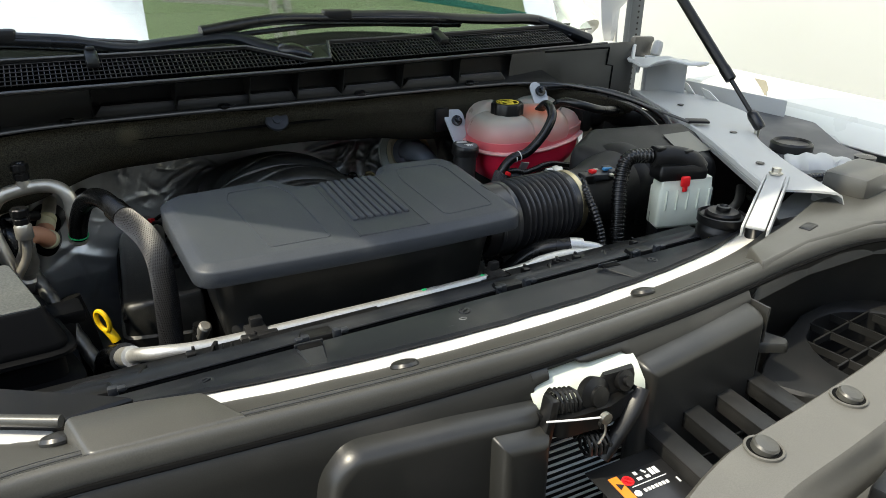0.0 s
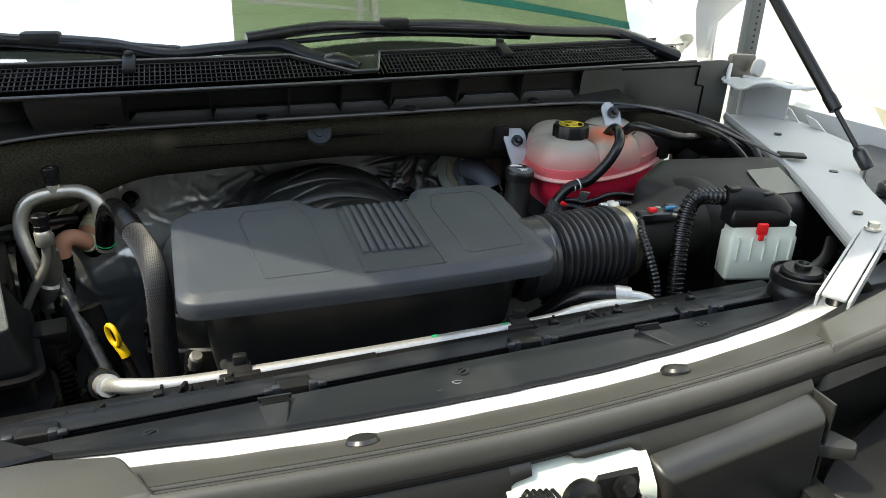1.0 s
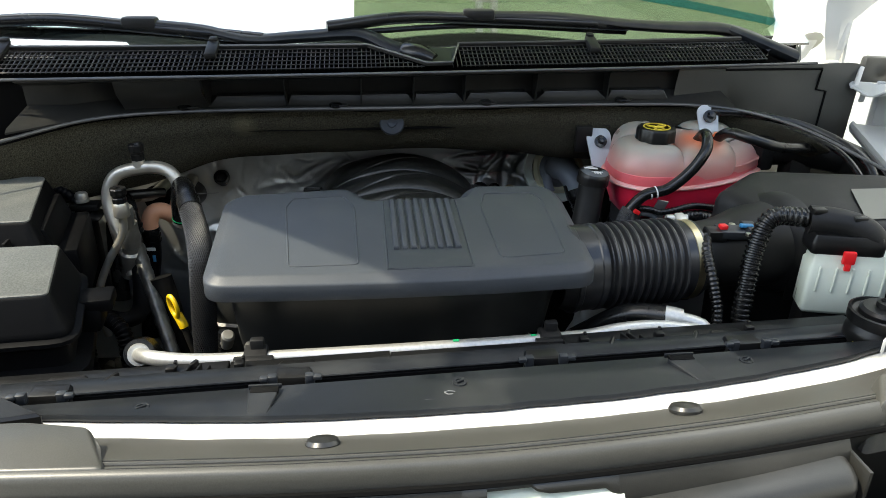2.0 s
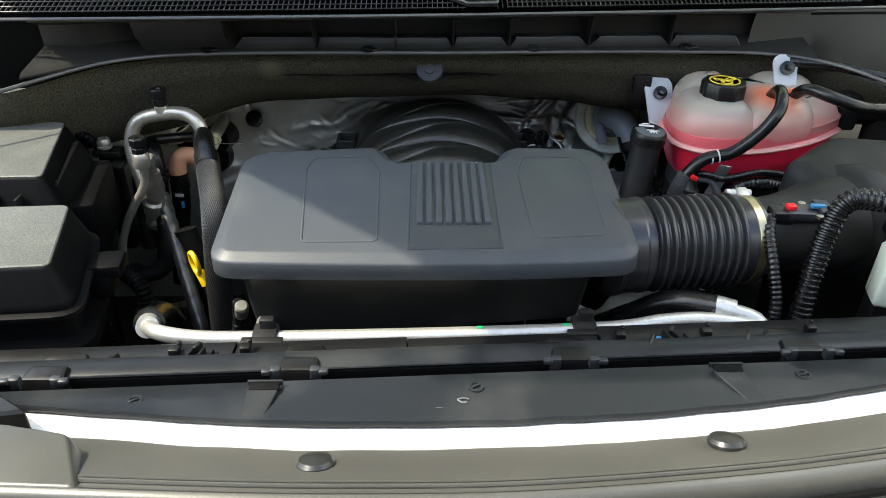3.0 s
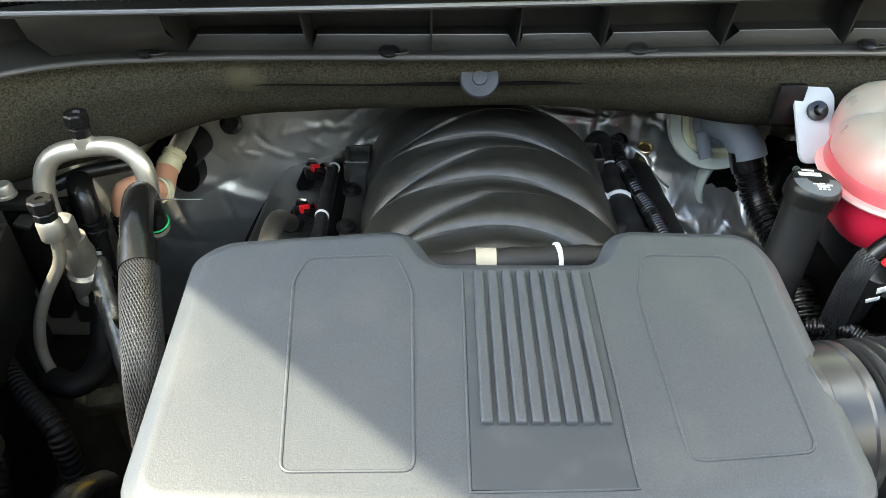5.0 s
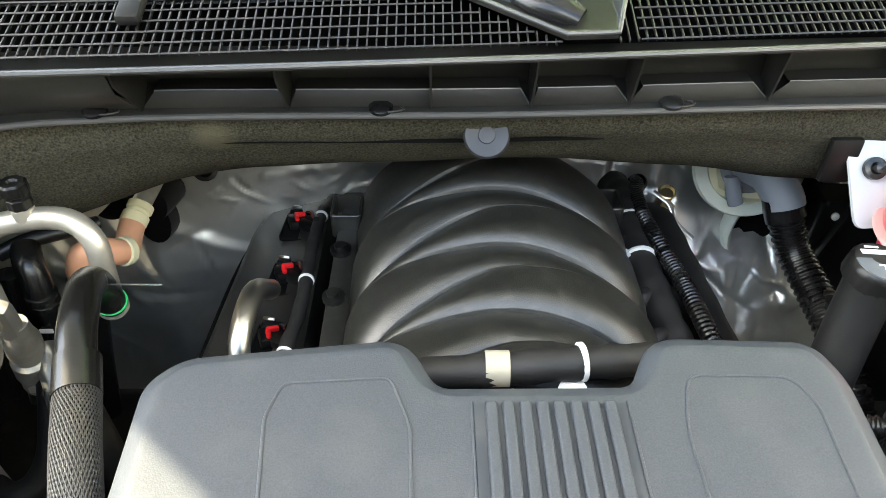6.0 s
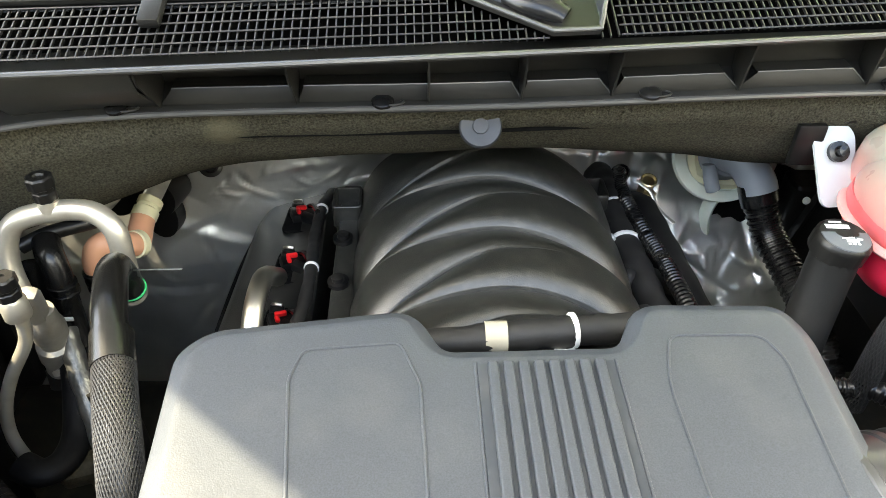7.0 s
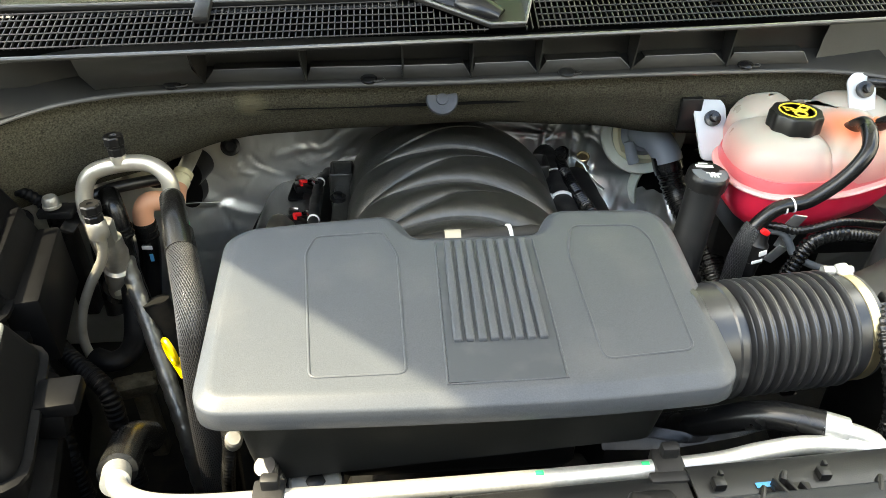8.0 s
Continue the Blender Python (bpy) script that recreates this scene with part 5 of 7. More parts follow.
part("tube", piped([(-0.393, 0.208, 0.93), (-0.37, 0.19, 0.85), (-0.34, 0.16, 0.7)], 0.006), "shaded_grime", dip)

for k, (poly, top, name) in enumerate((
        ([(-0.80, 0.14), (-0.575, 0.15), (-0.63, 0.36), (-0.80, 0.36)], 1.155, "battery_box"),
        ([(-0.74, -0.10), (-0.465, -0.078), (-0.505, 0.075), (-0.74, 0.06)], 1.15, "fuse_box"))):
    o = rounded(poly, 0.012, 4)
    t = thing(name, (-0.65, 0.2 - 0.2 * k, 0.7), "black plastic " + ("battery cover with ribbed skirt" if k == 0 else "fuse box with grained lid"), "battery box" if k == 0 else "fuse box")
    # Lid sides near-black and lid top grey: sun and shade put into the colours.
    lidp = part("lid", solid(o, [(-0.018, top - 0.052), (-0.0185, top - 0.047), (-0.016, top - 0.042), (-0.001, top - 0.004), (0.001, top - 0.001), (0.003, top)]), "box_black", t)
    part("lid_top", solid(inset(o, 0.0015), [(0, top - 0.002), (0.0, top + 0.001), (0.0015, top + 0.0022)]), "fuse_lid", lidp, "grained lid top, sunlight put into its paler grey")
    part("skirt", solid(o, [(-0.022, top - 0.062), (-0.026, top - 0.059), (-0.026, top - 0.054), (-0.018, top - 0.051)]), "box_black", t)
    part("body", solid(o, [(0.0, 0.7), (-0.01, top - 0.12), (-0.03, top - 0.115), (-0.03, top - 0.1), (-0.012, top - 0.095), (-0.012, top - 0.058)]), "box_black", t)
    if k == 0:
        for i in range(6):
            part("skirt_rib", boxes(((-0.78 + i * 0.035, 0.128, top - 0.05), (0.004, 0.02, 0.06), 0.001)), "black", lidp)
        part("side_step", boxes(((-0.567, 0.25, top - 0.105), (0.05, 0.17, 0.1), 0.006, (0, 0, 12)), ((-0.585, 0.25, top - 0.06), (0.03, 0.17, 0.08), 0.006, (0, -18, 12))), "box_black", t)
        part("embossed_mark", boxes(((-0.70, 0.2, top + 0.0025), (0.03, 0.006, 0.002), 0.0005), ((-0.69, 0.24, top + 0.0025), (0.018, 0.004, 0.002), 0.0005)), "fuse_lid", lidp)
    else:
        part("embossed_mark", solid(rounded([(-0.60, -0.02), (-0.56, -0.016), (-0.562, 0.004), (-0.602, 0.0)], 0.006, 4), [(0, top), (0.0005, top + 0.0035), (0.002, top + 0.0035), (0.0025, top + 0.0015)]), "fuse_lid", lidp)
        part("side_lug", boxes(((-0.45, 0.02, 1.09), (0.045, 0.045, 0.02), 0.005, (0, 0, 8)), ((-0.458, 0.02, 1.07), (0.03, 0.05, 0.04), 0.008, (0, 10, 8))), "box_black", t)

# belt pulley and hose below the cover's front edge
pu = thing("belt_pulley", (-0.19, -0.03, 0.9), "black belt pulley with a bright rim below the engine cover", "pulley")
part("rim", turned((-0.19, -0.025, 0.985), (0.1, -0.35, 1), [(0.029, -0.02), (0.031, 0.0), (0.031, 0.006), (0.028, 0.008), (0.026, 0.003), (0.0, 0.003)], 36), "black", pu)
part("bright_ring", turned((-0.19, -0.027, 0.991), (0.1, -0.35, 1), [(0.0275, 0), (0.0285, 0.0025), (0.0265, 0.0035), (0.0255, 0.001)], 36), "alu_dull", pu)
part("hub", turned((-0.19, -0.026, 0.988), (0.1, -0.35, 1), [(0.011, 0), (0.011, 0.006), (0.007, 0.008), (0.0, 0.008)], 6), "black", pu)
part("shaft", piped([(-0.19, -0.02, 0.97), (-0.195, 0.0, 0.9), (-0.2, 0.03, 0.75)], 0.014), "shaded_grime", pu)
single("wire_conduit", corrugated([(-0.235, -0.045, 1.045), (-0.232, -0.035, 1.02), (-0.23, -0.02, 0.97), (-0.235, 0.01, 0.88)], 0.011, 0.0055), "rubber", "black corrugated wire conduit beside the pulley", "conduit", group="wire conduits")
for pts, r in (([(0.17, 0.05, 0.96), (0.20, 0.024, 0.985), (0.235, 0.014, 0.985), (0.266, 0.022, 0.98), (0.258, 0.045, 0.97), (0.24, 0.06, 0.93)], 0.006), ([(0.15, 0.04, 0.95), (0.22, 0.02, 0.972), (0.30, 0.026, 0.978), (0.36, 0.05, 0.96), (0.40, 0.08, 0.9)], 0.008)):
    single("engine_wire", braided(pts, r), "braid", "thin braided wire looped below the intake duct", "wire", group="engine wires")

fi = thing("hose_fitting", (-0.277, 0.0, 1.0), "bright crimped hose fitting beside the engine cover", "fitting")
part("sleeve", turned((-0.279, 0.008, 1.022), (0.25, -0.5, 0.9), [(0.0085, -0.012), (0.0095, -0.004), (0.0085, 0.0), (0.0095, 0.004), (0.0095, 0.016), (0.007, 0.019), (0.0, 0.019)], 20), "alu_dull", fi)
part("hose", piped([(-0.281, 0.013, 1.013), (-0.29, 0.03, 0.98), (-0.30, 0.05, 0.9), (-0.31, 0.06, 0.8)], 0.0085), "rubber", fi)

# ground bolt and small looms at the left rear
gb = thing("ground_bolt", (-0.593, 0.396, 1.07), "white capped bolt on a dark bracket", "bolt")
part("cap", turned((-0.593, 0.396, 1.095), (0, 0, 1), [(0.013, 0), (0.013, 0.004), (0.0115, 0.005), (0.0115, 0.013), (0.009, 0.017), (0.0, 0.018)], 12), "alu_dull", gb)
part("bracket", boxes(((-0.59, 0.40, 1.085), (0.05, 0.03, 0.012), 0.003), ((-0.57, 0.39, 1.07), (0.02, 0.05, 0.006), 0.002, (0, 20, 0)), ((-0.6, 0.42, 0.98), (0.03, 0.03, 0.2), 0.004)), "black", gb)
for pts, r in (([(-0.82, 0.42, 1.10), (-0.74, 0.41, 1.128), (-0.66, 0.41, 1.122), (-0.61, 0.405, 1.095), (-0.60, 0.41, 1.03)], 0.009), ([(-0.66, 0.32, 0.965), (-0.587, 0.258, 0.97), (-0.535, 0.205, 0.97), (-0.478, 0.156, 0.962), (-0.468, 0.14, 0.91), (-0.465, 0.13, 0.80)], 0.013), ([(-0.61, 0.23, 0.95), (-0.56, 0.178, 0.97), (-0.518, 0.111, 0.97), (-0.50, 0.07, 0.94), (-0.49, 0.05, 0.85)], 0.0125)):
    single("wire_conduit", corrugated(pts, r, 0.0055), "box_black", "black corrugated wire conduit", "conduit", group="wire conduits")
single("wire_conduit", corrugated([(-0.283, 0.012, 1.035), (-0.288, 0.015, 1.0), (-0.30, 0.02, 0.94), (-0.31, 0.03, 0.86)], 0.008, 0.005), "rubber", "thin black corrugated wire conduit beside the cover", "conduit", group="wire conduits")

# ---- right rear: foil tunnel side, grommet ring, conduits, sensor ----
ring = thing("steering_grommet", (0.36, 0.70, 0.94), "white foam ring round a grey cable outlet in the firewall", "grommet")
rc = Vector((0.385, 0.712, 1.035))
rd = Vector((-0.1, -0.93, 0.3))
part("foam_ring", turned(rc, rd, [(0.060, 0), (0.079, 0), (0.082, 0.006), (0.079, 0.012), (0.062, 0.012), (0.059, 0.006)], 44), "white_plastic", ring, "dirty white foam ring")
part("inner_foam", turned(rc, rd, [(0.040, 0.0), (0.061, 0.0), (0.061, 0.009), (0.052, 0.015), (0.043, 0.010)], 15, 5, 0.06), "ivory", ring, "torn ivory foam")
part("socket", turned(rc, rd, [(0.0, -0.004), (0.046, -0.004), (0.044, 0.012), (0.034, 0.024), (0.0, 0.024)], 32), "outlet", ring, "grey moulded socket")
part("outlet", piped([rc + Vector((-0.006, -0.005, 0.004)), (0.378, 0.682, 1.047), (0.393, 0.660, 1.046), (0.409, 0.640, 1.026), (0.414, 0.632, 1.012)], 0.027, seg=24), "outlet", ring, "grey moulded outlet")
part("lug", piped([(0.352, 0.682, 1.03), (0.357, 0.672, 1.005), (0.362, 0.668, 0.992)], 0.011, seg=16), "outlet", ring)
arc = [(0.48 + 0.091 * math.cos(a), 0.726, 0.905 + 0.091 * math.sin(a)) for a in span(radians(148), radians(305), 26)]
part("hole_ring", hose(bmesh.new(), arc, 0.0165, seg=12, smooth=False, flat=0.5), "white_plastic", ring, "white rim of a dark opening")
# Black disc laid behind the rim, for the unlit inside of the opening.
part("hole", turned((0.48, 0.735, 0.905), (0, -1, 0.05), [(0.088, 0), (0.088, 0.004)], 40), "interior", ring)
bk = thing("booster_bracket", (0.55, 0.70, 0.85), "glossy black steel bracket beside the cable outlet", "bracket")
part("plate", solid(rounded([(0.495, 0.672), (0.60, 0.655), (0.61, 0.72), (0.50, 0.73)], 0.012, 4), [(0.0, 0.80), (0.0, 0.985), (0.004, 0.99)]), "black", bk)
part("fold", boxes(((0.515, 0.664, 0.93), (0.006, 0.02, 0.12), 0.002, (0, 14, 0)), ((0.56, 0.655, 0.965), (0.07, 0.006, 0.012), 0.002, (0, 18, -9))), "black", bk)
part("rivet", turned((0.512, 0.664, 0.972), (0, -1, 0.2), [(0.006, 0), (0.006, 0.003), (0, 0.005)], 12), "print_white", bk, "white rivet")
single("wire_conduit", corrugated([(0.4125, 0.635, 1.016), (0.421, 0.622, 0.985), (0.434, 0.598, 0.953), (0.446, 0.55, 0.93), (0.455, 0.49, 0.91), (0.462, 0.42, 0.87), (0.47, 0.36, 0.80)], 0.0245, 0.0072, 0.09), "rubber", "thick black corrugated cable conduit", "conduit", group="wire conduits")
single("conduit_cuff", piped([(0.409, 0.641, 1.026), (0.414, 0.632, 1.006), (0.418, 0.626, 0.995)], 0.0272, seg=24), "rubber", "smooth black rubber cuff on the cable conduit", "cuff")
single("wire_conduit", corrugated([(0.240, 0.765, 0.965), (0.236, 0.74, 0.978), (0.225, 0.70, 0.985), (0.222, 0.64, 0.99), (0.232, 0.56, 0.987), (0.241, 0.50, 0.987), (0.248, 0.40, 0.985), (0.262, 0.30, 0.96)], 0.0118, 0.0046, 0.11), "rubber", "black corrugated wire conduit beside the manifold", "conduit", group="wire conduits")
single("conduit_plug", turned((0.2435, 0.757, 0.966), (-0.1, -0.55, 0.75), [(0.0, -0.016), (0.012, -0.014), (0.0145, -0.006), (0.0145, 0.01), (0.011, 0.016), (0.0, 0.017)], 20), "rubber", "black rubber plug at the end of a conduit", "plug")
lm = thing("side_wire_loom", (0.2, 0.5, 0.98), "black tape-wrapped wire bundle beside the manifold", "wire loom")
part("loom", piped([(0.20, 0.80, 0.95), (0.211, 0.73, 0.968), (0.207, 0.645, 0.97), (0.204, 0.55, 0.968), (0.213, 0.45, 0.962), (0.226, 0.35, 0.945), (0.235, 0.28, 0.92)], 0.0225, seg=18, wave=lambda i, n: 1 + 0.05 * math.sin(i * 1.3) + 0.05 * math.sin(i * 0.37)), "tape", lm)
for y, x in ((0.652, 0.207), (0.568, 0.204)):
    part("cable_tie", turned((x, y, 0.969), (0.05, 1, 0.02), [(0.0232, -0.003), (0.0245, -0.002), (0.0245, 0.002), (0.0232, 0.003)], 20), "print_white", lm, "white cable tie")
    part("tie_tail", boxes(((x - 0.0215, y - 0.004, 0.984), (0.009, 0.012, 0.007), 0.002, (0, -40, 10))), "print_white", lm, "white tie head")
for y, r in ((0.50, 0.012), (0.43, 0.010), (0.61, 0.010)):
    part("branch", piped([(0.205, y, 0.965), (0.188, y - 0.012, 0.975), (0.176, y - 0.03, 0.955)], r, seg=12), "tape", lm)
single("heat_sleeve", piped([(0.262, 0.74, 0.93), (0.258, 0.68, 0.965), (0.262, 0.60, 0.968), (0.271, 0.50, 0.96), (0.286, 0.38, 0.94), (0.30, 0.28, 0.90)], 0.0185, seg=16, flat=0.6, wave=lambda i, n: 1 + 0.04 * math.sin(i * 0.8)), "black_matt", "flat black cable sleeve beside the conduit", "sleeve")
se = thing("pressure_sensor", (0.275, 0.7, 0.94), "brass-tipped sensor with bright bent bracket", "sensor")
part("body", turned((0.270, 0.700, 0.985), (0.0, -0.4, 1), [(0.011, -0.04), (0.011, -0.004), (0.0115, -0.002), (0.0115, 0.004), (0.013, 0.006), (0.013, 0.009), (0.0115, 0.010), (0.0095, 0.006), (0.0, 0.006)], 24), "brass", se)
part("nut", turned((0.272, 0.688, 0.972), (0.0, -0.4, 1), [(0.009, -0.012), (0.011, -0.010), (0.011, 0.002), (0.007, 0.004)], 6), "brass", se)
part("bracket", piped([(0.250, 0.698, 0.992), (0.260, 0.690, 0.988), (0.272, 0.682, 0.980), (0.276, 0.668, 0.966), (0.264, 0.648, 0.956)], 0.0045, seg=8, flat=0.5), "alu", se)
part("stay", piped([(0.276, 0.670, 0.967), (0.288, 0.655, 0.957), (0.302, 0.640, 0.95)], 0.0038, seg=8, flat=0.5), "alu", se)
for pts, r in (([(0.50, 0.18, 1.0), (0.47, 0.20, 1.03), (0.43, 0.2, 1.0), (0.40, 0.17, 0.9)], 0.013), ([(0.56, 0.2, 1.02), (0.50, 0.22, 1.05), (0.45, 0.2, 1.02), (0.42, 0.16, 0.95)], 0.011), ([(0.36, 0.27, 1.0), (0.40, 0.25, 1.01), (0.43, 0.21, 0.99), (0.45, 0.15, 0.9)], 0.012)):
    single("wire_conduit", corrugated(pts, r, 0.006), "rubber", "black corrugated conduit under the coolant tank", "conduit", group="wire conduits")
pl = thing("wire_plug", (0.408, 0.27, 1.02), "small black wire plug with white and red bands", "plug")
part("body", turned((0.408, 0.268, 1.05), (0.1, 0, 1), [(0.012, -0.03), (0.012, 0.0), (0.0145, 0.002), (0.0145, 0.03), (0.011, 0.034), (0.009, 0.05), (0, 0.05)], 18), "black", pl)
part("band", boxes(((0.413, 0.2535, 1.072), (0.012, 0.002, 0.008), 0.0008, (0, -12, 12)), ((0.408, 0.2535, 1.058), (0.016, 0.002, 0.005), 0.0008, (0, -12, 8))), "print_white", pl)
part("lock", boxes(((0.412, 0.262, 1.102), (0.012, 0.008, 0.008), 0.002, (0, 30, 0))), "red", pl)
fs = thing("foil_strap", (0.455, 0.29, 1.03), "creased silver foil strap under the coolant tank", "strap")
part("strap", boxes(((0.464, 0.284, 1.102), (0.022, 0.003, 0.03), 0.001, (18, 12, 5)), ((0.459, 0.283, 1.076), (0.02, 0.003, 0.034), 0.001, (-10, 20, -12)), ((0.449, 0.281, 1.05), (0.018, 0.003, 0.032), 0.001, (12, 30, 8))), "foil", fs)
for pts, r in (([(0.42, 0.285, 1.10), (0.438, 0.272, 1.103), (0.458, 0.27, 1.097), (0.484, 0.27, 1.1), (0.528, 0.275, 1.106), (0.60, 0.29, 1.09)], 0.006), ([(0.462, 0.262, 1.02), (0.47, 0.262, 1.048), (0.48, 0.265, 1.07), (0.497, 0.27, 1.083), (0.536, 0.275, 1.086), (0.60, 0.285, 1.07)], 0.0115)):
    single("wire_conduit", corrugated(pts, r, 0.005), "rubber", "black corrugated conduit in front of the coolant tank", "conduit", group="wire conduits")
single("drain_hose", piped([(0.425, 0.285, 1.09), (0.446, 0.276, 1.09), (0.458, 0.272, 1.075), (0.47, 0.268, 1.056), (0.497, 0.262, 1.042), (0.53, 0.262, 1.03)], 0.0055), "grey", "thin grey rubber hose below the coolant tank", "hose")

# brake master cylinder and lines behind the tank
mc = thing("master_cylinder", (0.80, 0.42, 1.05), "black master cylinder with pipes behind the air box", "cylinder")
part("body", piped([(0.74, 0.44, 1.16), (0.80, 0.42, 1.165), (0.87, 0.38, 1.16)], 0.032, seg=20), "black", mc)
part("flange", boxes(((0.73, 0.445, 1.16), (0.03, 0.08, 0.07), 0.008), ((0.8, 0.42, 1.08), (0.05, 0.05, 0.15), 0.01)), "black_matt", mc)
part("pipe", piped([(0.62, 0.46, 1.235), (0.70, 0.43, 1.235), (0.79, 0.37, 1.22), (0.835, 0.27, 1.19), (0.83, 0.2, 1.14)], 0.008), "rubber", mc)
part("pipe", piped([(0.66, 0.50, 1.21), (0.76, 0.45, 1.205), (0.83, 0.34, 1.185), (0.84, 0.24, 1.14)], 0.006), "rubber", mc)

# ---- right: control connector, conduit ----
cn = thing("control_connector", (0.635, 0.0, 1.05), "white control unit connector with black elbow cover", "connector")
part("block", solid(rounded([(0.596, -0.026), (0.70, -0.052), (0.712, -0.016), (0.606, 0.010)], 0.004, 3), [(0.004, 1.026), (0.0, 1.03), (-0.003, 1.034), (-0.003, 1.104), (0.0, 1.108), (0.001, 1.125)]), "white_plastic", cn, "off-white connector block")
part("foot", boxes(((0.64, -0.01, 0.98), (0.08, 0.03, 0.16), 0.005)), "black", cn)
for i in range(5):
    part("ridge", boxes(((0.606 + i * 0.0215, -0.0325 - i * 0.0054, 1.085), (0.003, 0.004, 0.04), 0.001)), "white_plastic", cn)
part("lever", solid(rounded([(0.592, -0.024), (0.686, -0.047), (0.694, -0.008), (0.60, 0.015)], 0.006, 4), [(0.0, 1.122), (-0.002, 1.125), (-0.002, 1.14), (0.003, 1.15)]), "black", cn)
part("elbow", piped([(0.60, 0.012, 1.160), (0.635, -0.002, 1.160), (0.668, -0.018, 1.152), (0.684, -0.026, 1.135)], 0.021, seg=20), "black_matt", cn)
part("clip", boxes(((0.605, 0.0, 1.178), (0.02, 0.012, 0.008), 0.002)), "black", cn)
part("clip", boxes(((0.655, -0.02, 1.172), (0.02, 0.012, 0.008), 0.002)), "black", cn)
part("lock_tab", boxes(((0.638, -0.042, 1.122), (0.018, 0.008, 0.02), 0.003, (0, 0, -13)), ((0.638, -0.043, 1.108), (0.009, 0.006, 0.012), 0.002, (0, 0, -13))), "red", cn, "red lock tab")
part("conduit", corrugated([(0.50, -0.03, 0.95), (0.504, -0.025, 1.00), (0.512, -0.01, 1.06), (0.528, 0.012, 1.12), (0.55, 0.022, 1.16), (0.60, 0.013, 1.162)], 0.0145, 0.0056), "rubber", cn, "black corrugated conduit")

for ob in cn.children:
    ob.location += Vector((-0.034, -0.008, 0.03))

# round hold-down with cables
hd = thing("round_cable_cap", (0.595, -0.15, 1.0), "black round capped cable guide with arm", "cable guide")
part("lower_disc", turned((0.595, -0.15, 1.0), (0, 0, 1), [(0.035, 0), (0.038, 0.07), (0.041, 0.075), (0.041, 0.086), (0.04, 0.09), (0.036, 0.098)], 40), "black", hd)
part("upper_disc", turned((0.595, -0.15, 1.098), (0, 0, 1), [(0.036, 0), (0.042, 0.002), (0.042, 0.016), (0.039, 0.017), (0.037, 0.013), (0.03, 0.012), (0.03, 0.018), (0.026, 0.022), (0.012, 0.023), (0.012, 0.03), (0.008, 0.031), (0.006, 0.027), (0.0, 0.027)], 44), "black", hd)
part("arm", piped([(0.63, -0.135, 1.108), (0.68, -0.11, 1.112), (0.73, -0.07, 1.12)], 0.009, flat=0.6), "black", hd)
part("cable", piped([(0.52, -0.13, 1.06), (0.55, -0.16, 1.045), (0.60, -0.20, 1.05), (0.66, -0.18, 1.06), (0.72, -0.1, 1.07)], 0.008), "rubber", hd)
part("wire", piped([(0.54, -0.175, 1.085), (0.565, -0.2, 1.08), (0.58, -0.215, 1.085)], 0.003), "yellow_print", hd, "loose yellow wire")
part("base", boxes(((0.6, -0.15, 0.95), (0.12, 0.1, 0.1), 0.01)), "black", hd)
for ob in hd.children:
    ob.location += Vector((-0.009, -0.011, 0.015))

# ---- right fender structure ----
fe = thing("fender_apron", (0.95, 0.2, 1.0), "white inner fender with rail and flanges, its paint darkened for shade", "fender")
bm = bmesh.new()
INNER = [(-0.30, 0.575), (-0.20, 0.632), (-0.165, 0.652), (-0.10, 0.688), (-0.03, 0.728), (0.085, 0.792), (0.23, 0.861), (0.56, 1.0)]
OUTER = [(0.0, 0.74, -0.27), (0.2, 0.80, -0.14), (0.36, 0.845, -0.06), (0.58, 0.935, 0.075), (0.8, 1.10, 0.24), (1.0, 1.16, 0.50)]
rows = []
for t in span(0, 1, 24):
    y = -0.19 + 0.75 * t
    xi, xo, yo = curve1(INNER, y), curve1([(a, b) for a, b, c in OUTER], t), curve1([(a, c) for a, b, c in OUTER], t)
    mid = lambda k: (xi + (xo - xi) * k, y + (yo - y) * k)
    rows.append([(xi + 0.004, y - 0.001, 1.165), (xi, y, 1.176), (xi + 0.003, y, 1.183), (xi + 0.010, y + 0.002, 1.1845), (xi + 0.013, y + 0.003, 1.179), (*mid(0.3), 1.178), (*mid(0.65), 1.180), (*mid(0.93), 1.179), (xo, yo, 1.174), (xo + 0.012, yo - 0.006, 1.145), (xo + 0.25, yo - 0.03, 1.14)])
part("rail", sheet(bm, rows, 0.004), "white_shaded", fe)
bm = bmesh.new()
ys = span(0.75, -0.35, 14)
rows = [[(1.245 + dx + 0.03 * y, y, z) for y in ys] for dx, z in ((-0.03, 1.13), (0.0, 1.168), (0.012, 1.174), (0.024, 1.168), (0.036, 1.168), (0.044, 1.178), (0.09, 1.186), (0.18, 1.198), (0.25, 1.19))]
rows += [[(1.54, y, 1.1) for y in ys], [(1.54, y, 0.6) for y in ys]]
part("outer_fender", sheet(bm, rows, 0.003), "white", fe, "white outer fender")
part("front_leg", boxes(((1.0, -0.2, 1.05), (0.4, 0.06, 0.2), 0.01)), "white_shaded", fe)
# Flat dark grey panel over the pale floor beside the rail.
part("dark_grey_sheet", solid(rounded([(1.13, 0.31), (1.085, 0.215), (0.925, 0.055), (0.89, -0.02), (0.93, -0.055), (1.017, -0.115), (1.083, -0.094), (1.102, -0.019), (1.235, 0.147), (1.235, 0.302)], 0.02, 4), [(0, 1.13), (0.001, 1.155), (0.004, 1.159)]), "liner", fe, "dark grey panel")
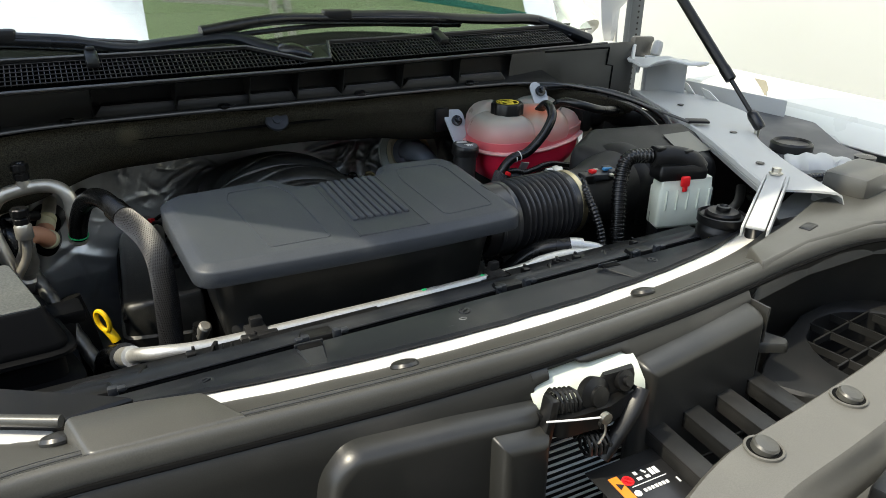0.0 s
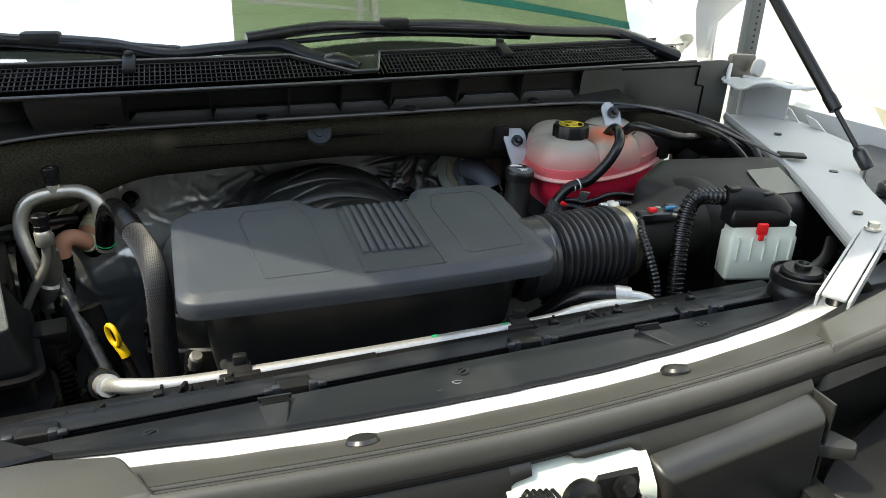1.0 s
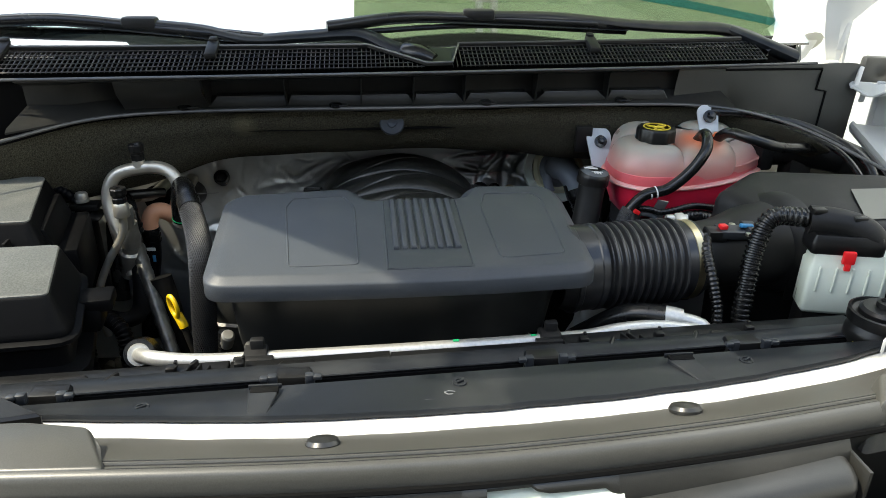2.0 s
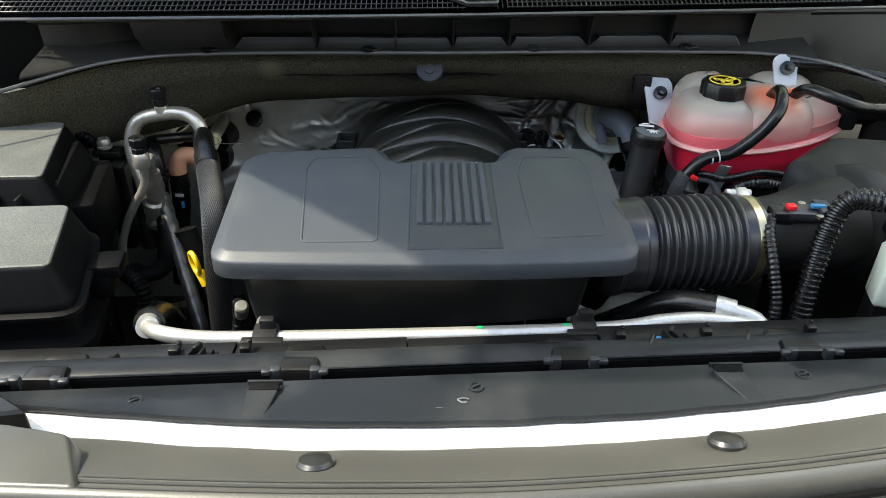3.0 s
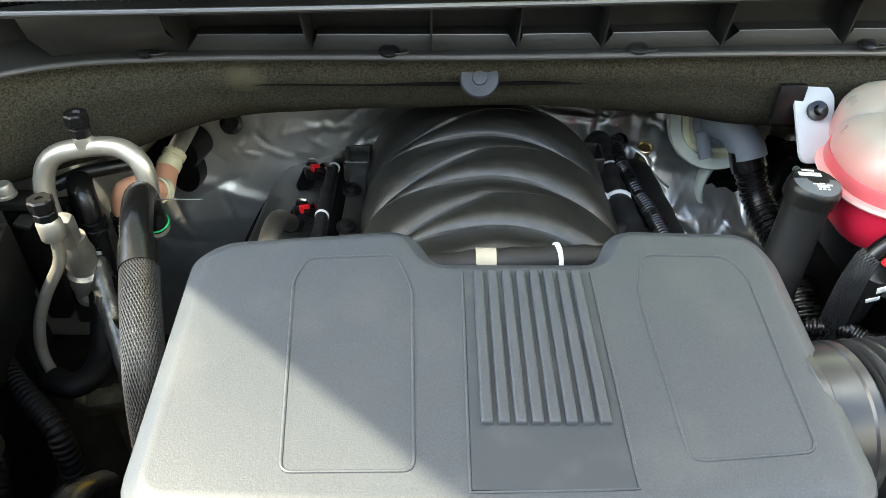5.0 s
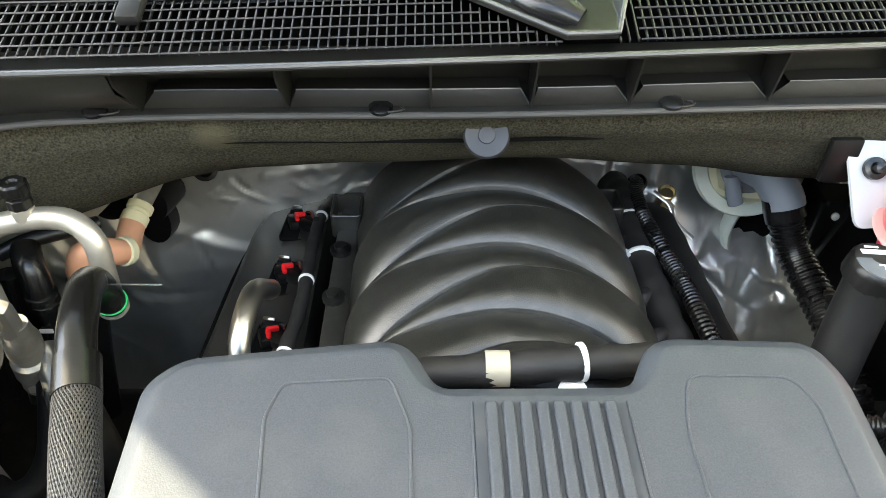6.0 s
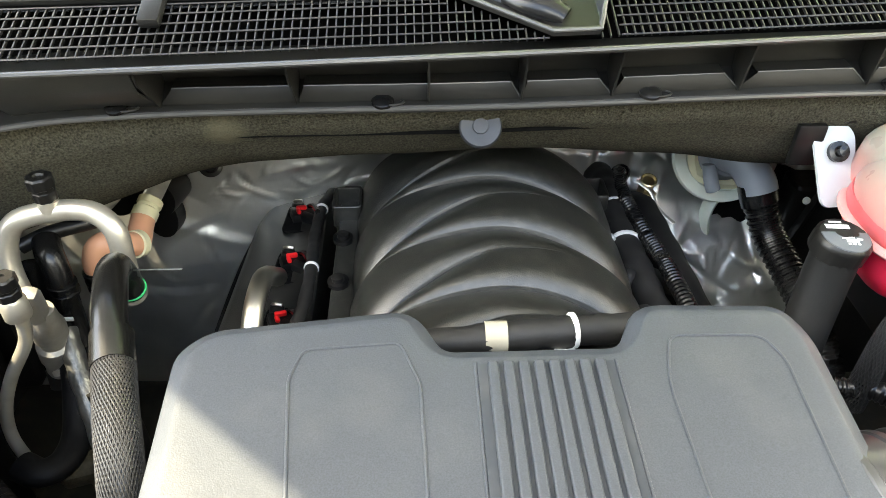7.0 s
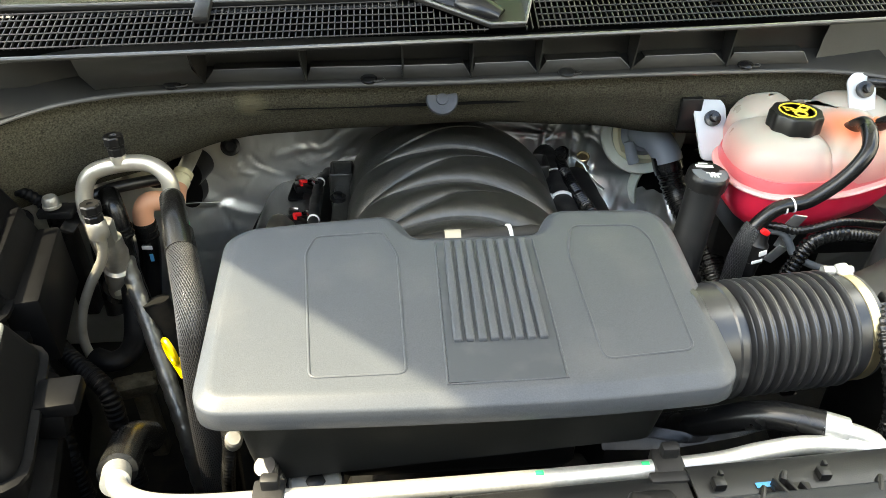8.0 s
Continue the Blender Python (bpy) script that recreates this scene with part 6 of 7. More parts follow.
part("filler_cap", turned((0.952, -0.003, 1.152), (0, 0, 1), [(0.036, -0.02), (0.036, 0.004), (0.043, 0.005), (0.043, 0.024), (0.038, 0.028), (0.034, 0.023), (0, 0.022)], 40), "black", fe, "round black filler cap")
part("cap_loop", turned((0.912, 0.012, 1.158), (0, 0, 1), [(0.012, 0), (0.012, 0.006), (0, 0.006)], 16), "black", fe)
part("bumper_stop", turned((0.955, -0.163, 1.165), (0, 0, 1), [(0.03, 0), (0.03, 0.006), (0.018, 0.01), (0.02, 0.024), (0.0, 0.026)], 24), "rubber", fe, "black rubber stop")
part("white_bag", piped([(0.885, -0.045, 1.145), (0.92, -0.085, 1.155), (0.955, -0.12, 1.152), (0.94, -0.19, 1.145)], 0.042, flat=0.5, wave=lambda i, n: 1 + 0.12 * math.sin(i * 1.3)), "white_shaded", fe, "white folded sealing strip")
bm = bmesh.new()
leaf = rounded([(0.334, 1.152), (0.379, 1.15), (0.368, 1.183), (0.42, 1.215), (0.372, 1.217), (0.355, 1.197), (0.362, 1.186)], 0.004, 3)
shell(bm, leaf, [(0.0, 0.0), (0.0, 0.002)])
bmesh.ops.transform(bm, matrix=Matrix(((0.25, 0, 1, 1.215), (1, 0, 0, 0), (0, 1, 0, 0), (0, 0, 0, 1))), verts=bm.verts)
part("edge_tab", bm, "paper_tape", fe, "loose end of beige masking tape")
part("rail_tab", boxes(((0.872, 0.19, 1.188), (0.05, 0.03, 0.006), 0.002, (0, 0, -30))), "black_matt", fe)
for x, y in ((0.96, 0.36), (0.86, 0.10), (0.72, -0.09)):
    part("rail_hole", turned((x + 0.03, y, 1.1805), (0, 0, 1), [(0.008, 0), (0.008, 0.0015), (0, 0.0015)], 14), "black", fe)
part("rear_gusset", boxes(((1.085, 0.525, 1.20), (0.006, 0.12, 0.14), 0.002, (0, 0, 24)), ((1.058, 0.575, 1.20), (0.012, 0.008, 0.14), 0.002)), "white_shaded", fe)
part("gusset_hole", turned((1.1045, 0.518, 1.2), (-0.91, -0.41, 0), [(0.0075, -0.006), (0.0075, 0.0045), (0, 0.0045)], 16), "interior", fe)
# White plates in the shape of sunlit patches on the grey inner wall.
for a in ([(0.50, 1.21), (0.47, 1.205), (0.415, 1.15), (0.455, 1.15)], [(0.42, 1.205), (0.385, 1.20), (0.30, 1.145), (0.375, 1.14)]):
    bm = bmesh.new()
    shell(bm, rounded(a, 0.005, 3), [(0.0, 0.0), (0.0, 0.003)])
    bmesh.ops.transform(bm, matrix=Matrix(((0.1, -0.35, 1, 1.495), (1, 0, 0, 0), (0, 1, 0, 0), (0, 0, 0, 1))), verts=bm.verts)
    part("sun_patch", bm, "white", fe)
part("rear_wall", boxes(((1.19, 0.42, 1.145), (0.006, 0.40, 0.11), 0.002, (0, 0, 6))), "white_shaded", fe)
bm = bmesh.new()
flange = rounded([(0.975, 0.565), (0.992, 0.505), (0.985, 0.462), (1.012, 0.435), (1.04, 0.402), (1.10, 0.385), (1.12, 0.45), (1.07, 0.49), (1.085, 0.55), (1.05, 0.585)], [0.01, 0.02, 0.01, 0.012, 0.02, 0.01, 0.02, 0.02, 0.01, 0.01], 4)
shell(bm, flange, [(0.0, 1.262), (-0.001, 1.265), (0.002, 1.269)], lambda x, y, z: z + 0.012 * math.sin(y * 40) * math.sin(x * 30) + 0.06 * (0.5 - y))
part("rear_flange", bm, "white", fe, "white wavy sealing flange")
part("flange_tab", boxes(((1.003, 0.545, 1.245), (0.012, 0.006, 0.03), 0.002, (10, 0, 0))), "white_shaded", fe)
part("flange_knob", boxes(((1.10, 0.585, 1.285), (0.03, 0.03, 0.045), 0.012, (0, 20, 20))), "white_shaded", fe)

st = thing("gas_strut", (0.96, 0.11, 1.17), "black gas strut holding the hood open", "strut")
s0, s1 = Vector((0.947, 0.085, 1.196)), Vector((0.86, 0.50, 1.636))
sd = (s1 - s0).normalized()
part("ball_socket", turned(s0 - sd * 0.012, sd, [(0.0, 0), (0.011, 0.002), (0.0125, 0.01), (0.0125, 0.035), (0.009, 0.045), (0.005, 0.048)], 20), "rubber", st)
part("rod", turned(s0, sd, [(0.005, 0.03), (0.005, 0.135)], 14), "black", st)
part("cylinder", turned(s0, sd, [(0.007, 0.116), (0.0125, 0.119), (0.0128, 0.146), (0.0112, 0.156), (0.0112, 0.56), (0.005, 0.6)], 24), "black", st)
part("ball_stud", turned((0.947, 0.085, 1.15), (0, 0, 1), [(0.012, 0), (0.012, 0.006), (0.006, 0.008), (0.006, 0.04)], 14), "steel", st)

hg = thing("hood_hinge", (1.0, 0.69, 1.27), "cream-white painted hood hinge arm", parent=truck)
bm = bmesh.new()
rows = [[(a, y, z), (a * 0.55 + b * 0.45, y - 0.012, z), (b, y, z)] for a, b, y, z in ((0.996, 1.03, 0.69, 1.275), (0.992, 1.025, 0.685, 1.30), (0.973, 1.032, 0.68, 1.35), (0.962, 1.029, 0.675, 1.39), (0.952, 1.062, 0.67, 1.425), (0.945, 1.11, 0.655, 1.47), (0.95, 1.16, 0.60, 1.55))]
part("arm", sheet(bm, rows, 0.005), "white", hg)
# Second box: white strip in place of a slot showing the bright wall.
part("flange_and_slot_strip", boxes(((1.03, 0.70, 1.35), (0.005, 0.04, 0.12), 0.002, (0, -4, 0)), ((1.012, 0.672, 1.35), (0.016, 0.004, 0.06), 0.0015, (0, 8, 0))), "white", hg)
part("foot", boxes(((1.03, 0.68, 1.275), (0.10, 0.05, 0.01), 0.003), ((0.99, 0.66, 1.285), (0.03, 0.02, 0.03), 0.004)), "white", hg)
cc = thing("cowl_corner_cover", (0.93, 0.72, 1.30), "white plastic corner cover with a small louvre", "cover")
bm = bmesh.new()
rows = []
for a, b in (((0.912, 0.70, 1.284), (0.926, 0.70, 1.284)), ((0.885, 0.71, 1.304), (0.957, 0.71, 1.303)), ((0.90, 0.78, 1.325), (0.982, 0.72, 1.335)), ((0.94, 0.90, 1.345), (0.975, 0.75, 1.372)), ((0.99, 1.0, 1.375), (0.985, 0.85, 1.41)), ((1.03, 1.12, 1.41), (1.01, 0.98, 1.45))):
    a, b = Vector(a), Vector(b)
    rows.append([a.lerp(b, k) + Vector((-0.004, -0.018, 0.012)) * math.sin(math.pi * k) for k in span(0, 1, 7)])
part("shell", sheet(bm, rows, 0.004), "white", cc)
part("rear_edge", piped([(0.905, 0.79, 1.325), (0.945, 0.905, 1.345), (0.995, 1.005, 1.375), (1.035, 1.125, 1.41)], 0.006), "black", cc, "dark rubber edge")
part("louvre", boxes(((0.915, 0.694, 1.309), (0.035, 0.004, 0.032), 0.001, (-20, 0, 0)), *[((0.902 + i * 0.0065, 0.691, 1.309), (0.0022, 0.004, 0.042), 0, (-20, 0, 0)) for i in range(5)]), "grey", cc, "grey louvre")

# ---- wipers ----
for k, (head, tip, end) in enumerate((
        ((0.163, 0.603, 1.402), (-0.14, 0.549, 1.384), (0.478, 0.604, 1.382)),
        ((-0.49, 0.566, 1.389), (-0.82, 0.575, 1.385), (-0.26, 0.532, 1.364)))):
    w = thing("windscreen_wiper", (head[0], head[1], 1.33), "black wiper arm and blade resting at the glass foot", "wiper", group="windscreen wipers")
    if k == 0:
        part("arm", piped([(0.79, 0.575, 1.336), (0.76, 0.60, 1.355), (0.692, 0.622, 1.373), (0.58, 0.612, 1.378), (0.476, 0.606, 1.384), (0.32, 0.612, 1.398), head], 0.017, flat=0.6, wave=lambda i, n: 1.35 - 0.6 * i / n), "black", w)
        part("pivot_cover", piped([(0.84, 0.575, 1.322), (0.78, 0.585, 1.345), (0.71, 0.62, 1.372)], 0.026, flat=0.55, wave=lambda i, n: 1.2 - 0.4 * i / n), "panel", w)
    else:
        part("arm", piped([(0.03, 0.505, 1.337), (-0.017, 0.525, 1.35), (-0.082, 0.555, 1.37), (-0.184, 0.545, 1.367), (-0.285, 0.532, 1.364), (-0.38, 0.556, 1.379), head], 0.0185, flat=0.6, wave=lambda i, n: 1.3 - 0.65 * i / n), "panel", w)
        part("pivot_cap", piped([(0.062, 0.478, 1.334), (0.035, 0.492, 1.342), (0.005, 0.512, 1.347)], 0.02, flat=0.8, wave=lambda i, n: 0.75 + 0.4 * math.sin(math.pi * i / n)), "rubber", w)
    part("head", boxes((head, (0.065, 0.03, 0.022), 0.006, (0, 0, -4))), "black_matt", w)
    part("blade", piped([tip, [(a + b) / 2 + c for a, b, c in zip(tip, head, (0, 0.003, 0.006))], (head[0], head[1], head[2] - 0.008), end], 0.0125, flat=0.95), "rubber", w)
    part("rubber_lip", piped([(tip[0], tip[1] + 0.006, tip[2] - 0.014), (head[0], head[1] + 0.006, head[2] - 0.022), (end[0], end[1] + 0.006, end[2] - 0.014)], 0.006, seg=6), "rubber", w)

# ---- radiator top: aluminium tube, rails, clips, shroud panel ----
tube = thing("radiator_tube", (0.0, -0.09, 1.04), "silver aluminium tube along the radiator top", "pipe")
part("tube", piped([(-0.40, 0.02, 1.0), (-0.392, -0.02, 1.025), (-0.375, -0.065, 1.05), (-0.345, -0.09, 1.06), (-0.30, -0.096, 1.058), (-0.22, -0.094, 1.056), (0.0, -0.088, 1.056), (0.2, -0.08, 1.058), (0.27, -0.072, 1.063), (0.32, -0.066, 1.062), (0.37, -0.068, 1.057), (0.40, -0.074, 1.054)], 0.0098, seg=18), "alu", tube)
part("hose_end", piped([(-0.415, 0.10, 0.93), (-0.408, 0.05, 0.985), (-0.395, -0.01, 1.02), (-0.388, -0.035, 1.034)], 0.02, seg=20), "rubber", tube, "black rubber hose end")
part("ferrule", piped([(-0.391, -0.028, 1.03), (-0.38, -0.058, 1.046)], 0.0145, seg=20, step=0.01), "alu", tube)
part("hose_end", piped([(0.22, 0.06, 0.95), (0.26, 0.015, 1.01), (0.30, -0.018, 1.055), (0.35, -0.046, 1.0665)], 0.0162, seg=20), "rubber", tube, "black rubber hose end")
part("ferrule", piped([(0.345, -0.044, 1.0665), (0.358, -0.049, 1.0655), (0.37, -0.054, 1.064)], 0.0155, seg=20, step=0.006), "alu", tube)
part("end_bend", piped([(0.36, -0.05, 1.065), (0.383, -0.058, 1.062), (0.398, -0.067, 1.058), (0.392, -0.073, 1.055), (0.37, -0.068, 1.056)], 0.0108, seg=18), "alu", tube)
for x, y in ((0.04, -0.0865), (0.147, -0.082)):
    part("paint_mark", boxes(((x, y, 1.066), (0.008, 0.005, 0.002), 0.0006)), "green_mark", tube, "green paint mark")
for x in (-0.222, 0.17):
    y = -0.094 + 0.035 * (x + 0.222)
    bm = boxes(((x, y - 0.003, 1.062), (0.03, 0.034, 0.016), 0.003), ((x + 0.002, y + 0.006, 1.074), (0.018, 0.012, 0.018), 0.003), ((x, y - 0.022, 1.066), (0.05, 0.012, 0.012), 0.002))
    part("clip", bm, "black_matt", tube, "black tube clip")

rad = thing("radiator_shroud", (0.0, -0.2, 0.9), "black plastic radiator top rails with snap clips", "shroud")


def rail_pts(off, z, x0=-0.72, x1=0.62, n=30):
    return [(x, off + sk(x), z) for x in span(x0, x1, n)]


def rail(name, y0, y1, z, material, x0=-0.72, x1=0.62, drop=0.05, label=""):
    bm = bmesh.new()
    sheet(bm, [rail_pts(y0 + 0.002, z - drop, x0, x1), rail_pts(y0, z - 0.002, x0, x1), rail_pts(y0 + 0.003, z, x0, x1), rail_pts(y1 - 0.003, z, x0, x1), rail_pts(y1, z - 0.002, x0, x1), rail_pts(y1, z - drop, x0, x1)], 0.003)
    return part(name, bm, material, rad, label)


rail("rear_rail", -0.147, -0.108, 1.074, "rail", -0.6, -0.25)
rail("rear_rail", -0.146, -0.106, 1.071, "rail", -0.248, -0.05)
rail("rear_rail", -0.146, -0.107, 1.069, "rail", -0.048, 0.18)
rail("rear_rail", -0.147, -0.102, 1.074, "rail", 0.182, 0.6)
rail("middle_rail", -0.182, -0.150, 1.091, "panel", drop=0.004)
# Near-black strip: the shade of the slot before the rail, as colour.
rail("rail_slot_shade", -0.184, -0.181, 1.0885, "interior", drop=0.05)
bm = piped(rail_pts(-0.1825, 1.0905), 0.0016, seg=6, smooth=False)
part("rail_bead", bm, "panel", rad)
part("under_tray", boxes(((-0.05, -0.175, 1.0), (1.3, 0.12, 0.01), 0, (0, 0, 2.8))), "black", rad)
part("core_top", boxes(((-0.02, -0.1, 1.03), (0.9, 0.05, 0.03), 0.004, (0, 0, 2.5))), "shaded_grime", rad)
for x in (-0.43, -0.165, 0.135, 0.40):
    y = -0.2 + sk(x)
    hat = rounded([(x - 0.026, y + 0.006), (x + 0.026, y + 0.006), (x + 0.021, y + 0.034), (x - 0.021, y + 0.034)], 0.004, 3)
    c = part("snap_clip", solid(hat, [(0.0, 1.07), (0.001, 1.092), (0.003, 1.0965), (0.006, 1.0975)]), "black", rad)
    low = rounded([(x - 0.03, y + 0.052), (x + 0.03, y + 0.052), (x + 0.022, y + 0.072), (x - 0.018, y + 0.072)], 0.004, 3)
    part("snap_hat", solid(low, [(0.0, 1.06), (0.001, 1.078), (0.003, 1.082), (0.005, 1.083)]), "black", rad)
    for s in (-1, 1):
        part("clip_foot", boxes(((x + s * 0.021, y + 0.001, 1.1), (0.011, 0.009, 0.014), 0.002), ((x + s * 0.03, y - 0.002, 1.104), (0.01, 0.008, 0.006), 0.002)), "disc", c, "grey clip foot")
for x in (-0.28, 0.27):
    y = -0.150 + sk(x)
    bm = boxes(*[((x + i * 0.0115 - 0.012, y - 0.002 * i, 1.085), (0.003, 0.03 - 0.004 * (i == 2), 0.011), 0.001, (0, 0, -14 if x < 0 else 20)) for i in range(3)], ((x, y, 1.081), (0.036, 0.024, 0.005), 0.001), ((x - 0.006, y + 0.016, 1.085), (0.005, 0.012, 0.012), 0.001, (0, 0, -30)))
    part("loom_holder", bm, "black", rad)
for x in (-0.315, -0.235, 0.205, 0.31, 0.44):
    part("hook", boxes(((x, -0.128 + sk(x), 1.078), (0.012, 0.012, 0.01), 0.002), ((x + 0.004, -0.12 + sk(x), 1.081), (0.004, 0.006, 0.008), 0.001)), "black", rad)
for x in (-0.375, 0.35, 0.235):
    y = -0.152 + sk(x)
    part("hook", boxes(((x, y, 1.086), (0.006, 0.022, 0.012), 0.003, (0, 0, -30))), "black", rad)
# Thin blue strip: the bluish reflection on the rail, put in as colour.
part("blue_sheen", boxes(((0.25, -0.12, 1.0755), (0.018, 0.006, 0.001), 0.0005, (0, 0, 3))), "blue", rad, "blue strip painted in for a bluish sheen")
part("bolt_hole", turned((0.005, -0.132, 1.0695), (0, 0, 1), [(0.004, 0), (0.004, 0.0012), (0, 0.0012)], 14), "alu", rad, "bright bolt head")

# front white cross member and the shroud panel over it
FRONT = [(-0.62, -0.215), (-0.53, -0.262), (-0.44, -0.294), (-0.33, -0.306), (-0.22, -0.317), (-0.137, -0.3215), (-0.02, -0.322), (0.15, -0.315), (0.26, -0.304), (0.43, -0.277), (0.525, -0.253), (0.6, -0.225), (0.66, -0.195)]


def fy(x):
    return curve1(FRONT, x)


XS = span(-0.62, 0.66, 90)
bm = bmesh.new()
back = lambda x: -0.213 + sk(x)
wob = lambda x: 0.002 * noise.noise((x * 22, 0.0, 0.5))
rows = [[(x, back(x), 1.055) for x in XS], [(x, back(x), 1.101) for x in XS], [(x, back(x) - 0.004, 1.105) for x in XS], [(x, (back(x) + fy(x)) / 2 + 0.01, 1.109) for x in XS], [(x, fy(x) + 0.028 + wob(x), 1.115) for x in XS], [(x, fy(x) + 0.026 + wob(x), 1.112) for x in XS]]
panel = thing("shroud_panel", (0.0, -0.25, 1.09), "blue-black plastic radiator shroud panel with push pins", "panel")
sp = part("sheet", sheet(bm, rows, 0.003), "panel", panel)
for x0, lean in ((-0.191, 0.0), (0.290, 0.25)):
    y0, y1 = -0.260 + 0.024 * (x0 > 0), fy(x0) + 0.03
    bm = bmesh.new()
    a = [(x0 - 0.016, y0 + 0.016), (x0 - 0.012 + lean * 0.06, y1), (x0 + 0.008 + lean * 0.06, y1), (x0 + 0.016, y0 + 0.018)]
    shell(bm, a, [(0.0, 1.106), (0.0, 1.1115), (0.001, 1.1125)], lambda x, y, z: z + max(0.0, (back(x) - y) - 0.05) * 0.09)
    part("raised_tongue", bm, "panel", sp)
    part("slot", boxes(((x0 + 0.001, y0 + 0.018, 1.1115), (0.03, 0.011, 0.004), 0.001)), "interior", sp)
    part("slot_frame", boxes(((x0 + 0.001, y0 + 0.025, 1.1115), (0.036, 0.003, 0.006), 0.001)), "panel", sp)
for x, y in ((-0.315, -0.258), (0.024, -0.240), (0.37, -0.224)):
    bm = turned((x, y, 1.1075), (0, 0, 1), [(0.0085, 0), (0.008, 0.0022), (0.005, 0.0022), (0.0045, 0.001), (0, 0.001)], 20)
    box(bm, (x, y, 1.1095), (0.011, 0.003, 0.003), 0.001, (0, 0, 30))
    part("push_pin", bm, "panel", sp)
for x, y, r in ((-0.014, -0.277, 0.0075), (0.028, -0.281, 0.009), (0.01, -0.262, 0.005)):
    loop = [(x + r * math.cos(a) * (1 + 0.2 * math.sin(3 * a)), y + 0.6 * r * math.sin(a), 1.1112) for a in span(0.3, 5.6, 18)]
    part("scuff_mark", hose(bmesh.new(), loop, 0.0009, seg=5, smooth=False, flat=0.4), "scuff", sp, "pale scuff ring")

bm = bmesh.new()
rows = [[(x, fy(x) + 0.05, 1.095) for x in XS], [(x, fy(x) + 0.03, 1.106) for x in XS], [(x, fy(x) - 0.02, 1.112) for x in XS], [(x, fy(x) - 0.06, 1.105) for x in XS]]
part("front_cross_member", sheet(bm, rows, 0.02), "white", truck, "white painted front cross member")

# ---- front trim with hood seal ----
trim = thing("front_trim_cover", (0.0, -0.37, 1.08), "grey-black plastic front cover with hood seal and push pins", "trim")
SEAL = [(-0.8, -0.568), (-0.62, -0.448), (-0.51, -0.413), (-0.45, -0.409), (-0.376, -0.412), (-0.2, -0.421), (-0.1, -0.424), (0.05, -0.423), (0.25, -0.407), (0.4, -0.386), (0.53, -0.366), (0.68, -0.356), (0.76, -0.373), (0.9, -0.448)]
sy = lambda x: curve1(SEAL, x)
XT = span(-0.74, 0.88, 110)
bm = bmesh.new()
edge = lambda x: max(fy(x) - 0.0095 + 0.0015 * noise.noise((x * 18, 3.0, 0)), sy(x) + 0.03)
rows = [[(x, edge(x), 1.109) for x in XT], [(x, edge(x), 1.117) for x in XT], [(x, edge(x) - 0.004, 1.1195) for x in XT], [(x, (edge(x) + sy(x) + 0.03) / 2, 1.1345) for x in XT], [(x, sy(x) + 0.03, 1.149) for x in XT]]
top = part("top_sheet", sheet(bm, rows, 0.003), "trim", trim)
bm = bmesh.new()
prof = [(0.031, 1.1262), (0.029, 1.1275), (0.025, 1.1278), (0.0235, 1.126), (0.022, 1.1262), (0.017, 1.129), (0.012, 1.132), (0.008, 1.1315), (0.0045, 1.129), (0.002, 1.122), (0.0005, 1.112), (0.001, 1.105)]
rows = [[(x, sy(x) + d, z + 0.0225) for x in XT] for d, z in prof]
part("hood_seal", sheet(bm, rows, 0.004), "trim", trim, "moulded rubber hood seal")
for d, z in ((0.0272, 1.1502), (0.0232, 1.1489), (0.0135, 1.1536)):
    part("seal_groove", piped([(x, sy(x) + d, z) for x in XT], 0.0006, seg=5, smooth=False), "cavity", trim)
# Black cord in the joint, standing in for the shade below the seal.
part("shadow_gap", piped([(x, sy(x) - 0.002, 1.1315) for x in XT], 0.0032, seg=6, smooth=False), "interior", trim)
for x, y in ((-0.46, -0.336), (-0.121, -0.364), (0.239, -0.343)):
    bm = turned((x, y, 1.1335), (0, 0.42, 1), [(0.016, 0), (0.0165, 0.003), (0.014, 0.0065), (0.006, 0.0085), (0, 0.009)], 28)
    part("push_pin", bm, "cavity", top, "domed push pin")
for poly, zt in (([(-0.452, -0.333), (-0.436, -0.398), (-0.30, -0.405), (-0.331, -0.346), (-0.39, -0.334)], 1.156), ([(0.42, -0.378), (0.55, -0.352), (0.72, -0.345), (0.88, -0.40), (0.90, -0.22), (0.72, -0.235), (0.596, -0.283), (0.45, -0.33)], 1.158)):
    area = sum(a[0] * b[1] - b[0] * a[1] for a, b in zip(poly, poly[1:] + poly[:1]))
    o = rounded(poly if area > 0 else poly[::-1], 0.007, 4)
    part("raised_end", solid(o, [(-0.012, 1.105), (-0.009, 1.120), (-0.001, zt - 0.004), (0.001, zt - 0.001), (0.003, zt)]), "trim", top)
bm = boxes(((0.86, -0.22, 1.17), (0.14, 0.08, 0.05), 0.012, (0, 0, 12)))
part("corner_block", bm, "trim", top)
part("slot", boxes(((0.60, -0.315, 1.1575), (0.035, 0.018, 0.006), 0.003, (0, 0, 15))), "black", top)

# left front corner: white lamp housing edge under the trim
lampl = thing("left_lamp_bracket", (-0.6, -0.22, 1.0), "white painted lamp bracket at the front corner", "bracket")
part("plate", boxes(((-0.58, -0.30, 1.122), (0.22, 0.12, 0.01), 0.003, (0, 0, -22)), ((-0.62, -0.24, 1.0), (0.1, 0.1, 0.22), 0.01)), "white", lampl)
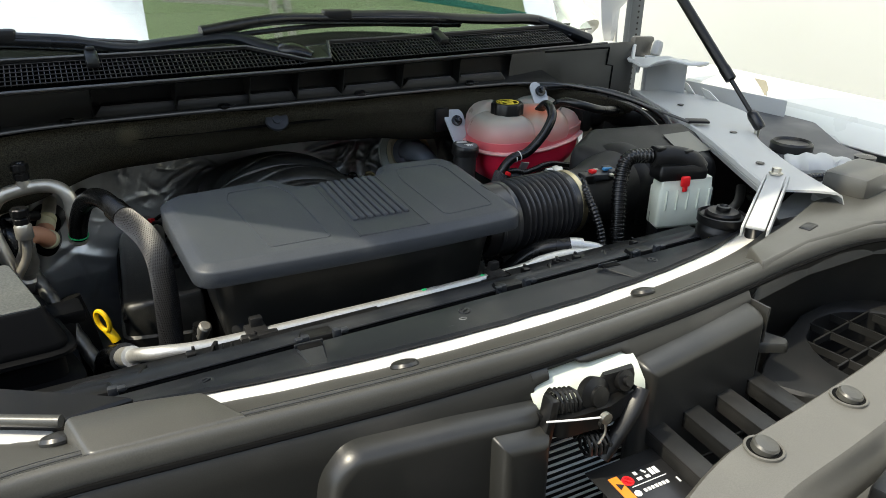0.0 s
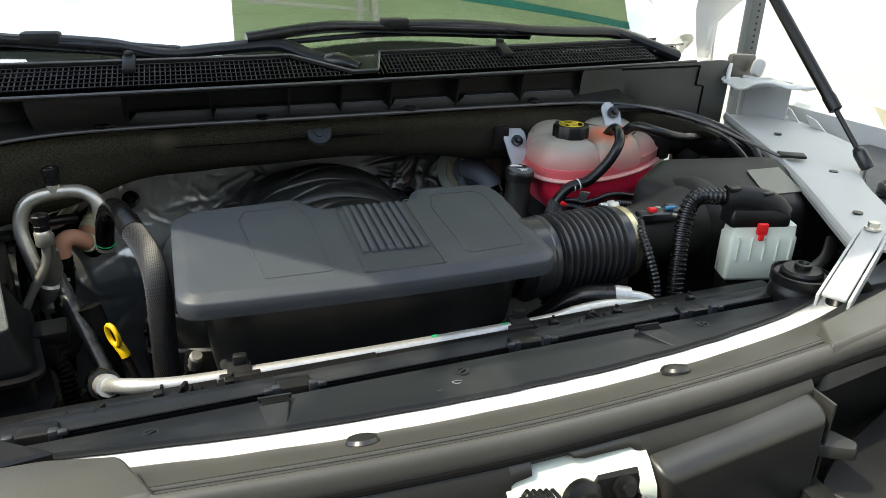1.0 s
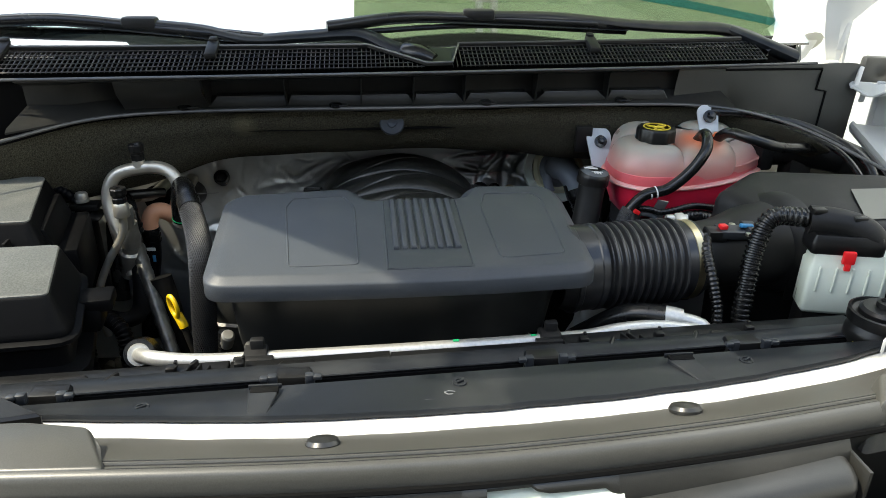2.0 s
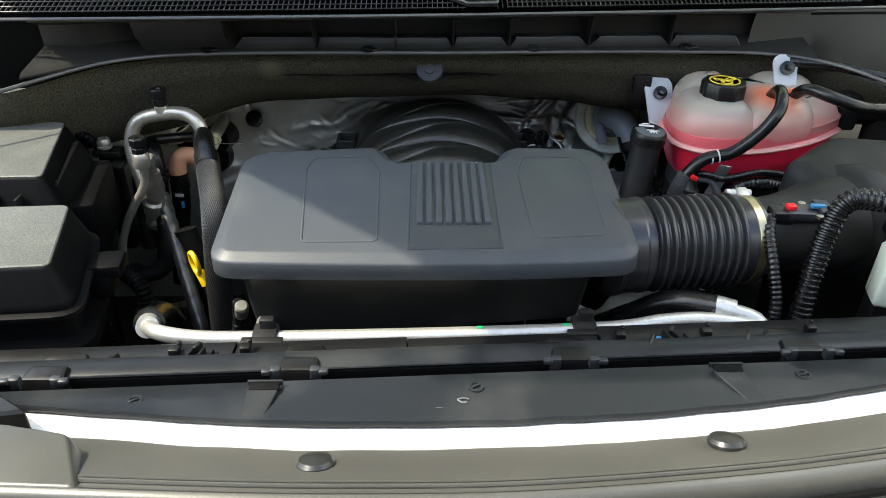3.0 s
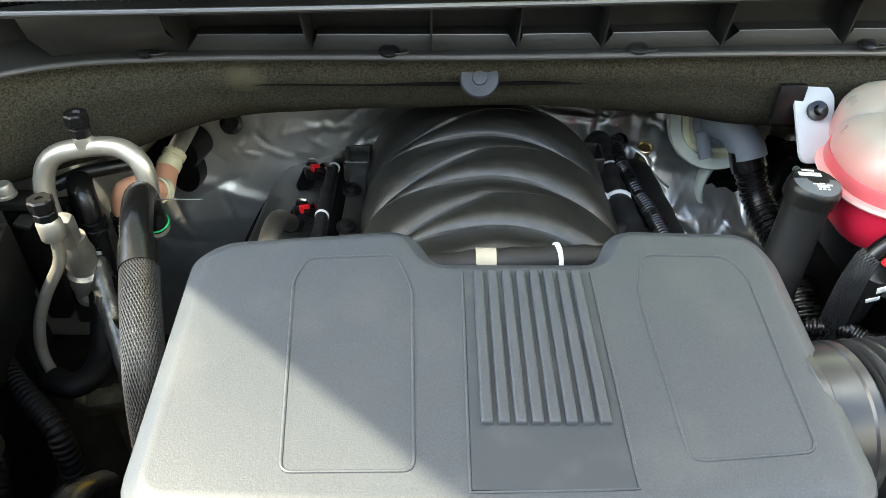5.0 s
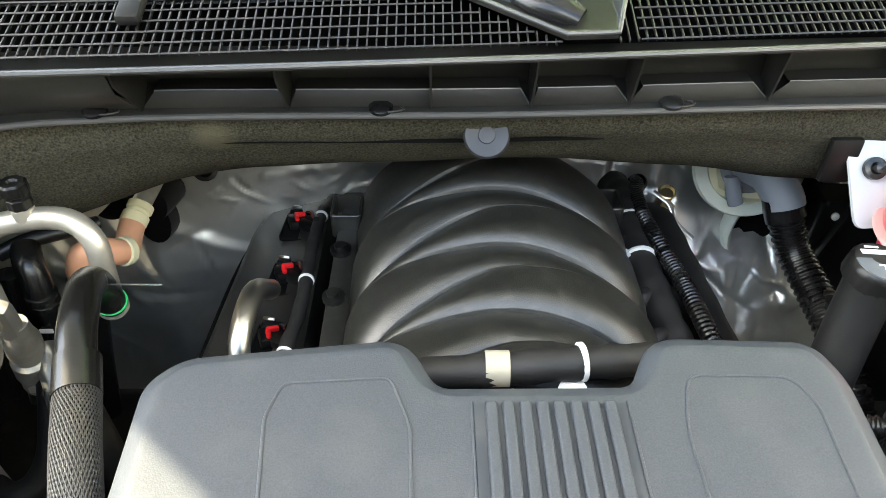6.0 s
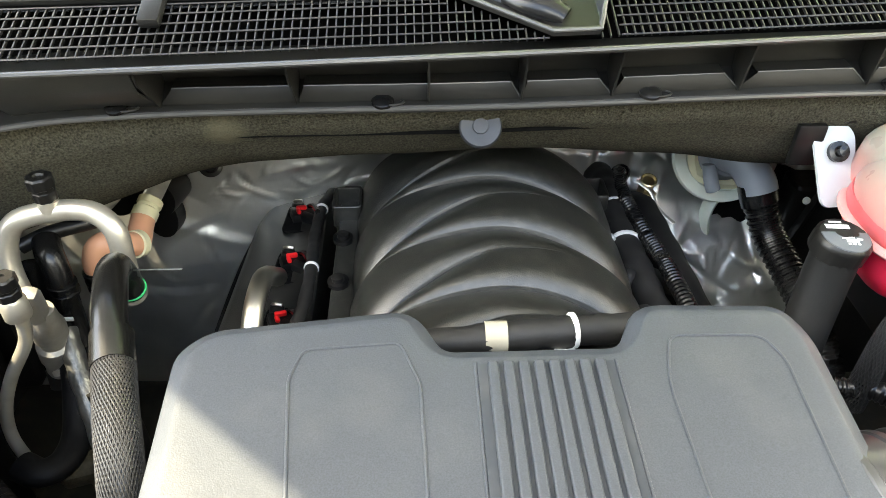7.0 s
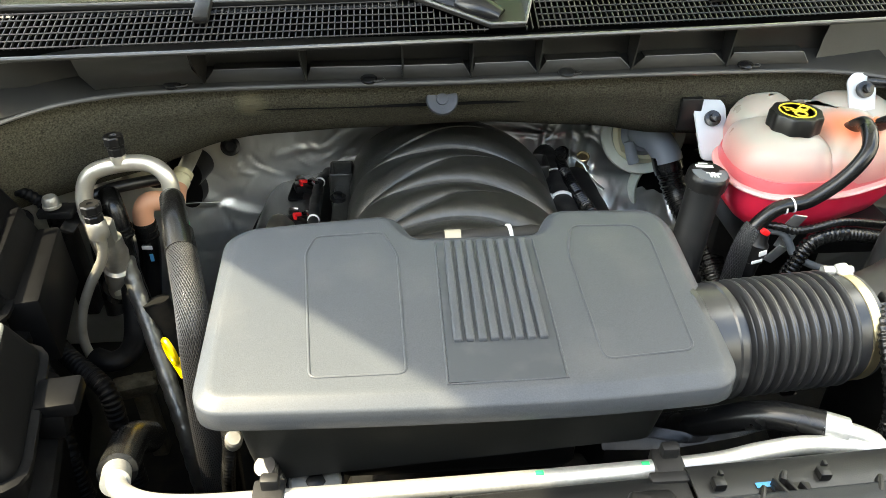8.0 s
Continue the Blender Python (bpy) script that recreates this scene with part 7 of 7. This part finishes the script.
part("dark_cover", solid(rounded([(-0.66, -0.2), (-0.56, -0.255), (-0.452, -0.314), (-0.389, -0.304), (-0.51, -0.226), (-0.64, -0.15)], 0.006, 3), [(0, 1.10), (0, 1.138), (0.003, 1.141)]), "black", lampl)
part("folded_edge", piped([(-0.66, -0.21, 1.138), (-0.56, -0.26, 1.14), (-0.456, -0.318, 1.143)], 0.006), "trim", lampl)

# white bracket bar to the right fender
br = thing("lamp_bracket_bar", (0.68, -0.17, 1.1), "white painted steel bracket bar bolted to the fender", "bracket")
p0, p1 = Vector((0.684, -0.18, 1.192)), Vector((0.505, -0.292, 1.163))
d = p1 - p0
ang = math.degrees(math.atan2(d.y, d.x))
tilt = math.degrees(math.atan2(d.z, math.hypot(d.x, d.y)))
bm = boxes(((p0 + p1) / 2, (d.length, 0.029, 0.006), 0.002, (0, -tilt, ang)), ((p0 + p1) / 2 + Vector((0.012, -0.014, -0.008)), (d.length, 0.004, 0.018), 0.001, (0, -tilt, ang)), ((p0 + p1) / 2 + Vector((-0.012, 0.014, -0.008)), (d.length, 0.004, 0.018), 0.001, (0, -tilt, ang)))
# The bar takes the darkened white in place of its shade.
part("bar", bm, "white_shaded", br)
part("bolt", turned(p0 + Vector((-0.005, 0.0, 0.003)), (0, 0, 1), [(0.012, 0), (0.012, 0.003), (0.008, 0.004), (0.008, 0.011), (0, 0.012)], 6), "steel", br)
part("gasket", piped([(0.59, -0.23, 1.10), (0.61, -0.215, 1.125), (0.635, -0.215, 1.125), (0.655, -0.225, 1.10)], 0.016), "black", br, "black foam pad")
hl = thing("headlamp_housing", (0.86, -0.18, 0.95), "white headlamp housing behind the front trim", "headlamp")
part("housing", piped([(0.70, -0.20, 1.08), (0.78, -0.18, 1.095), (0.86, -0.15, 1.10), (0.95, -0.12, 1.09)], 0.05, flat=0.6), "white_shaded", hl)
part("cable", corrugated([(0.70, -0.12, 1.13), (0.76, -0.13, 1.145), (0.83, -0.13, 1.15), (0.92, -0.15, 1.15)], 0.009, 0.005), "rubber", hl)
part("cable_clip", turned((0.815, -0.13, 1.15), (1, 0.1, 0), [(0.011, -0.005), (0.011, 0.005)], 14), "white_plastic", hl)
part("foot", boxes(((0.83, -0.17, 1.0), (0.2, 0.06, 0.14), 0.01)), "white_shaded", hl)

# ---- front cavity behind the grille ----
cav = thing("front_cavity_panel", (0.1, -0.42, 0.85), "black plastic closing panel behind the grille", "panel")
PROFILE = [(0.0, 1.131), (0.005, 1.127), (0.010, 1.118), (0.013, 1.10), (0.016, 1.05), (0.018, 1.0), (0.02, 0.80)]


def wall(x, z, out=0.0):
    """A point of the closing panel: it leaves the seal, slopes forward and turns down."""
    if x > 0.386:
        return (x, sy(x) - 0.0025 + (1.131 - z) * 0.35 - out, z)
    k = 0
    while k < len(PROFILE) - 2 and z < PROFILE[k + 1][1]:
        k += 1
    (a, u), (b, w) = PROFILE[k], PROFILE[k + 1]
    return (x, sy(x) - 0.0025 - (a + (b - a) * (u - z) / (u - w)) - out, z)


def wall_sheet(xs, tops, low=0.80):
    """A stretch of the panel, with its upper edge at tops(x)."""
    bm = bmesh.new()
    rows = []
    for s in (0.0, 0.04, 0.09, 0.15, 0.22, 0.3, 0.4, 0.6, 1.0):
        rows.append([wall(x, tops(x) + (low - tops(x)) * s) for x in xs])
    return part("wall_sheet", sheet(bm, rows, 0.003), "cavity", cav)


wall_sheet(span(-0.74, 0.001, 40), lambda x: 1.131)
wall_sheet(span(0.144, 0.385, 16), lambda x: 1.131)
wall_sheet(span(0.387, 0.88, 30), lambda x: 1.131)
part("recess_cheek", boxes(((0.385, -0.385, 0.99), (0.004, 0.09, 0.26), 0.001)), "cavity", cav)
# strip over the latch opening, with its stepped lower edge
bm = bmesh.new()
xs = [0.0005, 0.006, 0.0225, 0.023, 0.063, 0.068, 0.079, 0.131, 0.144]
lowz = [1.116, 1.119, 1.121, 1.1292, 1.1295, 1.127, 1.1245, 1.1235, 1.114]
part("upper_strip", sheet(bm, [[wall(x, 1.131 + (z - 1.131) * s) for x, z in zip(xs, lowz)] for s in (0, 0.5, 1)], 0.003), "cavity", cav)


def pad(poly, radii, depth, shape=0.016):
    bm = bmesh.new()
    pts = rounded(poly, radii, 6)
    rings = []
    for ins, dd in ((0.0, -0.004), (0.001, depth * 0.3), (shape * 0.2, depth * 0.62), (shape * 0.45, depth * 0.85), (shape * 0.72, depth * 0.97), (shape, depth)):
        rings.append([bm.verts.new(wall(x, z, dd)) for x, z in inset(pts, ins)])
    n = len(pts)
    for a, b in zip(rings, rings[1:]):
        for k in range(n):
            bm.faces.new((a[k], a[(k + 1) % n], b[(k + 1) % n], b[k]))
    bm.faces.new(rings[-1])
    return bm


part("raised_pad", pad([(-0.30, 0.85), (-0.016, 0.85), (-0.016, 1.102), (-0.126, 1.113), (-0.235, 1.118), (-0.262, 1.09)], [0.01, 0.004, 0.006, 0.01, 0.02, 0.03], 0.026), "cavity", cav)
part("raised_box", pad([(-0.088, 0.85), (-0.015, 0.85), (-0.015, 1.088), (-0.088, 1.096)], [0.004, 0.004, 0.008, 0.008], 0.047), "cavity", cav)
part("raised_pad", pad([(0.133, 0.85), (0.366, 0.85), (0.366, 1.119), (0.133, 1.108)], [0.006, 0.006, 0.016, 0.01], 0.028), "cavity", cav)
for ob in cav.children:
    if ob.name.split(".")[0] in ("raised_pad", "raised_box"):
        ob.location += Vector((0.016, 0.0, 0.0))
part("rest_ledge", solid(rounded([(0.37, -0.43), (0.41, -0.452), (0.425, -0.44), (0.412, -0.41), (0.37, -0.395)], 0.008, 4), [(0, 1.055), (0.0, 1.064), (0.003, 1.068)]), "cavity", cav)

# hood latch in its recess
lt = thing("hood_latch", (0.08, -0.41, 0.95), "black steel hood latch with spring on a white bracket", "latch")
bm = bmesh.new()
rows = [[(x, y, z) for x in span(-0.004, 0.148, 12)] for y, z in ((-0.392, 1.136), (-0.412, 1.126), (-0.438, 1.110), (-0.455, 1.092), (-0.458, 1.08))]
part("bracket", sheet(bm, rows, 0.002), "white_plastic", lt, "white painted bracket")
part("back_plate", solid(rounded([(-0.018, -0.472), (0.004, -0.49), (0.06, -0.492), (0.11, -0.478), (0.116, -0.462), (-0.018, -0.462)], 0.004, 3), [(0, 1.075), (0, 1.1)]), "black", lt)
part("side_cheek", boxes(((-0.012, -0.474, 1.085), (0.012, 0.02, 0.075), 0.004, (0, 8, 0))), "black", lt)
part("pawl", turned((0.05, -0.468, 1.105), (0.1, -1, 0.3), [(0.02, 0), (0.021, 0.010), (0.012, 0.014), (0.012, 0.018), (0, 0.019)], 26), "black", lt)
part("striker_hook", solid(rounded([(0.064, -0.462), (0.062, -0.474), (0.108, -0.476), (0.114, -0.462)], 0.003, 3), [(0, 1.075), (0.001, 1.118), (0.003, 1.126)]), "black", lt)
part("roller", turned((0.09, -0.468, 1.112), (0.1, -1, 0.4), [(0.012, 0), (0.012, 0.012), (0.006, 0.013), (0.006, 0.018), (0, 0.018)], 20), "black", lt)
part("lever", piped([(0.113, -0.478, 1.10), (0.095, -0.488, 1.08), (0.075, -0.492, 1.055), (0.058, -0.492, 1.03)], 0.010, flat=0.45, wave=lambda i, n: 1.25 - 0.5 * i / n), "black", lt)
part("lever_shaft", turned((0.05, -0.478, 1.082), (0.1, -1, 0), [(0.012, 0), (0.012, 0.01), (0.006, 0.012), (0.006, 0.018), (0, 0.018)], 16), "black_matt", lt)
for c, r, n, w in (((0.035, -0.482, 1.05), 0.0135, 42, 0.0010), ((-0.002, -0.47, 1.112), 0.0135, 34, 0.0009)):
    part("spring", hose(bmesh.new(), [(c[0] + i * w, c[1] + r * math.cos(i * 0.9), c[2] + r * math.sin(i * 0.9) - i * 0.0002) for i in range(n)], 0.0021, seg=6, smooth=False), "black", lt)
part("pin", turned((0.047, -0.498, 1.095), (0, -1, 0), [(0.007, 0), (0.007, 0.006), (0, 0.007)], 10), "steel", lt)
part("spring_hook", piped([(0.047, -0.5, 1.092), (0.05, -0.5, 1.075), (0.044, -0.498, 1.06)], 0.0016, seg=6), "steel", lt)
part("release_cable", piped([(-0.022, -0.488, 1.104), (0.01, -0.494, 1.10), (0.046, -0.5, 1.096)], 0.0012, seg=6), "print_white", lt, "pale release cable")
# Aluminium fins given flat white, so their lit edges are in the colour.
for i in range(18):
    part("condenser_fin", boxes(((0.10, -0.428, 1.092 - i * 0.0108), (0.3, 0.003, 0.0016))), "print_white", lt)
for ob in lt.children:
    if ob.name.split(".")[0] not in ("bracket", "condenser_fin"):
        ob.location += Vector((0.009, 0.006, 0.0))
part("fin_back", boxes(((0.09, -0.412, 0.93), (0.32, 0.008, 0.3))), "black", lt)

# floor of the cavity with louvre bars, horn grille, label
fl = thing("air_guide", (0.35, -0.45, 0.85), "black plastic air guide with louvre bars and round grating", "air guide")
part("floor_sheet", boxes(((0.25, -0.49, 0.90), (1.0, 0.2, 0.006), 0.002, (0, 0, 4))), "black", fl)
for i in range(4):
    x, y = 0.167 + i * 0.0665, -0.463 + i * 0.0125
    part("louvre_bar", boxes(((x, y - 0.068, 1.02), (0.029, 0.15, 0.004), 0.001, (0, 0, -4)), ((x - 0.0125, y - 0.068, 1.01), (0.003, 0.15, 0.02), 0.001, (0, 0, -4))), "bar_black", fl)
    for k in range(5):
        part("grille_line", boxes(((x + 0.034, y - 0.02 - k * 0.02, 0.95), (0.05, 0.003, 0.004), 0)), "cavity", fl)
hc = Vector((0.665, -0.463, 0.998))
deck = rounded([(0.40, -0.43), (0.412, -0.416), (0.445, -0.396), (0.499, -0.369), (0.55, -0.35), (0.63, -0.318), (0.71, -0.308), (0.80, -0.34), (0.825, -0.44), (0.82, -0.62), (0.55, -0.62), (0.44, -0.49)][::-1], [0.02, 0.02, 0.02, 0.03, 0.03, 0.03, 0.008, 0.01, 0.008, 0.008, 0.004, 0.004], 5)
bm = bmesh.new()
n = len(deck)
hole = []
for x, y in deck:
    a = math.atan2(y - hc.y, x - hc.x)
    hole.append((hc.x + 0.135 * math.cos(a), hc.y + 0.132 * math.sin(a)))
rings = [[bm.verts.new((x, y, z)) for x, y in ring] for ring, z in ((deck, 0.93), (deck, 0.993), (inset(deck, 0.004), 0.998), (hole, 0.998), ([(hc.x + (x - hc.x) * 0.96, hc.y + (y - hc.y) * 0.96) for x, y in hole], 0.994), ([(hc.x + (x - hc.x) * 0.95, hc.y + (y - hc.y) * 0.95) for x, y in hole], 0.93))]
for a, b in zip(rings, rings[1:]):
    for k in range(n):
        bm.faces.new((a[k], a[(k + 1) % n], b[(k + 1) % n], b[k]))
part("grating_deck", bm, "bar_black", fl, "smooth deck with a round opening")
# Near-black disc under the deck, so the opening reads as unlit.
part("opening_shade", turned(hc - Vector((0, 0, 0.06)), (0, 0, 1), [(0.13, 0), (0.13, 0.002)], 40), "interior", fl)
for k in (-0.09, -0.03, 0.03, 0.09):
    ln = 2 * math.sqrt(0.128 ** 2 - k * k)
    part("grating_bar", boxes((hc + Vector((k, 0, -0.008)), (0.003, ln, 0.012), 0, (0, 0, 8))), "bar_black", fl)
    part("grating_bar", boxes((hc + Vector((0, k, -0.008)), (ln, 0.003, 0.012), 0, (0, 0, 8))), "bar_black", fl)
part("end_wall", boxes(((0.83, -0.44, 1.0), (0.01, 0.3, 0.22), 0.004)), "cavity", fl)

lb = thing("warning_label", (0.1, -0.46, 0.905), "black label with orange warning field and white signs", "label")
LBM = pose(0.107, -0.524, 1.0, 3, 0, 0) @ Matrix.Scale(0.86, 4)


def on_label(name, rows, material, label=""):
    bm = boxes(*rows)
    bmesh.ops.transform(bm, matrix=LBM, verts=bm.verts)
    return part(name, bm, material, lb, label)


on_label("plate", [((0.006, 0.008, -0.001), (0.13, 0.104, 0.002), 0.001), ((0, 0, -0.016), (0.1, 0.06, 0.03), 0.002)], "bar_black")
on_label("print_field", [((0.006, -0.004, 0.0006), (0.096, 0.08, 0.001), 0.0004)], "label_black")
on_label("orange_field", [((-0.033, -0.004, 0.0014), (0.0145, 0.078, 0.001))], "label_orange", "orange warning field")
bm = turned((-0.033, 0.018, 0.002), (0, 0, 1), [(0.0065, 0), (0.0065, 0.0008), (0, 0.0008)], 3)
bmesh.ops.transform(bm, matrix=LBM, verts=bm.verts)
part("warning_triangle", bm, "label_black", lb)
bm = turned((-0.017, 0.022, 0.0012), (0, 0, 1), [(0.0085, 0), (0.0085, 0.0008), (0.0065, 0.0008), (0.0065, 0)], 20)
bmesh.ops.transform(bm, matrix=LBM, verts=bm.verts)
part("red_ring", bm, "red", lb)
on_label("red_bar", [((-0.017, 0.022, 0.0016), (0.002, 0.014, 0.0008), 0, (0, 0, 45))], "red")
SIGNS = [((0.001, 0.029, 0.0014), (0.005, 0.006, 0.0008)), ((0.001, 0.019, 0.0014), (0.008, 0.005, 0.0008)), ((0.014, 0.028, 0.0014), (0.003, 0.008, 0.0008), 0, (0, 0, 30)), ((0.014, 0.018, 0.0014), (0.007, 0.005, 0.0008)), ((0.0245, 0.023, 0.0014), (0.006, 0.012, 0.0008)), ((0.032, 0.023, 0.0014), (0.006, 0.012, 0.0008))]
SIGNS += [((0.01, 0.0105, 0.0014), (0.058, 0.0012, 0.0008))]
SIGNS += [((-0.006 + 0.0062 * k, -0.0005, 0.0014), (0.0042, 0.0055, 0.0008)) for k in range(7)]
SIGNS += [((0.048, -0.004, 0.0014), (0.0025, 0.009, 0.0008))]
on_label("white_signs", SIGNS, "print_white", "unreadable white marks")
bm = turned((-0.019, -0.001, 0.0012), (0, 0, 1), [(0.0055, 0), (0.0055, 0.0008), (0.0035, 0.0008), (0.0035, 0)], 8)
bmesh.ops.transform(bm, matrix=LBM, verts=bm.verts)
part("round_sign", bm, "print_white", lb)

# grille top shelf
gr = thing("grille_top", (0.25, -0.6, 0.9), "grey-black plastic grille top with round push pins", "grille")
GX = span(-0.5, 0.75, 50)
gy = lambda x: curve1([(-0.5, -0.68), (-0.1, -0.66), (0.063, -0.603), (0.12, -0.582), (0.175, -0.567), (0.3, -0.55), (0.526, -0.513), (0.75, -0.45)], x)
gw = lambda x: 0.075
bm = bmesh.new()
rows = [[(x, gy(x) + 0.002, 1.0) for x in GX], [(x, gy(x), 1.062) for x in GX], [(x, gy(x) - 0.006, 1.07) for x in GX], [(x, gy(x) - gw(x), 1.068) for x in GX], [(x, gy(x) - gw(x) - 0.006, 1.06) for x in GX], [(x, gy(x) - gw(x) - 0.012, 0.9) for x in GX]]
gt = part("shelf", sheet(bm, rows, 0.004), "grille", gr)
for x, y in ((0.198, -0.588), (0.368, -0.568), (0.07, -0.645), (0.53, -0.55)):
    pin = part("push_pin", turned((x, y, 1.0695), (0.1, -0.15, 1), [(0.0145, 0), (0.0145, 0.007), (0.0125, 0.0095), (0.008, 0.0105), (0, 0.0108)], 30), "trim", gt, "round grey push pin")
    part("pin_groove", turned((x, y, 1.0692), (0, 0, 1), [(0.0185, 0), (0.0185, 0.0016), (0, 0.0016)], 30), "interior", pin)
    part("pin_rim", turned((x, y, 1.0692), (0, 0, 1), [(0.0215, 0), (0.0215, 0.003), (0.0205, 0.0036), (0.0185, 0.003), (0.0185, 0)], 30), "grille", pin)
bm = bmesh.new()
rows = [[(x, gy(x) - 0.09, 1.0) for x in GX], [(x, gy(x) - 0.16, 0.98) for x in GX], [(x, gy(x) - 0.18, 0.85) for x in GX], [(x, gy(x) - 0.18, 0.4) for x in GX]]
part("grille_front", sheet(bm, rows, 0.004), "trim", gr)
part("edge_pad", boxes(((0.33, -0.665, 1.04), (0.12, 0.03, 0.03), 0.006, (0, 0, 15))), "black", gr)
# bumper and lower front that close the nose
part("bumper", boxes(((0.1, -0.72, 0.6), (1.9, 0.12, 0.3), 0.04)), "white", gr)
